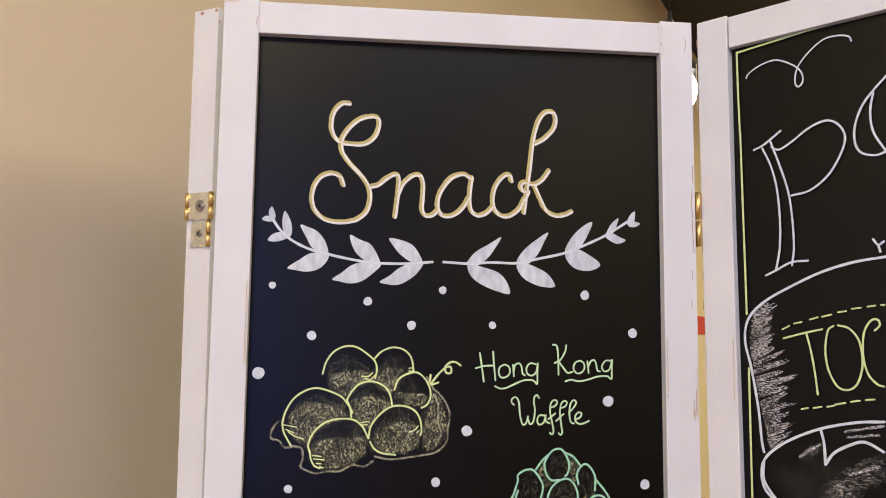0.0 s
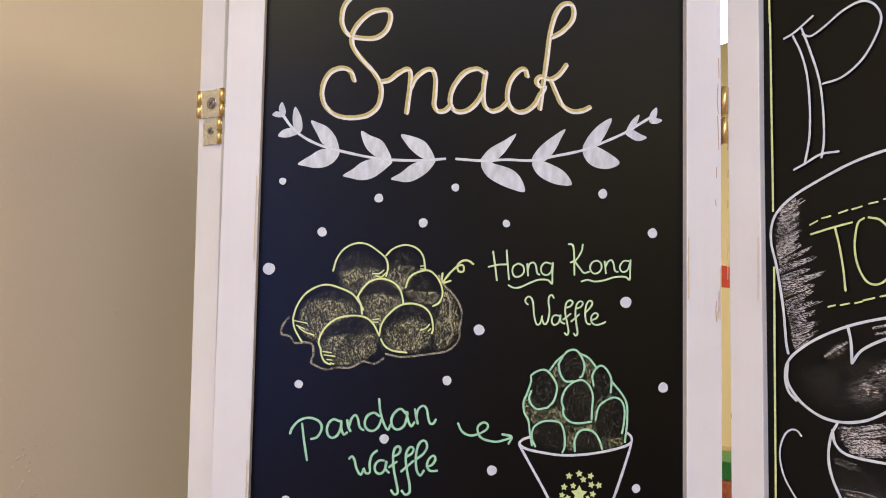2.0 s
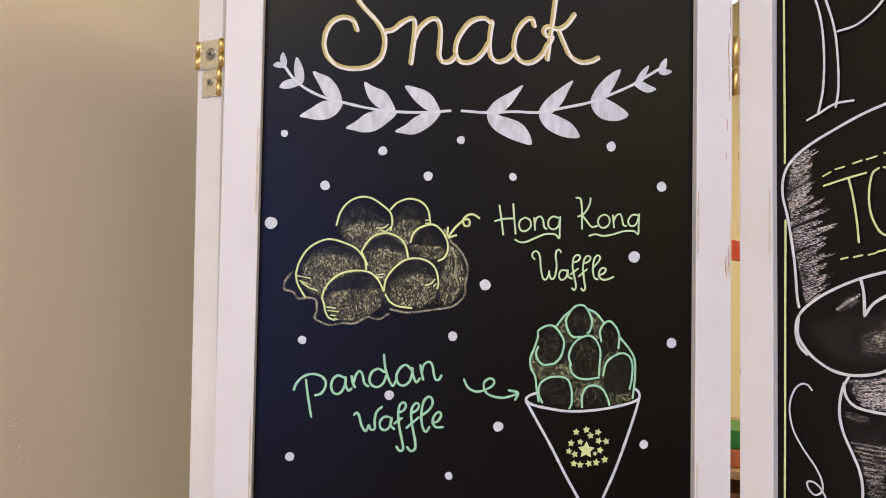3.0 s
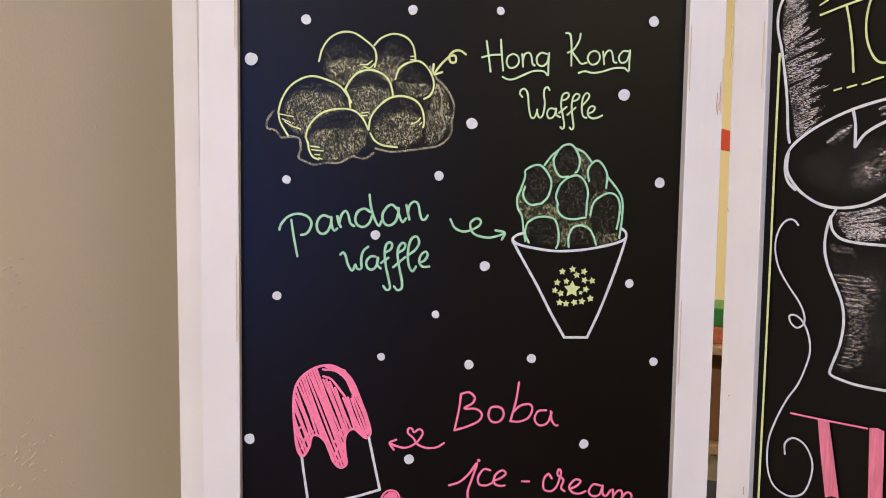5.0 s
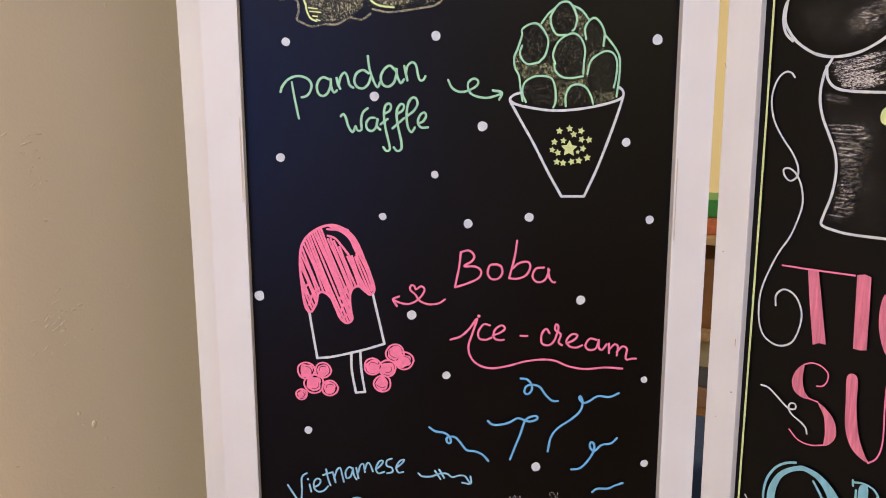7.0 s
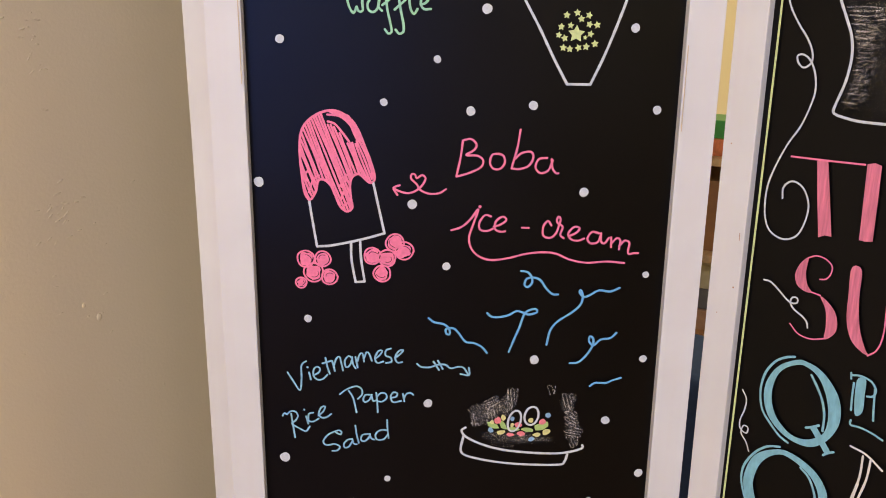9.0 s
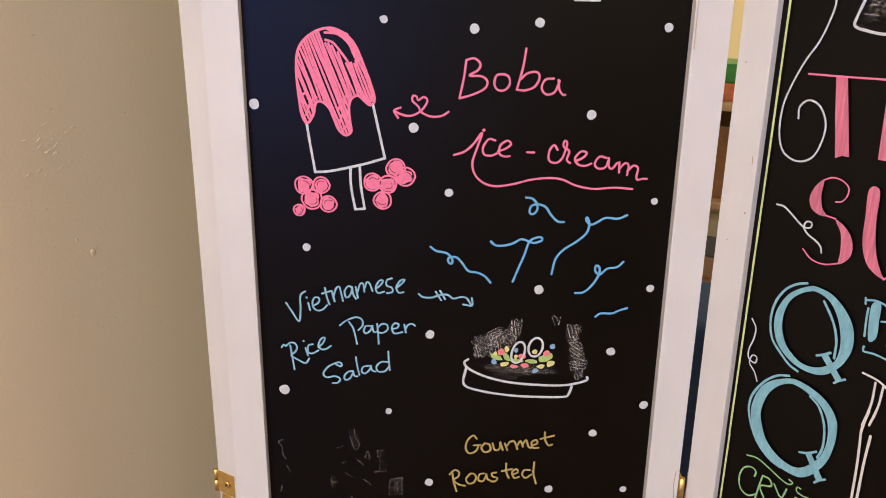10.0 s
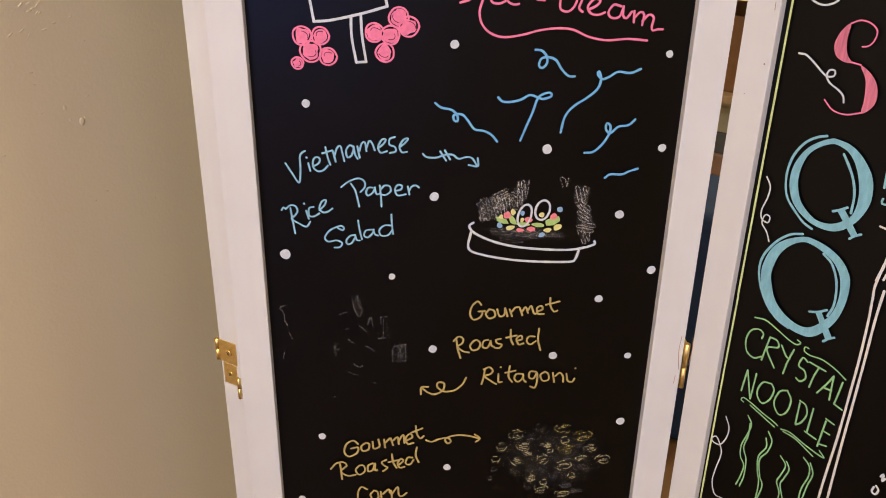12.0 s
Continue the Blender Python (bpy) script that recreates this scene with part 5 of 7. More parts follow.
sketch.hatch(CHALK_SOFT, 1.2, -32, 2.75, (237.8, 932.3), (250.8, 923.5), (254.2, 933.2), (245.7, 937.4))
sketch.hatch(CHALK_SOFT, 1.1, 80, 3.33, (263, 917.9), (275.4, 916.8), (274.9, 932), (263.4, 944.4))
sketch.hatch(CHALK_SOFT, 1.0, 55, 3.62, (254.3, 935.2), (267.6, 933), (270.2, 944.3), (256.8, 947.6))
sketch.hatch(CHALK_SOFT, 1.15, 70, 3.33, (320.4, 923.4), (337.1, 922.6), (331.8, 939.6), (322.8, 936.6))
sketch.hatch(CHALK_SOFT, 1.1, 30, 3.33, (325.8, 942.7), (338.8, 942.6), (340.9, 959.2), (327.6, 959.4))
sketch.hatch(CHALK_SOFT, 1.15, 6, 3.04, (326.9, 962.5), (345.4, 961.7), (342.4, 971.9), (328.8, 974.2))
sketch.hatch(CHALK_SOFT, 1.15, 60, 3.04, (330.8, 974.1), (341.5, 973), (341.9, 982.6), (333.6, 984.8))
sketch.hatch(CHALK_SOFT, 1.0, 65, 3.33, (304.4, 914.4), (315.2, 912.7), (313, 926.5), (309.2, 922.5))
sketch.hatch(DUST_FAINT, 0.9, 8, 2.47, (246.5, 979.2), (272.2, 982.2), (271.4, 985.4), (247.6, 982.4))
sketch.hatch(DUST_FAINT, 0.8, 2, 2.47, (231.5, 973), (285.4, 972.4), (317.2, 977.5), (281.7, 976.3))
sketch = Sketch(sketch.top, "plate", "")
sketch.line(WHITE, 2.6, (219, 962.8), (215, 966.7), (220.5, 974.2), (238.5, 983), (262.5, 989.2), (292.3, 992.1), (319.2, 992.5), (336.2, 989.7), (346.5, 985.8), (346.2, 982.5))
sketch.line(WHITE, 2.6, (217, 973), (215.2, 992.3), (233.2, 999.9), (263.3, 1004.8), (293.3, 1006.5), (322, 1006.2), (327.7, 1002.9), (330.6, 993.7))
sketch.loop(WHITE, 2.3, (278.173, 956.014), (275.16, 962.831), (270.826, 966.428), (266.825, 965.431), (264.687, 960.22), (265.227, 952.786), (268.24, 945.969), (272.574, 942.372), (276.575, 943.369), (278.713, 948.58))
sketch.loop(WHITE, 2.3, (297.114, 949.733), (294.405, 955.703), (289.975, 958.806), (285.517, 957.859), (282.733, 953.222), (282.686, 946.667), (285.395, 940.697), (289.825, 937.594), (294.283, 938.541), (297.067, 943.178))
sketch.chip(SALAD_GREEN, 7.1, 3.0, 25, (248.6, 960.1))
sketch.chip(SALAD_GREEN, 2.8, 6.1, -30, (259.3, 959))
sketch.chip(SALAD_GREEN, 7.7, 2.2, 2, (270.3, 963.9))
sketch.chip(SALAD_GREEN, 6.5, 2.6, 5, (285.9, 964.6))
sketch.chip(SALAD_GREEN, 7.7, 4.8, -25, (301.3, 960.7))
sketch.chip(SALAD_YELLOW, 2.2, 2.6, 0, (247.8, 956))
sketch.chip(SALAD_YELLOW, 2.6, 3.7, -10, (259.8, 950.6))
sketch.chip(SALAD_YELLOW, 2.0, 2.6, 20, (269.4, 959.3))
sketch.chip(SALAD_YELLOW, 4.5, 2.6, -8, (257.4, 968.1))
sketch.chip(SALAD_YELLOW, 3.0, 2.8, 30, (289.1, 953.1))
sketch.chip(SALAD_YELLOW, 4.5, 2.4, -10, (296.1, 970.2))
sketch.chip(SALAD_YELLOW, 4.5, 3.5, -35, (306.3, 967))
sketch.chip(SALAD_RED, 4.1, 4.3, 15, (253.6, 954.2))
sketch.chip(SALAD_RED, 3.9, 3.0, -10, (276.4, 958.8))
sketch.chip(SALAD_RED, 3.9, 2.2, 10, (267.7, 970.5))
sketch.chip(SALAD_RED, 4.3, 3.0, 0, (279, 969.3))
sketch.chip(SALAD_RED, 4.3, 3.3, -25, (301.9, 955))
sketch.chip(SALAD_BLUE, 2.8, 3.0, 0, (246.3, 965.4))
sketch.chip(SALAD_BLUE, 2.2, 2.8, 10, (269.6, 951.6))
sketch.chip(SALAD_BLUE, 3.5, 2.6, -15, (290.5, 975.6))
sketch.chip(SALAD_BLUE, 3.2, 3.0, 10, (307.6, 947.1))

sketch = Sketch(SNACK_PANEL, "lettering", "dull gold letter of the words Gourmet Roasted Ritagoni")
sketch.line(GOLD, 2.15, (230.4, 1057.6), (226.6, 1053.5), (220.7, 1059.1), (218.5, 1068.8), (222.4, 1075.8), (229.7, 1072.9), (231.9, 1065.9), (227, 1066), (234.4, 1065.2))
sketch.line(GOLD, 2.15, (239.2, 1063.1), (235.7, 1068.7), (239.6, 1074.2), (245.7, 1071.4), (244.2, 1064.4), (239.2, 1063.1))
sketch.line(GOLD, 2.15, (247.8, 1063), (250.6, 1071.3), (255.5, 1069.9), (256.3, 1061.5))
sketch.line(GOLD, 2.15, (256.3, 1061.5), (259.2, 1071.2))
sketch.line(GOLD, 2.15, (261.3, 1062.9), (264.2, 1071.2))
sketch.line(GOLD, 2.15, (263.9, 1065.6), (267.3, 1060.7), (271, 1060))
sketch.line(GOLD, 2.15, (272.3, 1061.4), (275.2, 1069.7))
sketch.line(GOLD, 2.15, (274.9, 1065.5), (278.3, 1059.9), (281.2, 1066.9))
sketch.line(GOLD, 2.15, (281, 1064.1), (284.4, 1058.5), (287.3, 1066.8), (289.9, 1068.2))
sketch.line(GOLD, 2.15, (290.9, 1065.4), (296.9, 1062.5), (295.4, 1058.4), (290.7, 1061.2), (292.3, 1068.1), (298.5, 1068.1))
sketch.line(GOLD, 2.15, (304.5, 1048.7), (305.2, 1058.3), (309.4, 1065.2), (313, 1063.8))
sketch.line(GOLD, 2.15, (300.2, 1057), (314.6, 1052.7))
sketch.line(GOLD, 2.15, (204.5, 1101.4), (206, 1112.2), (209.4, 1124.5))
sketch.line(GOLD, 2.15, (201.4, 1102.9), (206.9, 1097.1), (211.9, 1099.9), (210.8, 1105.7), (205.9, 1110), (212.3, 1115.8), (218.7, 1117.2))
sketch.line(GOLD, 2.15, (223.2, 1102.7), (219.7, 1108.5), (222.3, 1114.2), (228.6, 1112.7), (230.8, 1105.5), (226.9, 1101.2), (223.2, 1102.7))
sketch.line(GOLD, 2.15, (239.4, 1101.1), (234.5, 1102.6), (233.5, 1109.8), (238.5, 1111.2), (242, 1104), (241.9, 1101.1), (243.4, 1108.3), (246, 1109.7))
sketch.line(GOLD, 2.15, (253.1, 1099.6), (248.1, 1101), (249.6, 1105.3), (254.6, 1106.7), (252.3, 1111.1), (247.3, 1111.1))
sketch.line(GOLD, 2.15, (263.7, 1088.1), (264.3, 1099.5), (267.2, 1106.6))
sketch.line(GOLD, 2.15, (259.2, 1098.1), (270.3, 1095.1))
sketch.line(GOLD, 2.15, (270.7, 1102.3), (276.8, 1099.4), (275.3, 1095.1), (270.5, 1099.4), (273.4, 1106.6), (278.3, 1105.1))
sketch.line(GOLD, 2.15, (290.3, 1096.4), (284.1, 1096.4), (281.9, 1102.2), (285.9, 1106.5), (291.9, 1102.1))
sketch.line(GOLD, 2.15, (294.7, 1086.4), (294.3, 1100.6), (297.7, 1113.6))
sketch.line(GOLD, 2.15, (237, 1139.1), (236.1, 1148.7), (233.9, 1158.5))
sketch.line(GOLD, 2.15, (235.8, 1139.1), (242, 1136.1), (246, 1140.5), (243.6, 1145), (237.3, 1148), (243.9, 1153.9), (250.5, 1158.4))
sketch.line(GOLD, 2.15, (252.5, 1144.9), (253, 1155.4), (256.8, 1155.3))
sketch.line(GOLD, 2.15, (264.7, 1134.4), (264.1, 1148.5), (268.3, 1155.2))
sketch.line(GOLD, 2.15, (260.1, 1143.3), (271.4, 1140.3))
sketch.line(GOLD, 2.15, (279.2, 1144.7), (272.9, 1144.7), (270.6, 1150.7), (274.7, 1155.2), (279.6, 1150.6), (280.5, 1144.7), (280.9, 1152.1), (283.7, 1155.1))
sketch.line(GOLD, 2.15, (294.3, 1141.6), (288, 1141.6), (287.1, 1149.1), (292.3, 1150.5), (295.7, 1143), (296.4, 1153.5), (294.3, 1162.6), (289.1, 1161.1))
sketch.line(GOLD, 2.15, (304.5, 1141.5), (299.7, 1146), (302.8, 1153.5), (309.1, 1151.9), (308.5, 1144.4), (304.5, 1141.5))
sketch.line(GOLD, 2.15, (313.5, 1142.9), (315.7, 1154.9))
sketch.line(GOLD, 2.15, (316.4, 1147.4), (321.2, 1142.8), (325.3, 1147.3), (325.9, 1154.8))
sketch.line(GOLD, 2.15, (329, 1144.3), (330.9, 1153.3), (336.2, 1154.7), (338.4, 1150.2))
sketch.blob(GOLD, 1.2, (254.7, 1136))
sketch.blob(GOLD, 1.2, (338.6, 1136.8))

sketch = Sketch(SNACK_PANEL, "arrow", "dull gold curled arrow")
sketch.line(GOLD, 2.3, (216.4, 1151.1), (212.2, 1160.2), (203.4, 1167.8), (191.9, 1169.5), (184.1, 1163.4), (185.3, 1157.4), (191.7, 1158.9), (190.5, 1167.9), (181.6, 1173.3), (173.9, 1171.1), (167.4, 1165.8))
sketch.line(GOLD, 2.3, (173.8, 1163.5), (166.2, 1164.3), (165.6, 1173.5))

sketch = Sketch(SNACK_PANEL, "lettering", "dull gold letter of the words Gourmet Roasted Corn")
sketch.line(GOLD, 2.3, (92.5, 1241.9), (87.3, 1237.1), (79.3, 1242), (76.3, 1253.4), (81.4, 1259.9), (90.8, 1254.9), (92.4, 1246.8), (84.4, 1248.4))
sketch.line(GOLD, 2.3, (101.8, 1240.2), (96.4, 1245.1), (97.5, 1251.6), (104.2, 1249.9), (105.7, 1241.8), (101.8, 1240.2))
sketch.line(GOLD, 2.3, (109.7, 1238.6), (110.9, 1248.3), (117.5, 1245), (116.4, 1235.3))
sketch.line(GOLD, 2.3, (123, 1235.3), (124.1, 1246.6))
sketch.line(GOLD, 2.3, (124.2, 1240.1), (129.6, 1233.6))
sketch.line(GOLD, 2.3, (130.9, 1233.6), (133.4, 1243.3))
sketch.line(GOLD, 2.3, (133.5, 1236.8), (138.8, 1231.9), (140.1, 1241.6))
sketch.line(GOLD, 2.3, (140.1, 1236.8), (145.4, 1228.7), (146.7, 1239.9))
sketch.line(GOLD, 2.3, (149.3, 1236.7), (155.9, 1231.8), (153.3, 1227), (148, 1233.5), (150.6, 1241.5), (157.2, 1239.9))
sketch.line(GOLD, 2.3, (159.8, 1215.9), (161.2, 1227), (165.2, 1233.4), (169.1, 1230.1))
sketch.line(GOLD, 2.3, (154.6, 1225.4), (167.7, 1219))
sketch.line(GOLD, 2.3, (70.4, 1269.8), (71.4, 1279.8), (72.2, 1293.2))
sketch.line(GOLD, 2.3, (59.4, 1278.2), (66.4, 1269.9), (74.4, 1268.2), (78.3, 1273.1), (71.3, 1281.5), (79.1, 1288.1), (88.6, 1286.4))
sketch.line(GOLD, 2.3, (93, 1273), (88.8, 1279.7), (92.6, 1286.4), (99.5, 1281.3), (98.3, 1273), (93, 1273))
sketch.line(GOLD, 2.3, (109.1, 1269.6), (103.7, 1273), (103.5, 1281.3), (108.9, 1279.6), (111.8, 1269.6), (111.6, 1279.6), (114.3, 1279.5))
sketch.line(GOLD, 2.3, (125.2, 1264.5), (119.8, 1267.9), (122.4, 1272.8), (126.4, 1276.1), (121, 1281.2))
sketch.line(GOLD, 2.3, (132, 1256.3), (133.2, 1267.8), (137.1, 1276.1))
sketch.line(GOLD, 2.3, (127.8, 1267.8), (139.9, 1264.5))
sketch.line(GOLD, 2.3, (138.5, 1272.7), (145.2, 1266.1), (142.6, 1262.8), (138.5, 1269.4), (141.2, 1276), (146.5, 1274.3))
sketch.line(GOLD, 2.3, (155.9, 1261.1), (150.6, 1261.1), (147.9, 1269.4), (153.2, 1271), (157.3, 1264.3))
sketch.line(GOLD, 2.3, (161.2, 1246.3), (159.9, 1257.8), (163.3, 1267.6))
sketch.line(GOLD, 2.3, (101.6, 1308.3), (94.9, 1304.9), (90.6, 1313.5), (91.6, 1325.6), (101.2, 1323.8))
sketch.line(GOLD, 2.3, (109.7, 1310), (105.5, 1316.9), (109.4, 1323.8), (114.9, 1320.3), (113.7, 1311.7), (109.7, 1310))
sketch.line(GOLD, 2.3, (117.8, 1311.7), (119, 1323.7))
sketch.line(GOLD, 2.3, (120.5, 1315.1), (127.4, 1308.2), (128.7, 1313.3))
sketch.line(GOLD, 2.3, (130.1, 1309.9), (131.3, 1320.2))
sketch.line(GOLD, 2.3, (131.4, 1315), (138.3, 1304.7), (139.6, 1316.7), (143.6, 1318.4), (149.1, 1313.2))

sketch = Sketch(SNACK_PANEL, "arrow", "dull gold wavy arrow")
sketch.line(GOLD, 2.3, (171.8, 1236.9), (178.4, 1239.3), (187.6, 1235.2), (196.8, 1233.6), (200.9, 1238.4), (197, 1241.6), (194.2, 1235.2), (204.7, 1230.3), (219.2, 1230.2), (233.8, 1234.1))
sketch.line(GOLD, 2.3, (228.4, 1228.5), (234.5, 1234.1), (230, 1239))

sketch = Sketch(SNACK_PANEL, "corn_drawing", "faint rubbed chalk drawing of corn kernels")
sketch.dust(DUST_FAINT_PATCH, (262, 1226), (318, 1212), (372, 1226), (386, 1262), (362, 1302), (312, 1312), (268, 1290), (252, 1256))
sketch.kernel(DUST_KERNEL, 8.0, 6.6, (276.4, 1228.5))
sketch.kernel(DUST_FAINT, 4.5, 6.1, (303.7, 1219.1))
sketch.kernel(DUST_GOLD, 8.9, 6.9, (331.2, 1219.7))
sketch.kernel(DUST_GOLD, 10.0, 6.9, (355.1, 1229.4))
sketch.kernel(DUST_KERNEL, 4.5, 5.0, (334.2, 1236.2))
sketch.kernel(DUST_FAINT, 4.0, 4.4, (293.6, 1233.2))
sketch.kernel(DUST_KERNEL, 5.4, 6.9, (260.5, 1246.9))
sketch.kernel(DUST_KERNEL, 8.0, 6.1, (286.1, 1246))
sketch.kernel(DUST_KERNEL, 5.6, 2.8, (313, 1243.1))
sketch.kernel(DUST_KERNEL, 3.3, 2.8, (318, 1251.8))
sketch.kernel(DUST_GOLD, 8.5, 6.1, (336.1, 1249.2))
sketch.kernel(DUST_KERNEL, 7.1, 5.0, (364.4, 1246.9))
sketch.kernel(DUST_FAINT, 3.1, 3.3, (351.8, 1242.9))
sketch.kernel(DUST_KERNEL, 4.9, 5.0, (254.1, 1264.4))
sketch.kernel(DUST_KERNEL, 5.4, 2.2, (291.5, 1255.5))
sketch.kernel(DUST_KERNEL, 8.0, 5.5, (280.6, 1267.1))
sketch.kernel(DUST_KERNEL, 7.1, 7.7, (309.8, 1263.1))
sketch.kernel(DUST_FAINT, 2.7, 3.3, (326.5, 1262.1))
sketch.kernel(DUST_FAINT, 4.5, 2.2, (338.8, 1261.3))
sketch.kernel(DUST_KERNEL, 6.7, 4.1, (356.3, 1262))
sketch.kernel(DUST_KERNEL, 8.5, 6.1, (381.4, 1262.7))
sketch.kernel(DUST_KERNEL, 8.5, 6.9, (335.1, 1272.3))
sketch.kernel(DUST_FAINT, 4.0, 3.9, (310.8, 1277.4))
sketch.kernel(DUST_FAINT, 4.5, 5.5, (295, 1277.5))
sketch.kernel(DUST_FAINT, 3.6, 4.4, (326.7, 1280.2))
sketch.kernel(DUST_FAINT, 8.9, 5.0, (357.4, 1275.8))
sketch.kernel(DUST_FAINT, 2.7, 3.3, (252.4, 1279.1))
sketch.kernel(DUST_FAINT, 4.0, 3.9, (276.1, 1281))
sketch.kernel(DUST_FAINT, 2.2, 2.8, (248.4, 1292.3))
sketch.kernel(DUST_KERNEL, 5.8, 4.4, (297, 1291.5))
sketch.kernel(DUST_FAINT, 5.4, 4.4, (325, 1288))
sketch.kernel(DUST_KERNEL, 4.5, 4.1, (345.7, 1287.1))
sketch.kernel(DUST_KERNEL, 4.0, 4.4, (313.1, 1297.1))
sketch.kernel(DUST_FAINT, 3.6, 6.6, (294.2, 1302.3))
sketch.kernel(DUST_KERNEL, 8.0, 6.6, (310.4, 1307))
sketch.kernel(DUST_FAINT, 5.8, 4.4, (339.5, 1301.2))
sketch.kernel(DUST_KERNEL, 8.0, 5.0, (336, 1314.7))
sketch.kernel(DUST_FAINT, 7.1, 3.3, (352.7, 1309.7))

sketch = Sketch(SNACK_PANEL, "smudge", "faint rubbed-out chalk mark")
sketch.line(DUST_FAINT, 1.5, (20.2, 1059.7), (13.9, 1063.2), (17.5, 1070), (17.6, 1078.2), (20.7, 1084.4))
sketch.line(DUST_FAINT, 1.3, (21.5, 1093.8), (25.2, 1100.9))
sketch.line(DUST_FAINT, 1.4, (15, 1118.5), (13.3, 1125.8))
sketch.line(DUST_FAINT, 1.2, (77.1, 1070.7), (84.8, 1067.2))
sketch.line(DUST_FAINT, 1.6, (83.4, 1089.3), (86.1, 1088.1))
sketch.line(DUST_FAINT, 1.5, (98.6, 1084.5), (102.6, 1088), (106, 1091.5))
sketch.line(DUST_FAINT, 1.5, (107.9, 1082.1), (111.1, 1073.9), (113.2, 1084.6))
sketch.line(DUST_FAINT, 1.2, (121.4, 1073.8), (128.1, 1072.6))
sketch.line(DUST_FAINT, 1.2, (121.8, 1073.8), (121.8, 1082))
sketch.line(DUST_FAINT, 1.0, (124.8, 1076.1), (124, 1098.5))
sketch.line(DUST_FAINT, 1.7, (118.8, 1100.2), (127.1, 1099.2))
sketch.line(DUST_FAINT, 1.4, (105.2, 1109.9), (110.3, 1113), (113.8, 1117))
sketch.line(DUST_FAINT, 1.5, (86.1, 1101.9), (91.8, 1105.9))
sketch.line(DUST_FAINT, 1.2, (68.9, 1109.7), (72.8, 1114.9), (76, 1113.2))
sketch.line(DUST_FAINT, 1.5, (91, 1132.5), (96.1, 1136.7), (100.4, 1135.6))
sketch.line(DUST_FAINT, 1.5, (84.4, 1143.1), (89.5, 1146.1), (94.8, 1147.3))
sketch.line(DUST_FAINT, 1.5, (111.5, 1157.1), (115.7, 1157.9))
sketch.line(DUST_FAINT, 1.4, (65.1, 1177.6), (69.4, 1176.3))
sketch.line(DUST_FAINT, 1.2, (92.3, 1055.6), (94, 1064.8), (98.3, 1073.1), (102.8, 1064.7))
sketch.line(DUST_FAINT, 1.1, (96.9, 1047.6), (98.3, 1057.9), (102.2, 1063.6))
sketch.line(DUST_FAINT, 1.7, (135.3, 1110.4), (148.8, 1107.1))
sketch.line(DUST_FAINT, 1.2, (148.4, 1107.9), (148.8, 1128.4))
sketch.line(DUST_FAINT, 1.6, (134.1, 1129.8), (148.3, 1128))
sketch.line(DUST_FAINT, 1.2, (134.7, 1112.8), (134.1, 1129))
sketch.line(DUST_FAINT, 1.2, (138.4, 1110.3), (142.6, 1113.9), (143.5, 1126))
sketch.line(DUST_FAINT, 1.2, (145.7, 1110.3), (140.4, 1118.8), (140.4, 1127.3))
sketch.line(DUST_FAINT, 1.0, (136.2, 1121.2), (145.7, 1119.2))
sketch.dust(DUST_FAINT_PATCH, (133.2, 1109.2), (149.9, 1106.2), (149.8, 1129.7), (133, 1131))
sketch.dust(DUST_FAINT_PATCH, (90.5, 1046.6), (100.6, 1046), (104.2, 1064.7), (97.8, 1074), (91.6, 1064.8))
sketch.dust(DUST_FAINT_PATCH, (126.5, 1073.8), (131.6, 1073.8), (132.3, 1099.6), (126.1, 1102.1))
sketch.dust(DUST_FAINT_PATCH, (69, 1104.9), (75.2, 1107.2), (73.5, 1122.9), (67.4, 1119.3))

DOTS = [
    (22.8, 253), (116.5, 267.6), (191.2, 255), (337.8, 257.5), (62.3, 301.9), (160.3, 290.6), (242.1, 289.5), (387.7, 295.6), (12.2, 338.7), (361.3, 364.5), (217.1, 393.9), (186.8, 443.5), (43.9, 448.9), (398.7, 447.2), (127.1, 500), (231.5, 528.7), (34.8, 558.3), (372.1, 544.6), (185, 575.4), (133.4, 616.7), (217.9, 624.3), (278.3, 618.1), (398.8, 621.3), (8.7, 696.1), (332.1, 703.1), (161.3, 717.3), (196.2, 781.4), (400.3, 788), (53.4, 839.5), (290.1, 882.8), (178.4, 934.2), (369.2, 951.7), (23.3, 999.9), (134.5, 1024.7), (409.3, 1014.7), (356.7, 1049.4), (404.4, 880.3), (178.4, 1113.2), (312, 1120.8), (395.4, 1120.1), (396.2, 1208.3), (51.4, 1231.3), (196.9, 1275.3), (23.5, 1322.9)
]

sketch = Sketch(DRINK_PANEL, "border_line", "thin pale green border line")
sketch.line(LIME, 2.6, (149.3, -4.4), (79.2, 0.1), (8.1, 5.4))
sketch.line(LIME, 2.6, (6.6, 5), (7, 50), (7.7, 91))
sketch.line(LIME, 2.6, (8.1, 91), (8.9, 185), (9.5, 243), (9.7, 275))
sketch.line(LIME, 2.6, (10.4, 329), (10.3, 420), (10.4, 530), (10.1, 640), (9.6, 745), (9, 860), (8.5, 950), (8, 1026))
sketch.line(LIME, 2.6, (8.4, 1027), (7.5, 1124), (7.1, 1206), (6.8, 1294), (6.8, 1400))

sketch = Sketch(DRINK_PANEL, "flourish", "white painted flourish")
sketch.line(WHITE, 2.0, (15.6, 34.2), (18.1, 29.9), (30.7, 23.8), (46.3, 22.1), (61.7, 30.3), (70.1, 39.1), (71.8, 49.2), (67.3, 54), (64.3, 48.2), (67, 35), (77.3, 22.5), (92.1, 12.5), (105.1, 11.8), (115.1, 15), (117.4, 20))

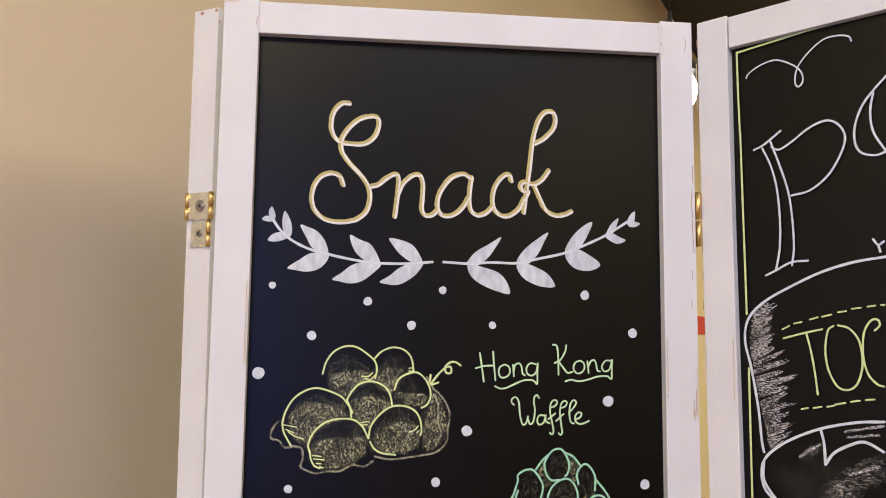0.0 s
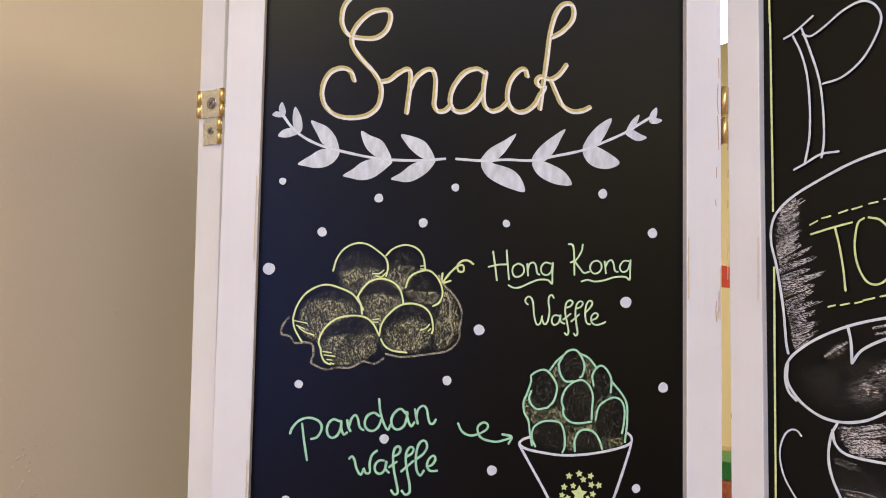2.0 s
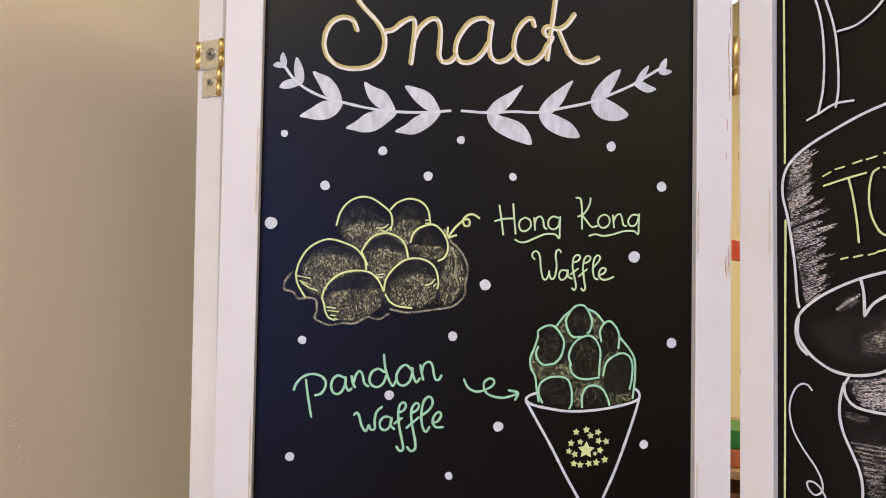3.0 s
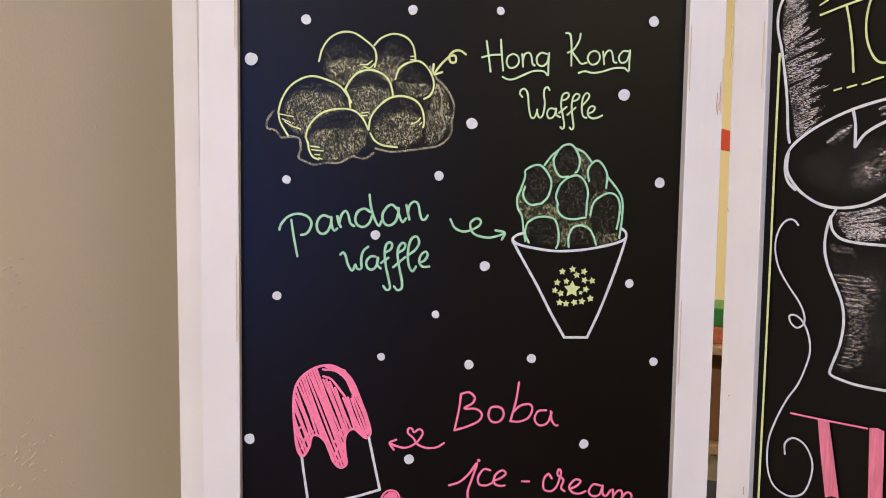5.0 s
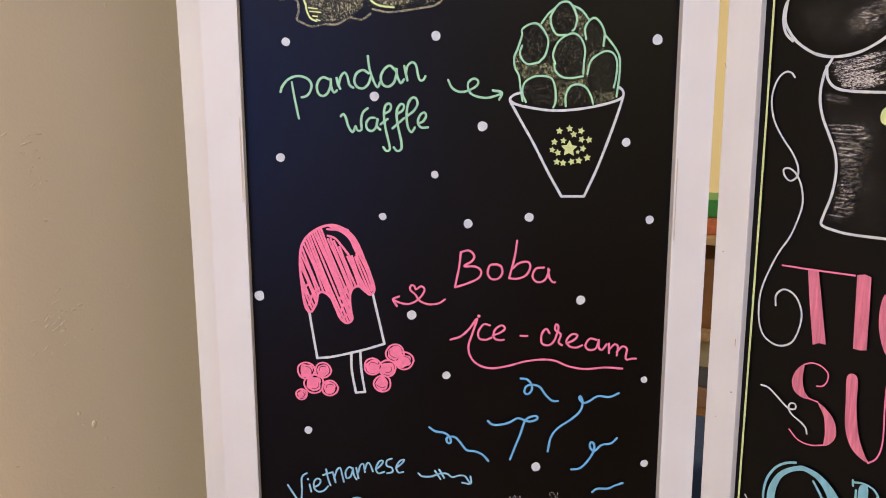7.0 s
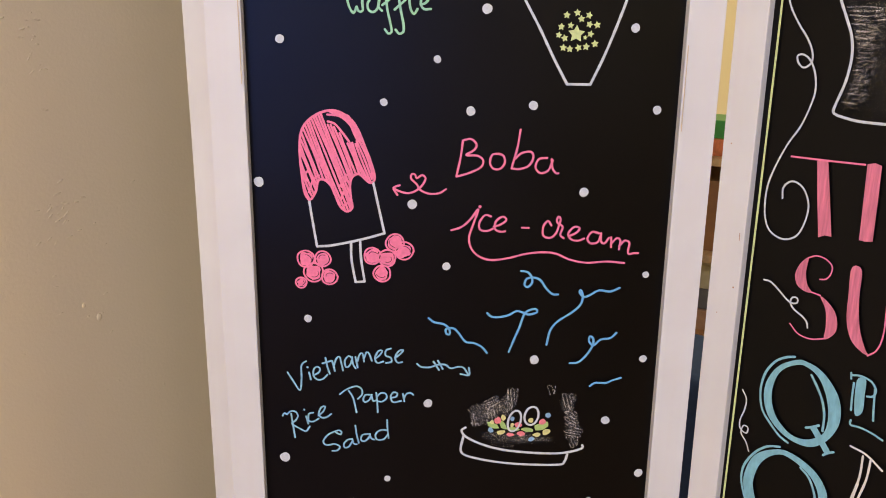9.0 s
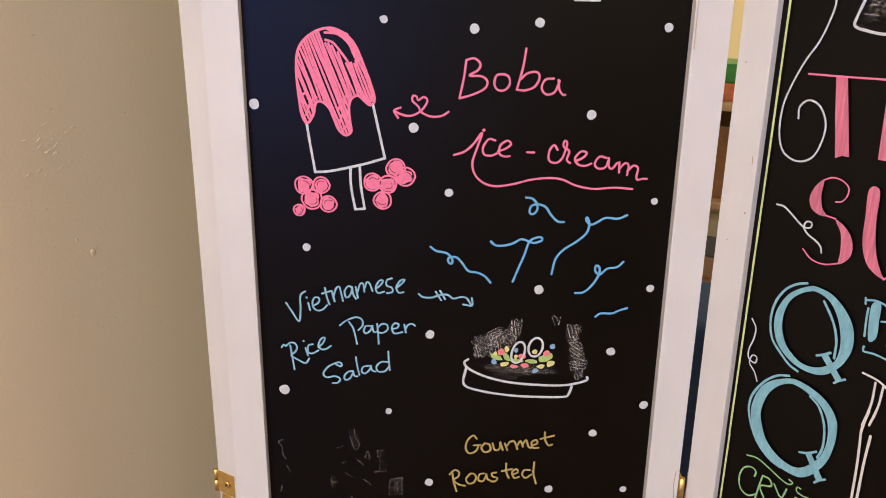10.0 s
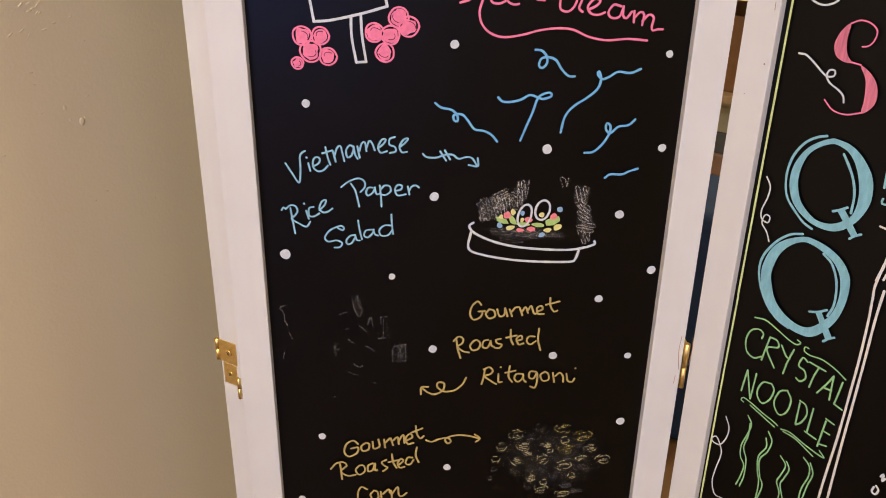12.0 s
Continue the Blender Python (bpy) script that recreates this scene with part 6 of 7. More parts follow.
sketch = Sketch(DRINK_PANEL, "lettering", "white outlined capital letter of a headline")
sketch.line(WHITE, 2.6, (21.7, 110.4), (31.7, 106.7), (49.1, 95.2))
sketch.line(WHITE, 2.6, (30.4, 110), (38.3, 129), (43.6, 152.5), (45.7, 183.7), (44.6, 211.6), (40.5, 232.5))
sketch.line(WHITE, 2.6, (38.6, 104.4), (46.7, 128.5), (54.5, 156.6), (57.7, 184.8), (58.2, 212.5), (55.9, 228.9))
sketch.line(WHITE, 2.6, (30.3, 237.6), (40.5, 233.1), (55, 226.1), (71, 225.3))
sketch.line(WHITE, 2.6, (39.5, 110.3), (47.3, 113.7), (59.7, 107.7), (76.3, 97), (92.3, 92.5), (103.3, 98.3), (108.8, 111.2), (104, 127.3), (92, 145.7), (74.9, 157.9), (57.6, 160.9))
sketch.line(WHITE, 2.6, (146.2, 60.4), (134.7, 71.8), (124.4, 84.8), (117.7, 102.5), (117.4, 118.6), (122.8, 128.5), (134.2, 132.3), (142.8, 130.4))
sketch.line(WHITE, 2.6, (134.6, 73.4), (131.4, 91.5), (133.4, 110.5), (142.9, 129.4))
sketch.line(WHITE, 2.6, (129.1, 209), (133.1, 214.5), (137.9, 211.7))
sketch.line(WHITE, 2.6, (133.1, 214.5), (134.7, 220.7))

sketch = Sketch(DRINK_PANEL, "cup_drawing", "white outlined drawing of a cup with chalk shading")
sketch.line(WHITE, 3.2, (138.2, 225.5), (110.4, 229.1), (82.5, 236.7), (53, 249.6), (29.3, 262.2), (14.1, 275.3), (7.8, 288.8), (7.2, 305.6), (12.2, 327.8), (18.2, 366), (20.9, 398.4), (22.8, 409))
sketch.line(WHITE, 3.2, (131.1, 371.8), (108.5, 374.1), (78.8, 381.6), (52.6, 392.8), (33.3, 405.2), (22.5, 417.1), (19.7, 430.8), (22.6, 443.8), (29.9, 451.8))
sketch.line(WHITE, 3.2, (76.7, 382.8), (79.2, 395.5), (79.9, 414.3))
sketch.line(WHITE, 3.2, (79.9, 414.3), (87.8, 403.3), (101.8, 394.8), (114.9, 391), (129.8, 397.9))
sketch.line(WHITE, 3.2, (22.3, 417.9), (21.6, 433.2), (26.4, 443.6), (36.5, 454.8), (52.9, 464.3), (70.4, 467), (89.2, 463.8), (104.8, 455.9), (114.6, 448.3))
sketch.line(WHITE, 3.0, (66.7, 468.4), (60.9, 480.8), (58.6, 500.3), (62, 517.5), (69.5, 534.6), (75.7, 549.2), (78.2, 566.4), (76, 586.6), (70.5, 604.9), (68.7, 613.3), (73.5, 616.4))
sketch.line(WHITE, 3.0, (73.5, 616.4), (92.7, 619.6), (124.8, 620))
sketch.line(WHITE, 3.0, (62.4, 475), (64.3, 485.7), (71.8, 493.5), (86.5, 496.5), (113.3, 497.6))
sketch = Sketch(sketch.top, "shading", "")
sketch.line(CHALK_HATCH, 3.6, (16.5, 273.1), (36, 264.5))
sketch.line(CHALK_HATCH, 3.6, (14.4, 283.2), (33.5, 271.1))
sketch.line(CHALK_HATCH, 3.6, (12.8, 294.4), (29.7, 283.2))
sketch.line(CHALK_HATCH, 3.6, (12.4, 305.6), (40.3, 294.2))
sketch.line(CHALK_HATCH, 3.6, (12.6, 315.6), (32.2, 304.2))
sketch.line(CHALK_HATCH, 3.6, (15.6, 329.9), (45.8, 321.3))
sketch.line(CHALK_HATCH, 3.6, (16.7, 344.2), (51.7, 336.1))
sketch.line(CHALK_HATCH, 3.6, (18.2, 351.8), (36.3, 343.3))
sketch.line(CHALK_HATCH, 3.6, (21, 365.9), (40.1, 357.1))
sketch.line(CHALK_HATCH, 3.6, (22.9, 374.4), (44.1, 365.4))
sketch.line(CHALK_HATCH, 3.6, (24.8, 384), (42.6, 376.2))
sketch.line(CHALK_HATCH, 3.6, (26.1, 393.1), (45.5, 384.4))
sketch.line(CHALK_HATCH, 3.6, (15.7, 277.6), (41.5, 264.6))
sketch.line(CHALK_HATCH, 3.6, (13.6, 288.8), (36.6, 276.7))
sketch.line(CHALK_HATCH, 3.6, (12.1, 300), (38.5, 285.5))
sketch.line(CHALK_HATCH, 3.6, (11.7, 310), (35.7, 299.7))
sketch.line(CHALK_HATCH, 3.6, (13.6, 320), (37.7, 306.3))
sketch.line(CHALK_HATCH, 3.6, (14.6, 325.5), (51.7, 309.3))
sketch.line(CHALK_HATCH, 3.6, (14.3, 333.3), (54.5, 317.8))
sketch.line(CHALK_HATCH, 3.6, (16.3, 339.8), (45.5, 329.9))
sketch.line(CHALK_HATCH, 3.6, (17.1, 349.7), (62.4, 331.4))
sketch.line(CHALK_HATCH, 3.6, (18.6, 355.1), (48.1, 344.9))
sketch.line(CHALK_HATCH, 3.6, (20, 363.2), (47.9, 350.2))
sketch.line(CHALK_HATCH, 3.6, (22, 370.1), (52.8, 359.5))
sketch.line(CHALK_HATCH, 3.6, (23.9, 379.2), (51.4, 369.1))
sketch.line(CHALK_HATCH, 3.6, (25.8, 388.3), (54.2, 378.4))
sketch.line(CHALK_HATCH, 3.6, (26.5, 397.9), (48.5, 389.5))
sketch.line(CHALK_HATCH, 3.6, (28.5, 403), (41.9, 394.3))
sketch.line(CHALK_HATCH, 3.0, (98.5, 383), (130.9, 375.3))
sketch.line(CHALK_HATCH, 3.0, (100.2, 387.9), (126.9, 383.5))
sketch.line(CHALK_HATCH, 3.0, (57.1, 409.6), (76.1, 396.3))
sketch.line(CHALK_HATCH, 3.0, (101.6, 420.8), (125.5, 411.1))
sketch.line(CHALK_HATCH, 4.2, (70.2, 475.2), (93.4, 469.4), (110.1, 464.5))
sketch.line(CHALK_HATCH, 4.2, (69.7, 480), (94, 475.9), (110.8, 471.8))
sketch.line(CHALK_HATCH, 4.2, (72.1, 484.9), (111.5, 479.2))
sketch.line(CHALK_HATCH, 4.2, (76.4, 490.7), (99.6, 487.3), (111.9, 482.9))
sketch.line(CHALK_HATCH, 4.2, (83.9, 493.6), (112.6, 490.2))
sketch.dust(DUST_FAINT_PATCH, (61.2, 495.4), (81.9, 498.4), (116.6, 500.4), (122.4, 561.1), (125.5, 618.5), (92.6, 618.6), (70.2, 613.2), (79.8, 573.8), (74.8, 539.3), (65.2, 519.9))
sketch.dust(DUST_FAINT_PATCH, (25.7, 425.4), (64.6, 409.7), (107.7, 405), (111.9, 450), (87.9, 459.8), (48.7, 455.1))
sketch.dust(CHALK_SMEAR, (66.1, 472.2), (88.6, 467.3), (111.6, 460.9), (115.3, 491.2), (100.2, 493.8), (79.6, 493.6), (69.2, 485.8))
sketch.line(CHALK_HATCH, 2.6, (68, 472.3), (79.5, 470.7))
sketch.line(CHALK_HATCH, 2.6, (73.3, 477.2), (98.3, 473.2), (110.6, 469.1))
sketch.line(CHALK_HATCH, 2.6, (70.9, 482.4), (80.5, 482.2), (98.9, 479.8))
sketch.line(CHALK_HATCH, 2.6, (74.2, 487.3), (94.8, 484.4), (111.7, 481))
sketch.line(CHALK_HATCH, 2.6, (79.5, 492.2), (112.2, 486.5))
sketch.line(CHALK_HATCH, 2.6, (88.9, 471.1), (110.2, 465.4))
sketch.line(CHALK_HATCH, 2.6, (85.8, 488.9), (108.6, 486.5))
sketch.line(CHALK_SOFT, 1.5, (68.7, 525.7), (84.3, 525.4), (98.6, 526.9))
sketch.line(CHALK_SOFT, 1.5, (71.9, 528.6), (90.4, 529.1), (99.7, 527.9))
sketch.line(CHALK_SOFT, 1.5, (71.3, 532.1), (85, 533.1), (98.2, 532.7))
sketch.line(CHALK_SOFT, 1.5, (76.5, 535.8), (90.1, 536.8), (102.2, 535.4))
sketch.line(CHALK_SOFT, 1.5, (74.8, 539.3), (95.2, 540.5))
sketch.line(CHALK_SOFT, 1.5, (79.3, 545.1), (92.8, 545.4))
sketch.line(CHALK_SOFT, 1.5, (78.7, 550), (89.5, 551.4))
sketch.line(CHALK_SOFT, 1.5, (82.2, 555.8), (96.6, 555.9))
sketch.line(CHALK_SOFT, 1.5, (65.5, 499.3), (73.4, 500.3), (82.3, 502.2))
sketch.line(CHALK_SOFT, 1.5, (64.8, 503.2), (77.7, 505.1))
sketch.line(CHALK_SOFT, 1.5, (82.1, 566.6), (92.8, 566.9))
sketch.line(CHALK_SOFT, 1.5, (81.1, 577.7), (91.7, 575.8))
sketch.line(CHALK_SOFT, 1.5, (80.1, 588.8), (89.9, 588.9))
sketch.line(CHALK_SOFT, 1.5, (75.5, 604.4), (87.5, 605.1))
sketch.line(CHALK_SOFT, 1.5, (78.9, 596.9), (92.7, 597.6))
sketch.dust(CHALK_SMEAR, (75.4, 534.4), (94.4, 531.8), (101.9, 562.4), (99.8, 591.9), (89.4, 610.5), (77, 610.3), (81.7, 583.6), (81.4, 558.8))
sketch.dust(CHALK_SMEAR, (67.6, 523.8), (84, 521.5), (100.6, 523.1), (108, 538.1), (104.2, 557.4), (93.5, 575.2), (81.9, 563.7), (76, 541.7))
sketch.dust(CHALK_SMEAR, (62.4, 498.3), (72.3, 499.3), (84.8, 504.2), (84.8, 509), (68, 506.1))
sketch.dust(CHALK_SMEAR, (84.1, 578.4), (94.3, 572.7), (97.9, 597.1), (91.4, 605.2), (84.5, 593.4))
sketch.dust(CHALK_SMEAR, (73.6, 431.4), (89.4, 425.7), (109.1, 420.7), (111, 441), (93.9, 449.9), (77.4, 447.1))
sketch.fill(LIME, (119.6, 507.8), (112.8, 511.6), (111.1, 518.2), (113.4, 523.3), (121.1, 524.5))
sketch.dust(CHALK_SMEAR, (54.6, 408.3), (68, 396.6), (77.2, 395.1), (75.8, 403.5), (62.1, 414.2))
sketch.dust(CHALK_SMEAR, (86.9, 425.1), (107, 407.7), (129.8, 397.9), (134.6, 412), (128.4, 427.2), (96.1, 437.5))
sketch.dust(CHALK_SMEAR, (15.7, 277.6), (35.9, 266.7), (32.4, 299.8), (28.2, 321.8), (15.8, 322.2), (12.1, 300))

sketch = Sketch(DRINK_PANEL, "lettering", "pale green painted capital letter or dash")
sketch.line(LIME, 2.4, (45.6, 299.1), (64.5, 294.1), (81.7, 290.3))
sketch.line(LIME, 2.4, (67.1, 294.1), (70.6, 310), (73.8, 331), (75.6, 350.8))
sketch.line(LIME, 2.4, (91.9, 287.2), (86.7, 291.9), (83.9, 309.7), (86.1, 327.9), (93.5, 342.6), (103.1, 345.2), (111.1, 338.7), (115.7, 321.8), (113.8, 301.5), (105.7, 289.8), (96, 286.7))
sketch.line(LIME, 2.4, (127.1, 291.3), (131.5, 286.7), (129.9, 281.7), (124.2, 282.6), (118, 293.8), (116.6, 314.2), (120.1, 330.2), (127.2, 338.9), (132.6, 340.7))
sketch.line(LIME, 2.0, (44.8, 290.4), (51.5, 287.1))
sketch.line(LIME, 2.0, (55.8, 285), (63.3, 283.4))
sketch.line(LIME, 2.0, (70.8, 281.3), (78.1, 279.2))
sketch.line(LIME, 2.0, (82.2, 278.7), (90.4, 276.7))
sketch.line(LIME, 2.0, (96.5, 274.7), (103.5, 273.7))
sketch.line(LIME, 2.0, (108.4, 271.7), (116.2, 270.8))
sketch.line(LIME, 2.0, (122, 269.9), (128.6, 269))
sketch.line(LIME, 2.0, (133.3, 268.6), (136.1, 268.6))
sketch.line(LIME, 2.0, (60.5, 365.3), (66.3, 363.9))
sketch.line(LIME, 2.0, (71.4, 363.6), (78.6, 362))
sketch.line(LIME, 2.0, (83.7, 361.7), (89.7, 360.3))
sketch.line(LIME, 2.0, (90.8, 359.2), (99.7, 357.1))
sketch.line(LIME, 2.0, (104.6, 355.8), (112.3, 354.3))
sketch.line(LIME, 2.0, (117.1, 353.5), (124.6, 352.5))

sketch = Sketch(DRINK_PANEL, "flourish", "long white painted scroll")
sketch.line(WHITE, 2.2, (34.6, 483.6), (31.1, 479.6), (25.8, 478.9), (19.7, 483.8), (15.2, 495), (14.5, 507.8), (18.5, 523.3), (27.3, 538), (38, 552), (43.7, 563.5), (43.9, 572.3), (37.9, 576.9), (32.2, 573.1), (30.6, 566.9), (35.9, 565.6), (42.7, 570.3), (48.4, 581.3), (50.7, 596.6), (47.2, 612.6), (41, 629.2), (31.3, 645.6), (21.8, 667.9), (16.4, 687.7), (16.4, 710.3), (21.6, 726.1), (31.4, 733), (41.6, 733.5), (51.1, 727.4), (56.5, 714), (58, 699), (53.2, 686.4), (46.2, 680.1), (38.4, 679.3), (32.2, 685.9), (32.5, 695.8))

sketch = Sketch(DRINK_PANEL, "lettering", "bold pink painted capital letter filled by hand")
sketch.line(PINK, 2.2, (36.6, 656.2), (65.5, 656), (102.6, 655.2))
sketch.patch(PINK_FILL, (60.9, 657.2), (70.7, 655.7), (75.5, 682.2), (82.6, 722.8), (76.4, 722.7), (70.8, 725.6), (65.2, 689.5))
sketch.patch(PINK_FILL, (104.5, 654.4), (111, 652.8), (116.4, 654.4), (117.3, 679.5), (118.1, 719.8), (112, 721.2), (106.6, 720.9), (105.5, 686.9))
sketch.fill(PINK_FILL, (129.2, 667.2), (125.8, 680.3), (126.5, 697.9), (130.7, 713.2), (136.1, 721.1), (138.3, 705.4), (135.5, 676))
sketch.fill(PINK_FILL, (64.6, 746.2), (57.6, 753.5), (54.1, 764.5), (57, 773.8), (65, 778.3), (71.5, 777.6), (66.6, 771.2), (64.1, 759.6))
sketch.fill(PINK_FILL, (80.1, 779.5), (87.7, 782.8), (95.7, 791.4), (98.8, 803), (96.5, 812), (88.7, 818.5), (88.7, 806.3), (86.3, 790.4))
sketch.line(PINK, 1.8, (64.6, 746.2), (71.8, 742.8), (80.3, 743.9), (86.9, 749.2), (86.6, 756.9), (82.9, 762.3), (77.7, 763.7))
sketch.line(PINK, 1.8, (71.5, 777.6), (80, 778.5))
sketch.line(PINK, 1.8, (88.7, 818), (76.2, 822.1), (64.1, 820.5), (55.2, 813))
sketch.fill(PINK_FILL, (104, 746.9), (112.8, 746.7), (114.3, 773.9), (118.5, 799.4), (126, 817.3), (130.3, 821.2), (123.4, 820.4), (112.7, 812.1), (106.2, 795.2), (104.6, 771.3))
sketch.line(PINK, 1.8, (128.4, 821.9), (135.4, 814.1), (138.7, 798.1), (137.6, 767), (137.5, 746.3))

sketch = Sketch(DRINK_PANEL, "squiggle", "small white painted curl")
sketch.line(WHITE, 2.2, (24.3, 777.1), (31.3, 777.5), (39.8, 783.2), (48.3, 789.9), (54.1, 792.8), (59.5, 791.2), (59.2, 786.8), (54.8, 786.9), (52.9, 792), (56.7, 797.7), (66, 802.8), (70.7, 807), (72.2, 812.2))

sketch = Sketch(DRINK_PANEL, "lettering", "large light blue painted capital letter Q")
sketch.bowl(BLUE_FILL, (68.1, 845.6), (75.7, 845), (87.6, 847.7), (99.5, 856.2), (109.4, 869), (113.3, 882.6), (112.9, 896.7), (106.6, 912), (96.3, 923.9), (85.4, 928.9), (71.2, 928.6), (57.9, 923.5), (45.4, 912.6), (39, 897.5), (38.8, 880.6), (45.3, 864.2), (54.6, 853.6), (69.9, 850.1), (76.6, 850.1), (84.9, 853.4), (91.9, 860.3), (97.8, 871.4), (101.6, 884.3), (102.7, 897), (100.3, 909.1), (92.2, 917.7), (82.2, 922.6), (70.1, 922.6), (59.7, 916.5), (52, 908.3), (47, 895), (46.5, 880.5), (50.7, 865.8), (59.1, 856))
sketch.line(BLUE, 3, (64.2, 844), (55.5, 847.3), (45.7, 854.9), (37.7, 868.4), (34.5, 884), (35.5, 898.6), (39.6, 910.2), (48.8, 920.1), (58.8, 928.6), (68.1, 932.3))
sketch.line(BLUE, 3, (82.1, 856.5), (89.4, 867), (95.3, 878.2), (98.8, 891.2), (99.3, 906.9))
sketch.line(BLUE, 3, (83.5, 910), (89.2, 907), (95.3, 902.9))
sketch.patch(BLUE_FILL, (87.1, 908.3), (93.1, 904.9), (108.9, 924.2), (104.3, 928.4))
sketch.line(BLUE, 3, (103, 930.5), (106.6, 926.9), (112, 923.5))
sketch.bowl(BLUE_FILL, (61.2, 942.6), (71.5, 941.4), (86.3, 944.6), (99.5, 951.4), (108.2, 960.8), (112.7, 972), (113, 991.5), (108.8, 1011.3), (99.6, 1028.1), (88.9, 1038.4), (78.5, 1040.5), (65, 1038.5), (48, 1030.8), (35.2, 1016.1), (28.3, 997.7), (28.4, 981.3), (34.4, 962.9), (45.6, 950.9), (62.1, 947.7), (71.5, 947.3), (83.4, 951.1), (93.6, 956.9), (100.5, 965), (104.4, 975.4), (105.8, 990.2), (103.5, 1004.7), (97.5, 1016.5), (88, 1027.4), (79.1, 1031.5), (68, 1030.1), (55.8, 1023.8), (46.3, 1013.8), (39.7, 997.7), (38.3, 986.7), (42.1, 969.1), (50.7, 955.7))
sketch.line(BLUE, 3, (60.8, 939.9), (48.8, 944.6), (36.6, 956.4), (27.1, 973.7), (25.1, 989.6), (29.8, 1006.6), (39.9, 1023.7), (53.1, 1034.5), (65.5, 1038.8))
sketch.line(BLUE, 3, (83.7, 952.5), (93, 959.3), (100, 972.9), (102.7, 987.2), (102.7, 1000.5), (99.6, 1011))
sketch.line(BLUE, 3, (82.3, 1013.5), (90.2, 1010.7), (97.9, 1005.4))
sketch.patch(BLUE_FILL, (87.9, 1011.7), (93.2, 1008.9), (107.9, 1030.4), (102.6, 1035.3))
sketch.line(BLUE, 3, (101, 1037.9), (104.8, 1033.7), (110.2, 1029.7))

sketch = Sketch(DRINK_PANEL, "lettering", "light blue painted capital letter")
sketch.line(BLUE, 2.4, (117.1, 842), (117.7, 847.3))
sketch.line(BLUE, 2.4, (117.8, 843.9), (126.1, 842.2), (135.2, 844.4), (140, 851.3), (138, 857.5), (133.3, 859.2))
sketch.line(BLUE, 2.4, (120.7, 850.6), (120.8, 862.7), (121.6, 876.9))
sketch.line(BLUE, 2.4, (139, 850.6), (140.2, 866.4), (141.5, 879.6))
sketch.line(BLUE, 2.4, (122.9, 886.4), (123, 890.9), (132.5, 890.4), (142.6, 891.9), (151.8, 894.7))
sketch.fill(BLUE_FILL, (122.8, 847.7), (130.3, 843.9), (131.3, 858.8), (131.5, 875.3), (125, 878.9))

sketch = Sketch(DRINK_PANEL, "lettering", "cream painted capital letter in double outline")
sketch.line(CREAM, 2.6, (126.1, 911.1), (140.7, 913.9), (155.6, 923))
sketch.line(CREAM, 2.6, (138, 916.2), (137.8, 937.4), (133.7, 960.8))
sketch.line(CREAM, 2.6, (145, 916.5), (143.8, 937.5), (139.5, 958))
sketch.line(CREAM, 3.0, (137.1, 944.8), (134, 965.5), (134.7, 979.5), (135.9, 1005), (136.4, 1043.9), (135.8, 1081.8), (134.9, 1128.1), (132.5, 1177.8), (131.4, 1208.6))
sketch.line(CREAM, 3.0, (142.4, 967.8), (141.2, 996.9), (141.1, 1041.6), (140.7, 1086.9), (140, 1138.6), (139.7, 1203))
sketch.line(WHITE, 2.6, (177.2, 1162.8), (176.4, 1168.7), (179.9, 1169.9), (181.7, 1163.9), (178.8, 1160.4))
sketch.line(WHITE, 2.6, (180.3, 1148.6), (182.5, 1144.6), (182.3, 1152.7), (184.5, 1148.6))

sketch = Sketch(DRINK_PANEL, "squiggle", "small white painted curl")
sketch.line(WHITE, 2.0, (15.6, 895.4), (20.8, 903.8), (20.1, 915.5), (16.6, 928.3), (17.8, 937.4), (24.9, 939.9), (26, 933.6), (21.1, 932.8), (19.2, 941.7), (25.5, 949.3), (29.6, 958.1))
sketch.line(WHITE, 2.0, (19.3, 1169.7), (24.8, 1180.8), (24.3, 1193.9), (18.2, 1207.4), (9.8, 1208.5), (7.6, 1204.4), (12.6, 1199.9), (18.2, 1207.4), (21.6, 1218.5), (18.3, 1240.9), (17.1, 1259.3), (22.6, 1273.6), (32.8, 1273.3))

sketch = Sketch(DRINK_PANEL, "lettering", "light green letter of the words CRYSTAL NOODLE")
sketch.line(GREEN, 2.3, (41.6, 1061.5), (42.4, 1055.8), (36.9, 1053), (28.9, 1057.9), (25.4, 1070.2), (28.3, 1082.4), (36.9, 1086.6), (44.8, 1081.4))
sketch.line(GREEN, 2.3, (50, 1056.4), (47.7, 1070), (45.5, 1085.1))
sketch.line(GREEN, 2.3, (50, 1056.4), (57.5, 1056.9), (60, 1063.6), (48.9, 1070.1), (59.8, 1087.6))
sketch.line(GREEN, 2.3, (62.9, 1059.7), (69.7, 1069.6), (73.5, 1070.4))
sketch.line(GREEN, 2.3, (75.9, 1058.8), (72, 1075), (70, 1089.3))
sketch.line(GREEN, 2.3, (91.4, 1065.7), (86.2, 1063), (83.6, 1073.4), (90, 1076.1), (92.7, 1083.3), (88.1, 1089.5), (83.6, 1087.8))
sketch.line(GREEN, 2.3, (93.5, 1064.7), (109.9, 1066.9))
sketch.line(GREEN, 2.3, (103, 1066.4), (99.8, 1078.4), (97.9, 1091.2))
sketch.line(GREEN, 2.3, (118.1, 1068.6), (112.9, 1080.8), (106.4, 1093.3))
sketch.line(GREEN, 2.3, (118.1, 1068.6), (119.2, 1094.5))
sketch.line(GREEN, 2.3, (112.6, 1084.9), (119.2, 1084.1))
sketch.line(GREEN, 2.3, (127.4, 1070.9), (125.5, 1087.2), (124.2, 1097))
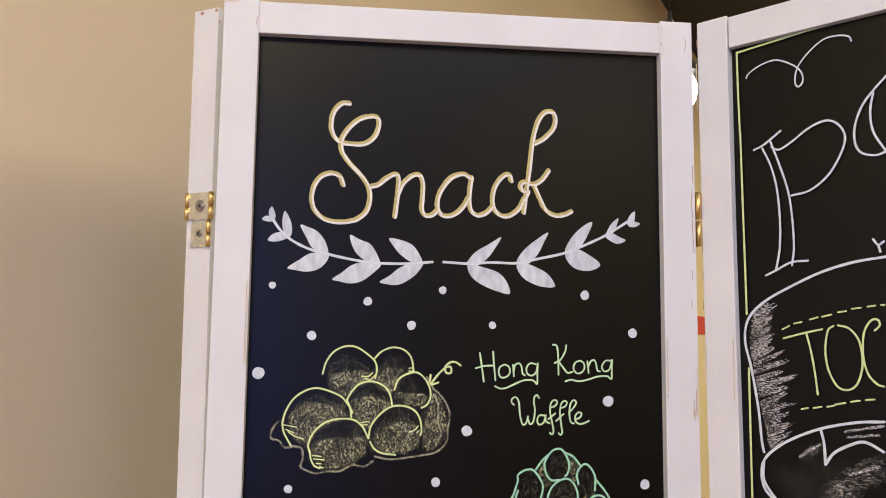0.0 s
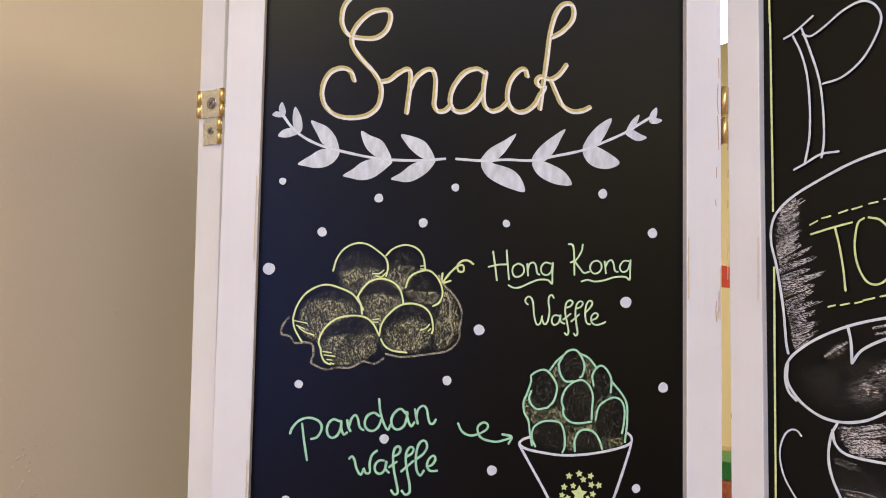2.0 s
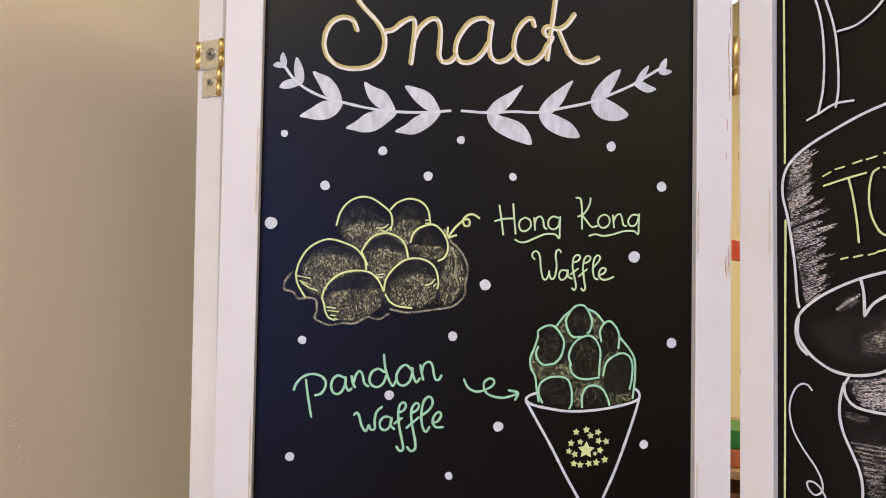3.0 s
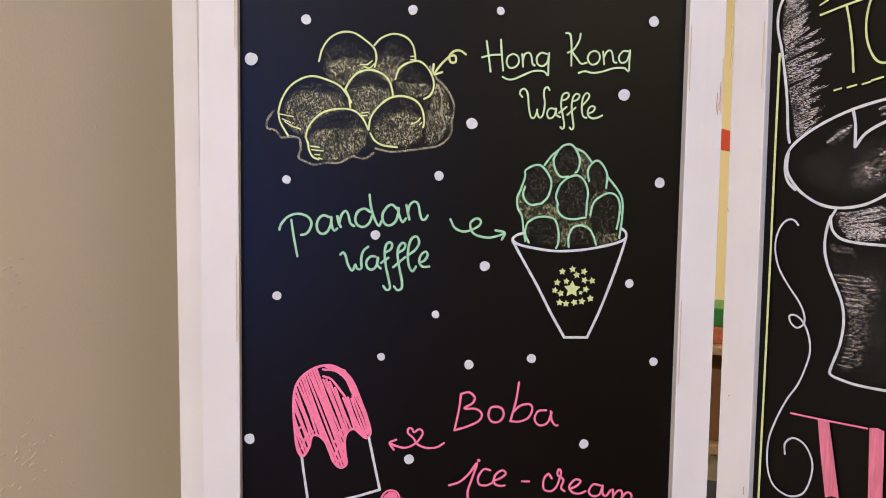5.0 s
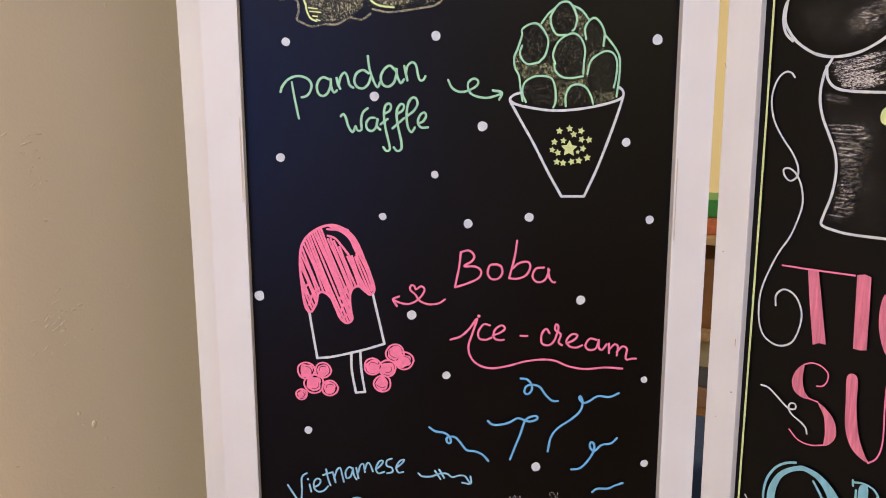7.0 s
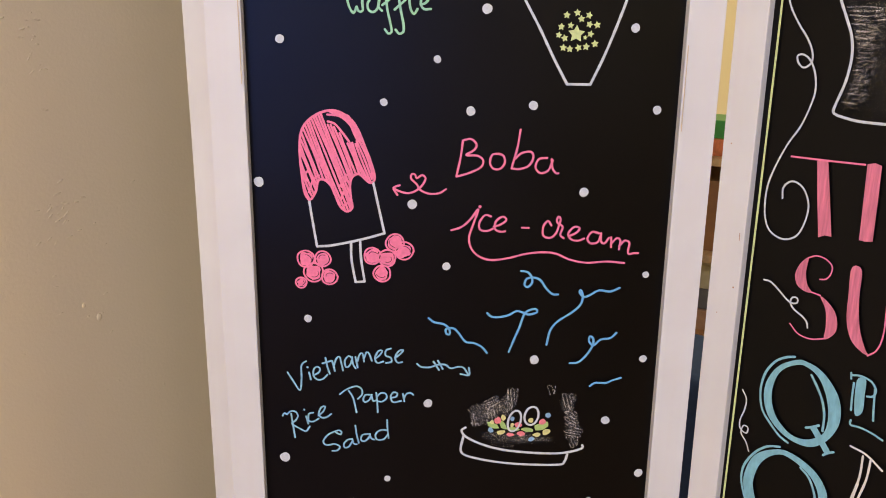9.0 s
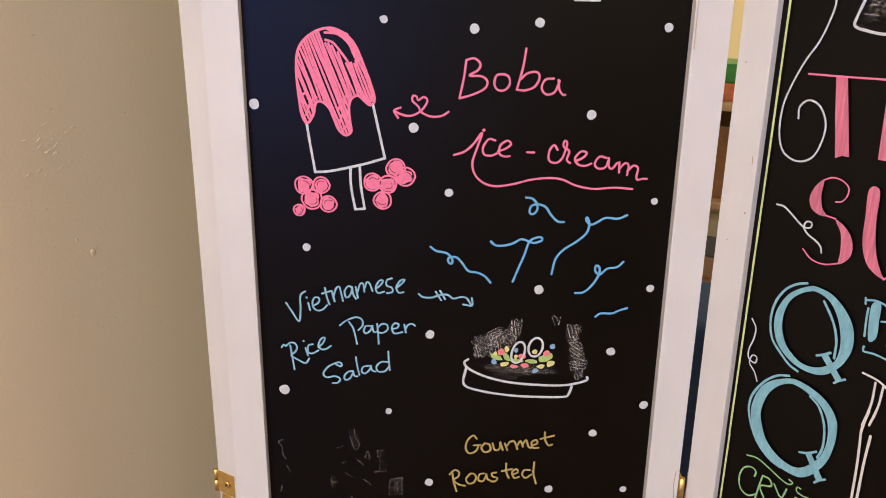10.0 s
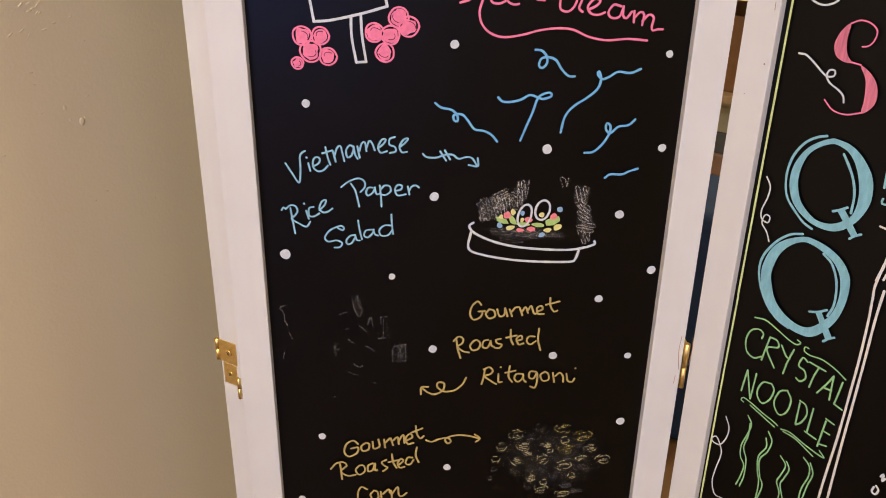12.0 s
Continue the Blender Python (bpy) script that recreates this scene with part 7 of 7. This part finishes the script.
sketch.line(GREEN, 2.3, (124.2, 1097), (132.5, 1099.1))
sketch.line(GREEN, 2.3, (30.6, 1130.1), (33.5, 1103.3))
sketch.line(GREEN, 2.3, (33.5, 1103.3), (41.9, 1134.1))
sketch.line(GREEN, 2.3, (41.9, 1134.1), (43.7, 1102.4))
sketch.line(GREEN, 2.3, (61, 1106.1), (51.5, 1109.5), (47.8, 1124), (54.7, 1133), (62.1, 1124.8), (64.7, 1112.4), (61, 1106.1))
sketch.line(GREEN, 2.3, (78.1, 1105.4), (70.6, 1110.7), (67.4, 1126.2), (74.4, 1136.3), (81.7, 1129.5), (83.7, 1114.7), (78.1, 1105.4))
sketch.line(GREEN, 2.3, (92.8, 1112.5), (93.1, 1137.1))
sketch.line(GREEN, 2.3, (92.3, 1110.1), (98.7, 1112.1), (101.8, 1121.2), (98.2, 1132.8), (93.3, 1138.3))
sketch.line(GREEN, 2.3, (106.8, 1111.7), (105.8, 1140.8))
sketch.line(GREEN, 2.3, (103.5, 1140.8), (115.8, 1143.3))
sketch.line(GREEN, 2.3, (121, 1118.6), (119.7, 1134.2), (118.4, 1150.1))
sketch.line(GREEN, 2.3, (120.5, 1116.2), (128.8, 1118.2))
sketch.line(GREEN, 2.3, (121.3, 1130.6), (127.1, 1131.3))
sketch.line(GREEN, 2.3, (118.9, 1147), (126.7, 1145.2))
sketch.line(GREEN, 1.9, (30.3, 1042.1), (41.9, 1040.3), (55.1, 1045), (68.3, 1050.7), (77, 1052.5), (80.9, 1048.8), (77.1, 1047.3))
sketch.line(GREEN, 1.9, (89.5, 1051.2), (86, 1050.9), (85.8, 1055.5), (92, 1057.6), (104.4, 1056.8), (117.5, 1060.6), (129.2, 1066.8))
sketch.line(GREEN, 1.9, (35.4, 1141.9), (32.5, 1140.6), (34.4, 1136.7), (44.1, 1138.7), (58.1, 1143.9), (70.3, 1147.1), (75.8, 1149.6))
sketch.line(GREEN, 1.9, (79.9, 1151.5), (89.6, 1150.2), (105.2, 1155.1), (120.2, 1158.7), (127.4, 1159.2), (121.5, 1153.8))
sketch.line(GREEN, 1.9, (43.4, 1141.9), (57.4, 1147.1), (72.7, 1152.8))
sketch.line(GREEN, 1.9, (82.7, 1152.8), (96.6, 1154.6), (116.6, 1163.7))

sketch = Sketch(DRINK_PANEL, "squiggle", "light green painted wavy noodle line")
sketch.line(GREEN, 2.0, (43.2, 1155), (48.8, 1163.5), (46.2, 1178.2), (42.3, 1193.9), (43.5, 1207.5), (49.3, 1216.9), (47.9, 1231.6), (44.8, 1245.3))
sketch.line(GREEN, 2.0, (47.3, 1162.9), (47.6, 1178.8), (45.3, 1195.1), (50.5, 1208.6), (51.6, 1229.3), (49, 1245))
sketch.line(GREEN, 2.0, (67.9, 1161.3), (73.6, 1170.9), (71.3, 1185.4), (64.9, 1199.7), (68.5, 1218.5), (73.2, 1229.2), (70.4, 1249.6))
sketch.line(GREEN, 2.0, (67.1, 1170.4), (69.1, 1180.9), (63, 1196.4), (64.8, 1213.3), (68.9, 1227.4), (69.2, 1250.4))
sketch.line(GREEN, 2.0, (85.4, 1182), (92.6, 1189.9), (90.2, 1203.2), (87.3, 1214), (91.9, 1224.5), (92.6, 1234.7))
sketch.line(GREEN, 2.0, (92.8, 1184.7), (97, 1193), (93.5, 1207), (91.5, 1215.8), (97.2, 1231.6))
sketch.line(GREEN, 2.0, (108.3, 1170.2), (115.8, 1177), (117.1, 1189), (113.3, 1206), (112.7, 1221.2))
sketch.line(GREEN, 2.0, (116, 1172.5), (120.8, 1183.8), (118.1, 1199.9), (116, 1219))

sketch = Sketch(SNACK_PANEL, "scuff", "bare scuffed mark in the white paint", RECESS)
sketch.line(SCUFF, 0.7, (450.6, 146), (449.6, 160), (450.6, 176))
sketch.line(SCUFF, 0.7, (450, 178), (450.6, 196), (451.2, 212))
sketch.line(SCUFF, 0.7, (448.9, 230), (448.6, 240))
sketch.line(SCUFF, 0.7, (447.6, 262), (448.2, 268))
sketch.line(SCUFF, 0.7, (451.2, 120), (451.4, 140))
sketch.line(SCUFF, 0.7, (449.6, 1090), (448.6, 1106), (450, 1122), (451.4, 1132))
sketch.line(SCUFF, 0.7, (448.6, 1140), (448.1, 1150))
sketch.line(SCUFF, 0.7, (451, 352), (450.6, 372))
sketch.line(SCUFF, 0.7, (448.2, 362), (447.8, 374), (448.8, 382))
sketch.line(SCUFF, 0.5, (420.6, -6), (419.8, -12))
sketch.line(SCUFF, 0.5, (421, -22), (420.2, -28))
sketch.line(SCUFF, 0.5, (420.4, 4), (420.8, -1))
sketch.line(SCUFF, 0.5, (444.6, -18), (446.6, -12), (445, -2))
sketch.line(SCUFF, 0.5, (-1, -8), (-0.4, -16))
sketch.line(RAW_EDGE, 0.9, (452.2, 330), (452.4, 352), (451.8, 380))
sketch.line(RAW_EDGE, 0.9, (450.8, 368), (450.4, 378))
sketch.line(RAW_EDGE, 0.9, (449.2, 372), (448.9, 380))
sketch.line(RAW_EDGE, 0.9, (420.8, 300), (420.4, 360))
sketch.line(RAW_EDGE, 0.9, (421, 560), (420.6, 640))
sketch.line(RAW_EDGE, 0.9, (-0.9, 520), (-0.7, 600))
sketch.line(RAW_EDGE, 0.9, (-0.8, 250), (-0.8, 330))
sketch.line(RAW_EDGE, 0.9, (-33.5, -30), (-20, -32.5))

sketch = Sketch(DRINK_PANEL, "scuff", "bare scuffed mark in the white paint", RECESS)
sketch.line(SCUFF, 0.7, (-30.9, 150), (-31.5, 162), (-32, 176))
sketch.line(SCUFF, 0.7, (-32.1, 184), (-31.3, 198), (-31.8, 212))
sketch.line(SCUFF, 0.7, (-31.4, 232), (-31.6, 240))
sketch.line(SCUFF, 0.7, (-31.8, 262), (-31.8, 270))
sketch.line(SCUFF, 0.7, (-29.5, 1090), (-28.5, 1104), (-29.7, 1124))
sketch.line(SCUFF, 0.7, (-29.4, 470), (-28.6, 474))
sketch.line(SCUFF, 0.7, (-1.2, 735), (-0.9, 742))
sketch.line(SCUFF, 0.7, (-33.1, -16), (-32.3, -6))
sketch.line(RAW_EDGE, 0.8, (-32.2, 300), (-31.7, 340))
sketch.line(RAW_EDGE, 0.8, (-34.1, 10), (-33.5, 60))
sketch.line(RAW_EDGE, 0.8, (-1, 300), (-0.8, 360))
sketch.blob(SCUFF, 0.7, (-20, 650))
sketch.blob(SCUFF, 0.6, (-17, 820))
sketch.blob(SCUFF, 0.9, (-2, 790))

for dot in DOTS:
    sketch = Sketch(SNACK_PANEL, "dot", "white painted dot")
    sketch.blob(WHITE, 4.6 + 2.0 * noise.noise((dot[0] * 0.37, dot[1] * 0.53, 1)), dot)

for sketch in SKETCHES[:]:
    if sketch.split:
        sketch.pieces()
    elif len(sketch.bm.verts):
        sketch.finish()


# ---------------------------------------------------------------- hinges of the screen
def screw(parent, x, y, z, radius, finish):
    head = part("screw", turned(rod(radius, 0, 0.0012, 16, 0.0004), pose(x, y, z, 90, 0, 0)), finish, parent, "cross-head screw")
    for turn in (35, 125):
        part("slot", turned(box(-radius * 0.62, radius * 0.62, -0.0003, 0.0, -0.0004, 0.0004), pose(x, y - 0.0012, z, 0, turn, 0)), DARK, head)


def barrel(parent, x, y, z0, z1, radius=0.0026, joints=2):
    step = (z1 - z0) / joints
    for i in range(joints):
        part("knuckle", turned(rod(radius, z0 + i * step + 0.0001, z0 + (i + 1) * step - 0.0001, 16, 0.0003), pose(x, y, 0)), BRASS, parent)


def screen_hinge(m, plate, flip, washer):
    """Double-acting screen hinge: two staggered leaves with knuckles on both sides."""
    h = thing("screen_hinge", m, "brass and zinc double-acting hinge screwed to the screen", "hinge", "hinges of the folding screen")
    part("leaf", box(-0.0150, 0.0115, -0.0016, -0.0002, -0.0005, 0.0275, 0.0003, 1), plate, h)
    part("leaf", box(-0.0105, 0.0095, -0.0016, -0.0002, -0.0285, -0.0015, 0.0003, 1), plate, h)
    barrel(h, -0.0172, -0.0014, 0.0, 0.0275)
    if washer:
        barrel(h, 0.0137, -0.0014, 0.0, 0.0275)
    barrel(h, 0.0120, -0.0016, -0.0285 - flip, -0.001 - flip, 0.0024, 2)
    if washer:
        part("washer", turned(rod(0.0062, 0, 0.0008, 20, 0.0003), pose(0, -0.0016, 0.0135, 90, 0, 0)), STEEL, h)
    screw(h, 0.0003, -0.0022, 0.0133, 0.0042, STEEL if washer else BRASS)
    screw(h, 0.0, -0.0016, -0.0145, 0.0036, STEEL if washer else BRASS)


FACE = (-0.2500 - 0.0158 * by, 0.884 + 0.0158 * bx)
screen_hinge(pose(FACE[0], FACE[1], 1.6405, 0, 0, BACK_TURN - 90), ZINC, 0.0, True)
screen_hinge(pose(FACE[0] + 0.001, FACE[1], 0.6795, 0, 0, BACK_TURN - 90), BRASS, 0.015, False)


for x, z, w in ((-0.010, 1.8585, 0.0045), (0.009, 1.8590, 0.0035), (0.0135, 1.846, 0.0016)):
    part("scuff", turned(box(-w / 2, w / 2, -0.0003, 0.0, -0.0018, 0.0014, 0.0001, 1), Matrix.Translation((-STILE - 0.0001, 0.0155 - RECESS - x, z)) @ pose(0, 0, 0, 0, 0, -90)), SCUFF, BACK_PANEL)


def gap_hinge(z):
    """The same hinge seen edge-on between two panels."""
    h = thing("screen_hinge", pose(0.2478, 0.8605, z), "brass double-acting hinge seen edge-on between panels", "hinge", "hinges of the folding screen")
    barrel(h, 0, 0, 0.0012, 0.0295, 0.0033, 1)
    barrel(h, 0.0002, 0.0004, -0.0275, -0.0012, 0.0027, 1)
    part("leaf", box(-0.0006, 0.0006, 0.0022, 0.018, 0.0012, 0.0290), BRASS, h)
    part("leaf", box(-0.0006, 0.0006, 0.0022, 0.018, -0.0275, -0.0015), BRASS, h)


gap_hinge(1.6495)
gap_hinge(0.6975)

# ---------------------------------------------------------------- beyond the screen
pendant = thing("pendant_lamp", pose(0.575, 1.735, 0), "black pendant lamp with a glowing white globe", "lamp")
part("cord", rod(0.0024, 2.25, CEILING, 8), DARK, pendant)
part("cap", rod(0.0068, 2.208, 2.25, 16, 0.001, 0.0045), DARK, pendant)
part("shade", rod(0.062, 2.105, 2.208, 28, 0.003, 0.012), DARK, pendant)
glow = Nodes("lamp_glow")
glow.colour((0.9, 0.88, 0.84))
glow.bsdf.inputs["Emission Color"].default_value = (1.0, 0.90, 0.76, 1)
glow.bsdf.inputs["Emission Strength"].default_value = 9.0
bm = bmesh.new()
bmesh.ops.create_uvsphere(bm, u_segments=24, v_segments=14, radius=0.056, matrix=pose(0, 0, 2.068))
for f in bm.faces:
    f.smooth = True
part("globe", bm, glow.set(0.4), pendant, "glowing white glass globe")

rack = thing("storage_rack", ROOM @ pose(1.62, -0.30, 0), "open brown wooden rack standing near the wall", "shelf")
for x in (0.0, 0.86):
    for y in (-0.19, 0.19):
        part("post", box(x - 0.015, x + 0.015, y - 0.015, y + 0.015, 0, 0.93, 0.002), SHELF_WOOD, rack)
for z in (0.16, 0.43, 0.66, 0.93):
    part("shelf", box(-0.02, 0.88, -0.21, 0.21, z, z + 0.022, 0.002), PALE_WOOD if z in (0.93, 0.66) else SHELF_WOOD, rack)


def carton(name, material, x, y, z, w, d, h, label, category, lid=None):
    c = thing(name, ROOM @ pose(1.62 + x, -0.30 + y, z), label, category)
    part("body", box(0, w, -d / 2, d / 2, 0.0005, h, 0.003), material, c)
    if lid is not None:
        part("lid", box(-0.002, w + 0.002, -d / 2 - 0.002, d / 2 + 0.002, h, h + 0.012, 0.002), lid, c)


ORANGE = plain("orange_print", (0.70, 0.22, 0.10), 0.4, 60, 0.5)
GREEN_PACK = plain("green_print", (0.04, 0.30, 0.07), 0.35, 40)
RED_PAPER = plain("red_paper", (0.62, 0.035, 0.02), 0.5, 30)
CARD = plain("brown_card", (0.30, 0.15, 0.06), 0.6, 30)
TAN_CARD = plain("tan_card", (0.42, 0.26, 0.17), 0.7, 40)
YELLOW_PACK = plain("yellow_print", (0.78, 0.44, 0.05), 0.45, 40)
CREAM_TUB = plain("cream_plastic", (0.58, 0.54, 0.36), 0.4, 30)
GREY_TUB = plain("grey_plastic", (0.14, 0.15, 0.17), 0.5, 30)
NAVY = plain("dark_blue_cloth", (0.018, 0.045, 0.13), 0.9, 60)
# lighter blue that paints the highlight on the bag
BAG_HIGHLIGHT = plain("blue_bag_highlight", (0.08, 0.20, 0.42), 0.8, 80)
carton("food_packet", ORANGE, 0.02, -0.04, 0.952, 0.22, 0.22, 0.045, "orange printed food packet lying on the rack", "packet")
carton("food_packet", GREEN_PACK, 0.04, -0.04, 0.997, 0.18, 0.20, 0.05, "green food packet on top of another", "packet")
carton("cardboard_box", CARD, 0.03, -0.02, 0.682, 0.34, 0.30, 0.20, "plain dark brown cardboard box on a shelf", "box")
carton("plastic_tub", CREAM_TUB, 0.02, -0.02, 0.572, 0.20, 0.26, 0.07, "cream plastic tub stacked on the shelf", "tub", CREAM_TUB)
carton("plastic_tub", GREY_TUB, 0.02, -0.02, 0.512, 0.24, 0.28, 0.06, "grey plastic tub stacked below a cream one", "tub")
carton("cardboard_box", TAN_CARD, 0.01, -0.02, 0.452, 0.26, 0.30, 0.06, "flat tan cardboard box on a shelf", "box")
carton("food_packet", YELLOW_PACK, 0.34, -0.05, 0.452, 0.16, 0.24, 0.12, "yellow food packet standing on a shelf", "packet")
carton("cardboard_box", CARD, 0.02, -0.02, 0.182, 0.20, 0.26, 0.15, "brown cardboard box on the lowest shelf", "box")
carton("food_packet", GREEN_PACK, 0.03, -0.02, 0.332, 0.16, 0.22, 0.05, "flat green food packet lying on a box", "packet")

bag = thing("cloth_bag", ROOM @ pose(1.16, -0.43, 0), "dark blue cloth bag standing on the floor", "bag")
bm = box(-0.17, 0.19, -0.19, 0.19, 0.0, 0.56, 0.035, 3)
for v in bm.verts:
    k = v.co.z / 0.56
    v.co.x += 0.02 * noise.noise((v.co.y * 9, v.co.z * 7, 1)) - 0.03 * k * (1 if v.co.x > 0 else -1)
    v.co.y += 0.02 * noise.noise((v.co.x * 9, v.co.z * 7, 4))
for f in bm.faces:
    f.smooth = True
part("body", bm, NAVY, bag)
# the bag's highlight, put in as a small lighter block
part("bright_patch", box(-0.19, -0.165, -0.03, 0.03, 0.16, 0.22, 0.004), BAG_HIGHLIGHT, bag, "lighter blue patch that paints the bag's highlight")


wall = bpy.data.objects["wall_west"]
rng = random.Random(7)
for mid_x, mid_z, spread_x, spread_z, count in ((-0.068, 1.045, 0.016, 0.035, 26), (-0.085, 1.262, 0.012, 0.030, 18), (-0.02, 0.93, 0.05, 0.10, 12)):
    bm = bmesh.new()
    for k in range(count):
        x, z = rng.gauss(mid_x, spread_x), rng.gauss(mid_z, spread_z)
        long, thin = rng.uniform(0.0018, 0.0050), rng.uniform(0.0006, 0.0012)
        m = Matrix.Translation((x, 0.0002, z)) @ Matrix.Rotation(rng.uniform(-0.9, 0.5), 4, "Y") @ Matrix.Diagonal((long, 0.0008, thin, 1))
        bmesh.ops.create_uvsphere(bm, u_segments=8, v_segments=5, radius=1, matrix=m)
    for f in bm.faces:
        f.smooth = True
    part("paint_ripple", bm, WALL, wall, "cluster of dried paint ripples")
for x, z, r in ((0.032, 1.439, 0.0022), (-0.03, 0.909, 0.004), (-0.025, 0.913, 0.0016), (-0.05, 0.93, 0.0025), (0.06, 0.78, 0.002)):
    bm = bmesh.new()
    bmesh.ops.create_uvsphere(bm, u_segments=10, v_segments=6, radius=r, matrix=Matrix.Translation((x, 0, z)) @ Matrix.Diagonal((1, 0.35, 1.3, 1)))
    part("paint_bump", bm, WALL, wall, "dried paint bump on the wall")

bm = box(3.35, 4.35, -0.006, -0.001, 1.56, 1.66, 0.001, 1)
solid("paper_banner", bm, RED_PAPER, ROOM, "red paper banner stuck to the wall", "banner")
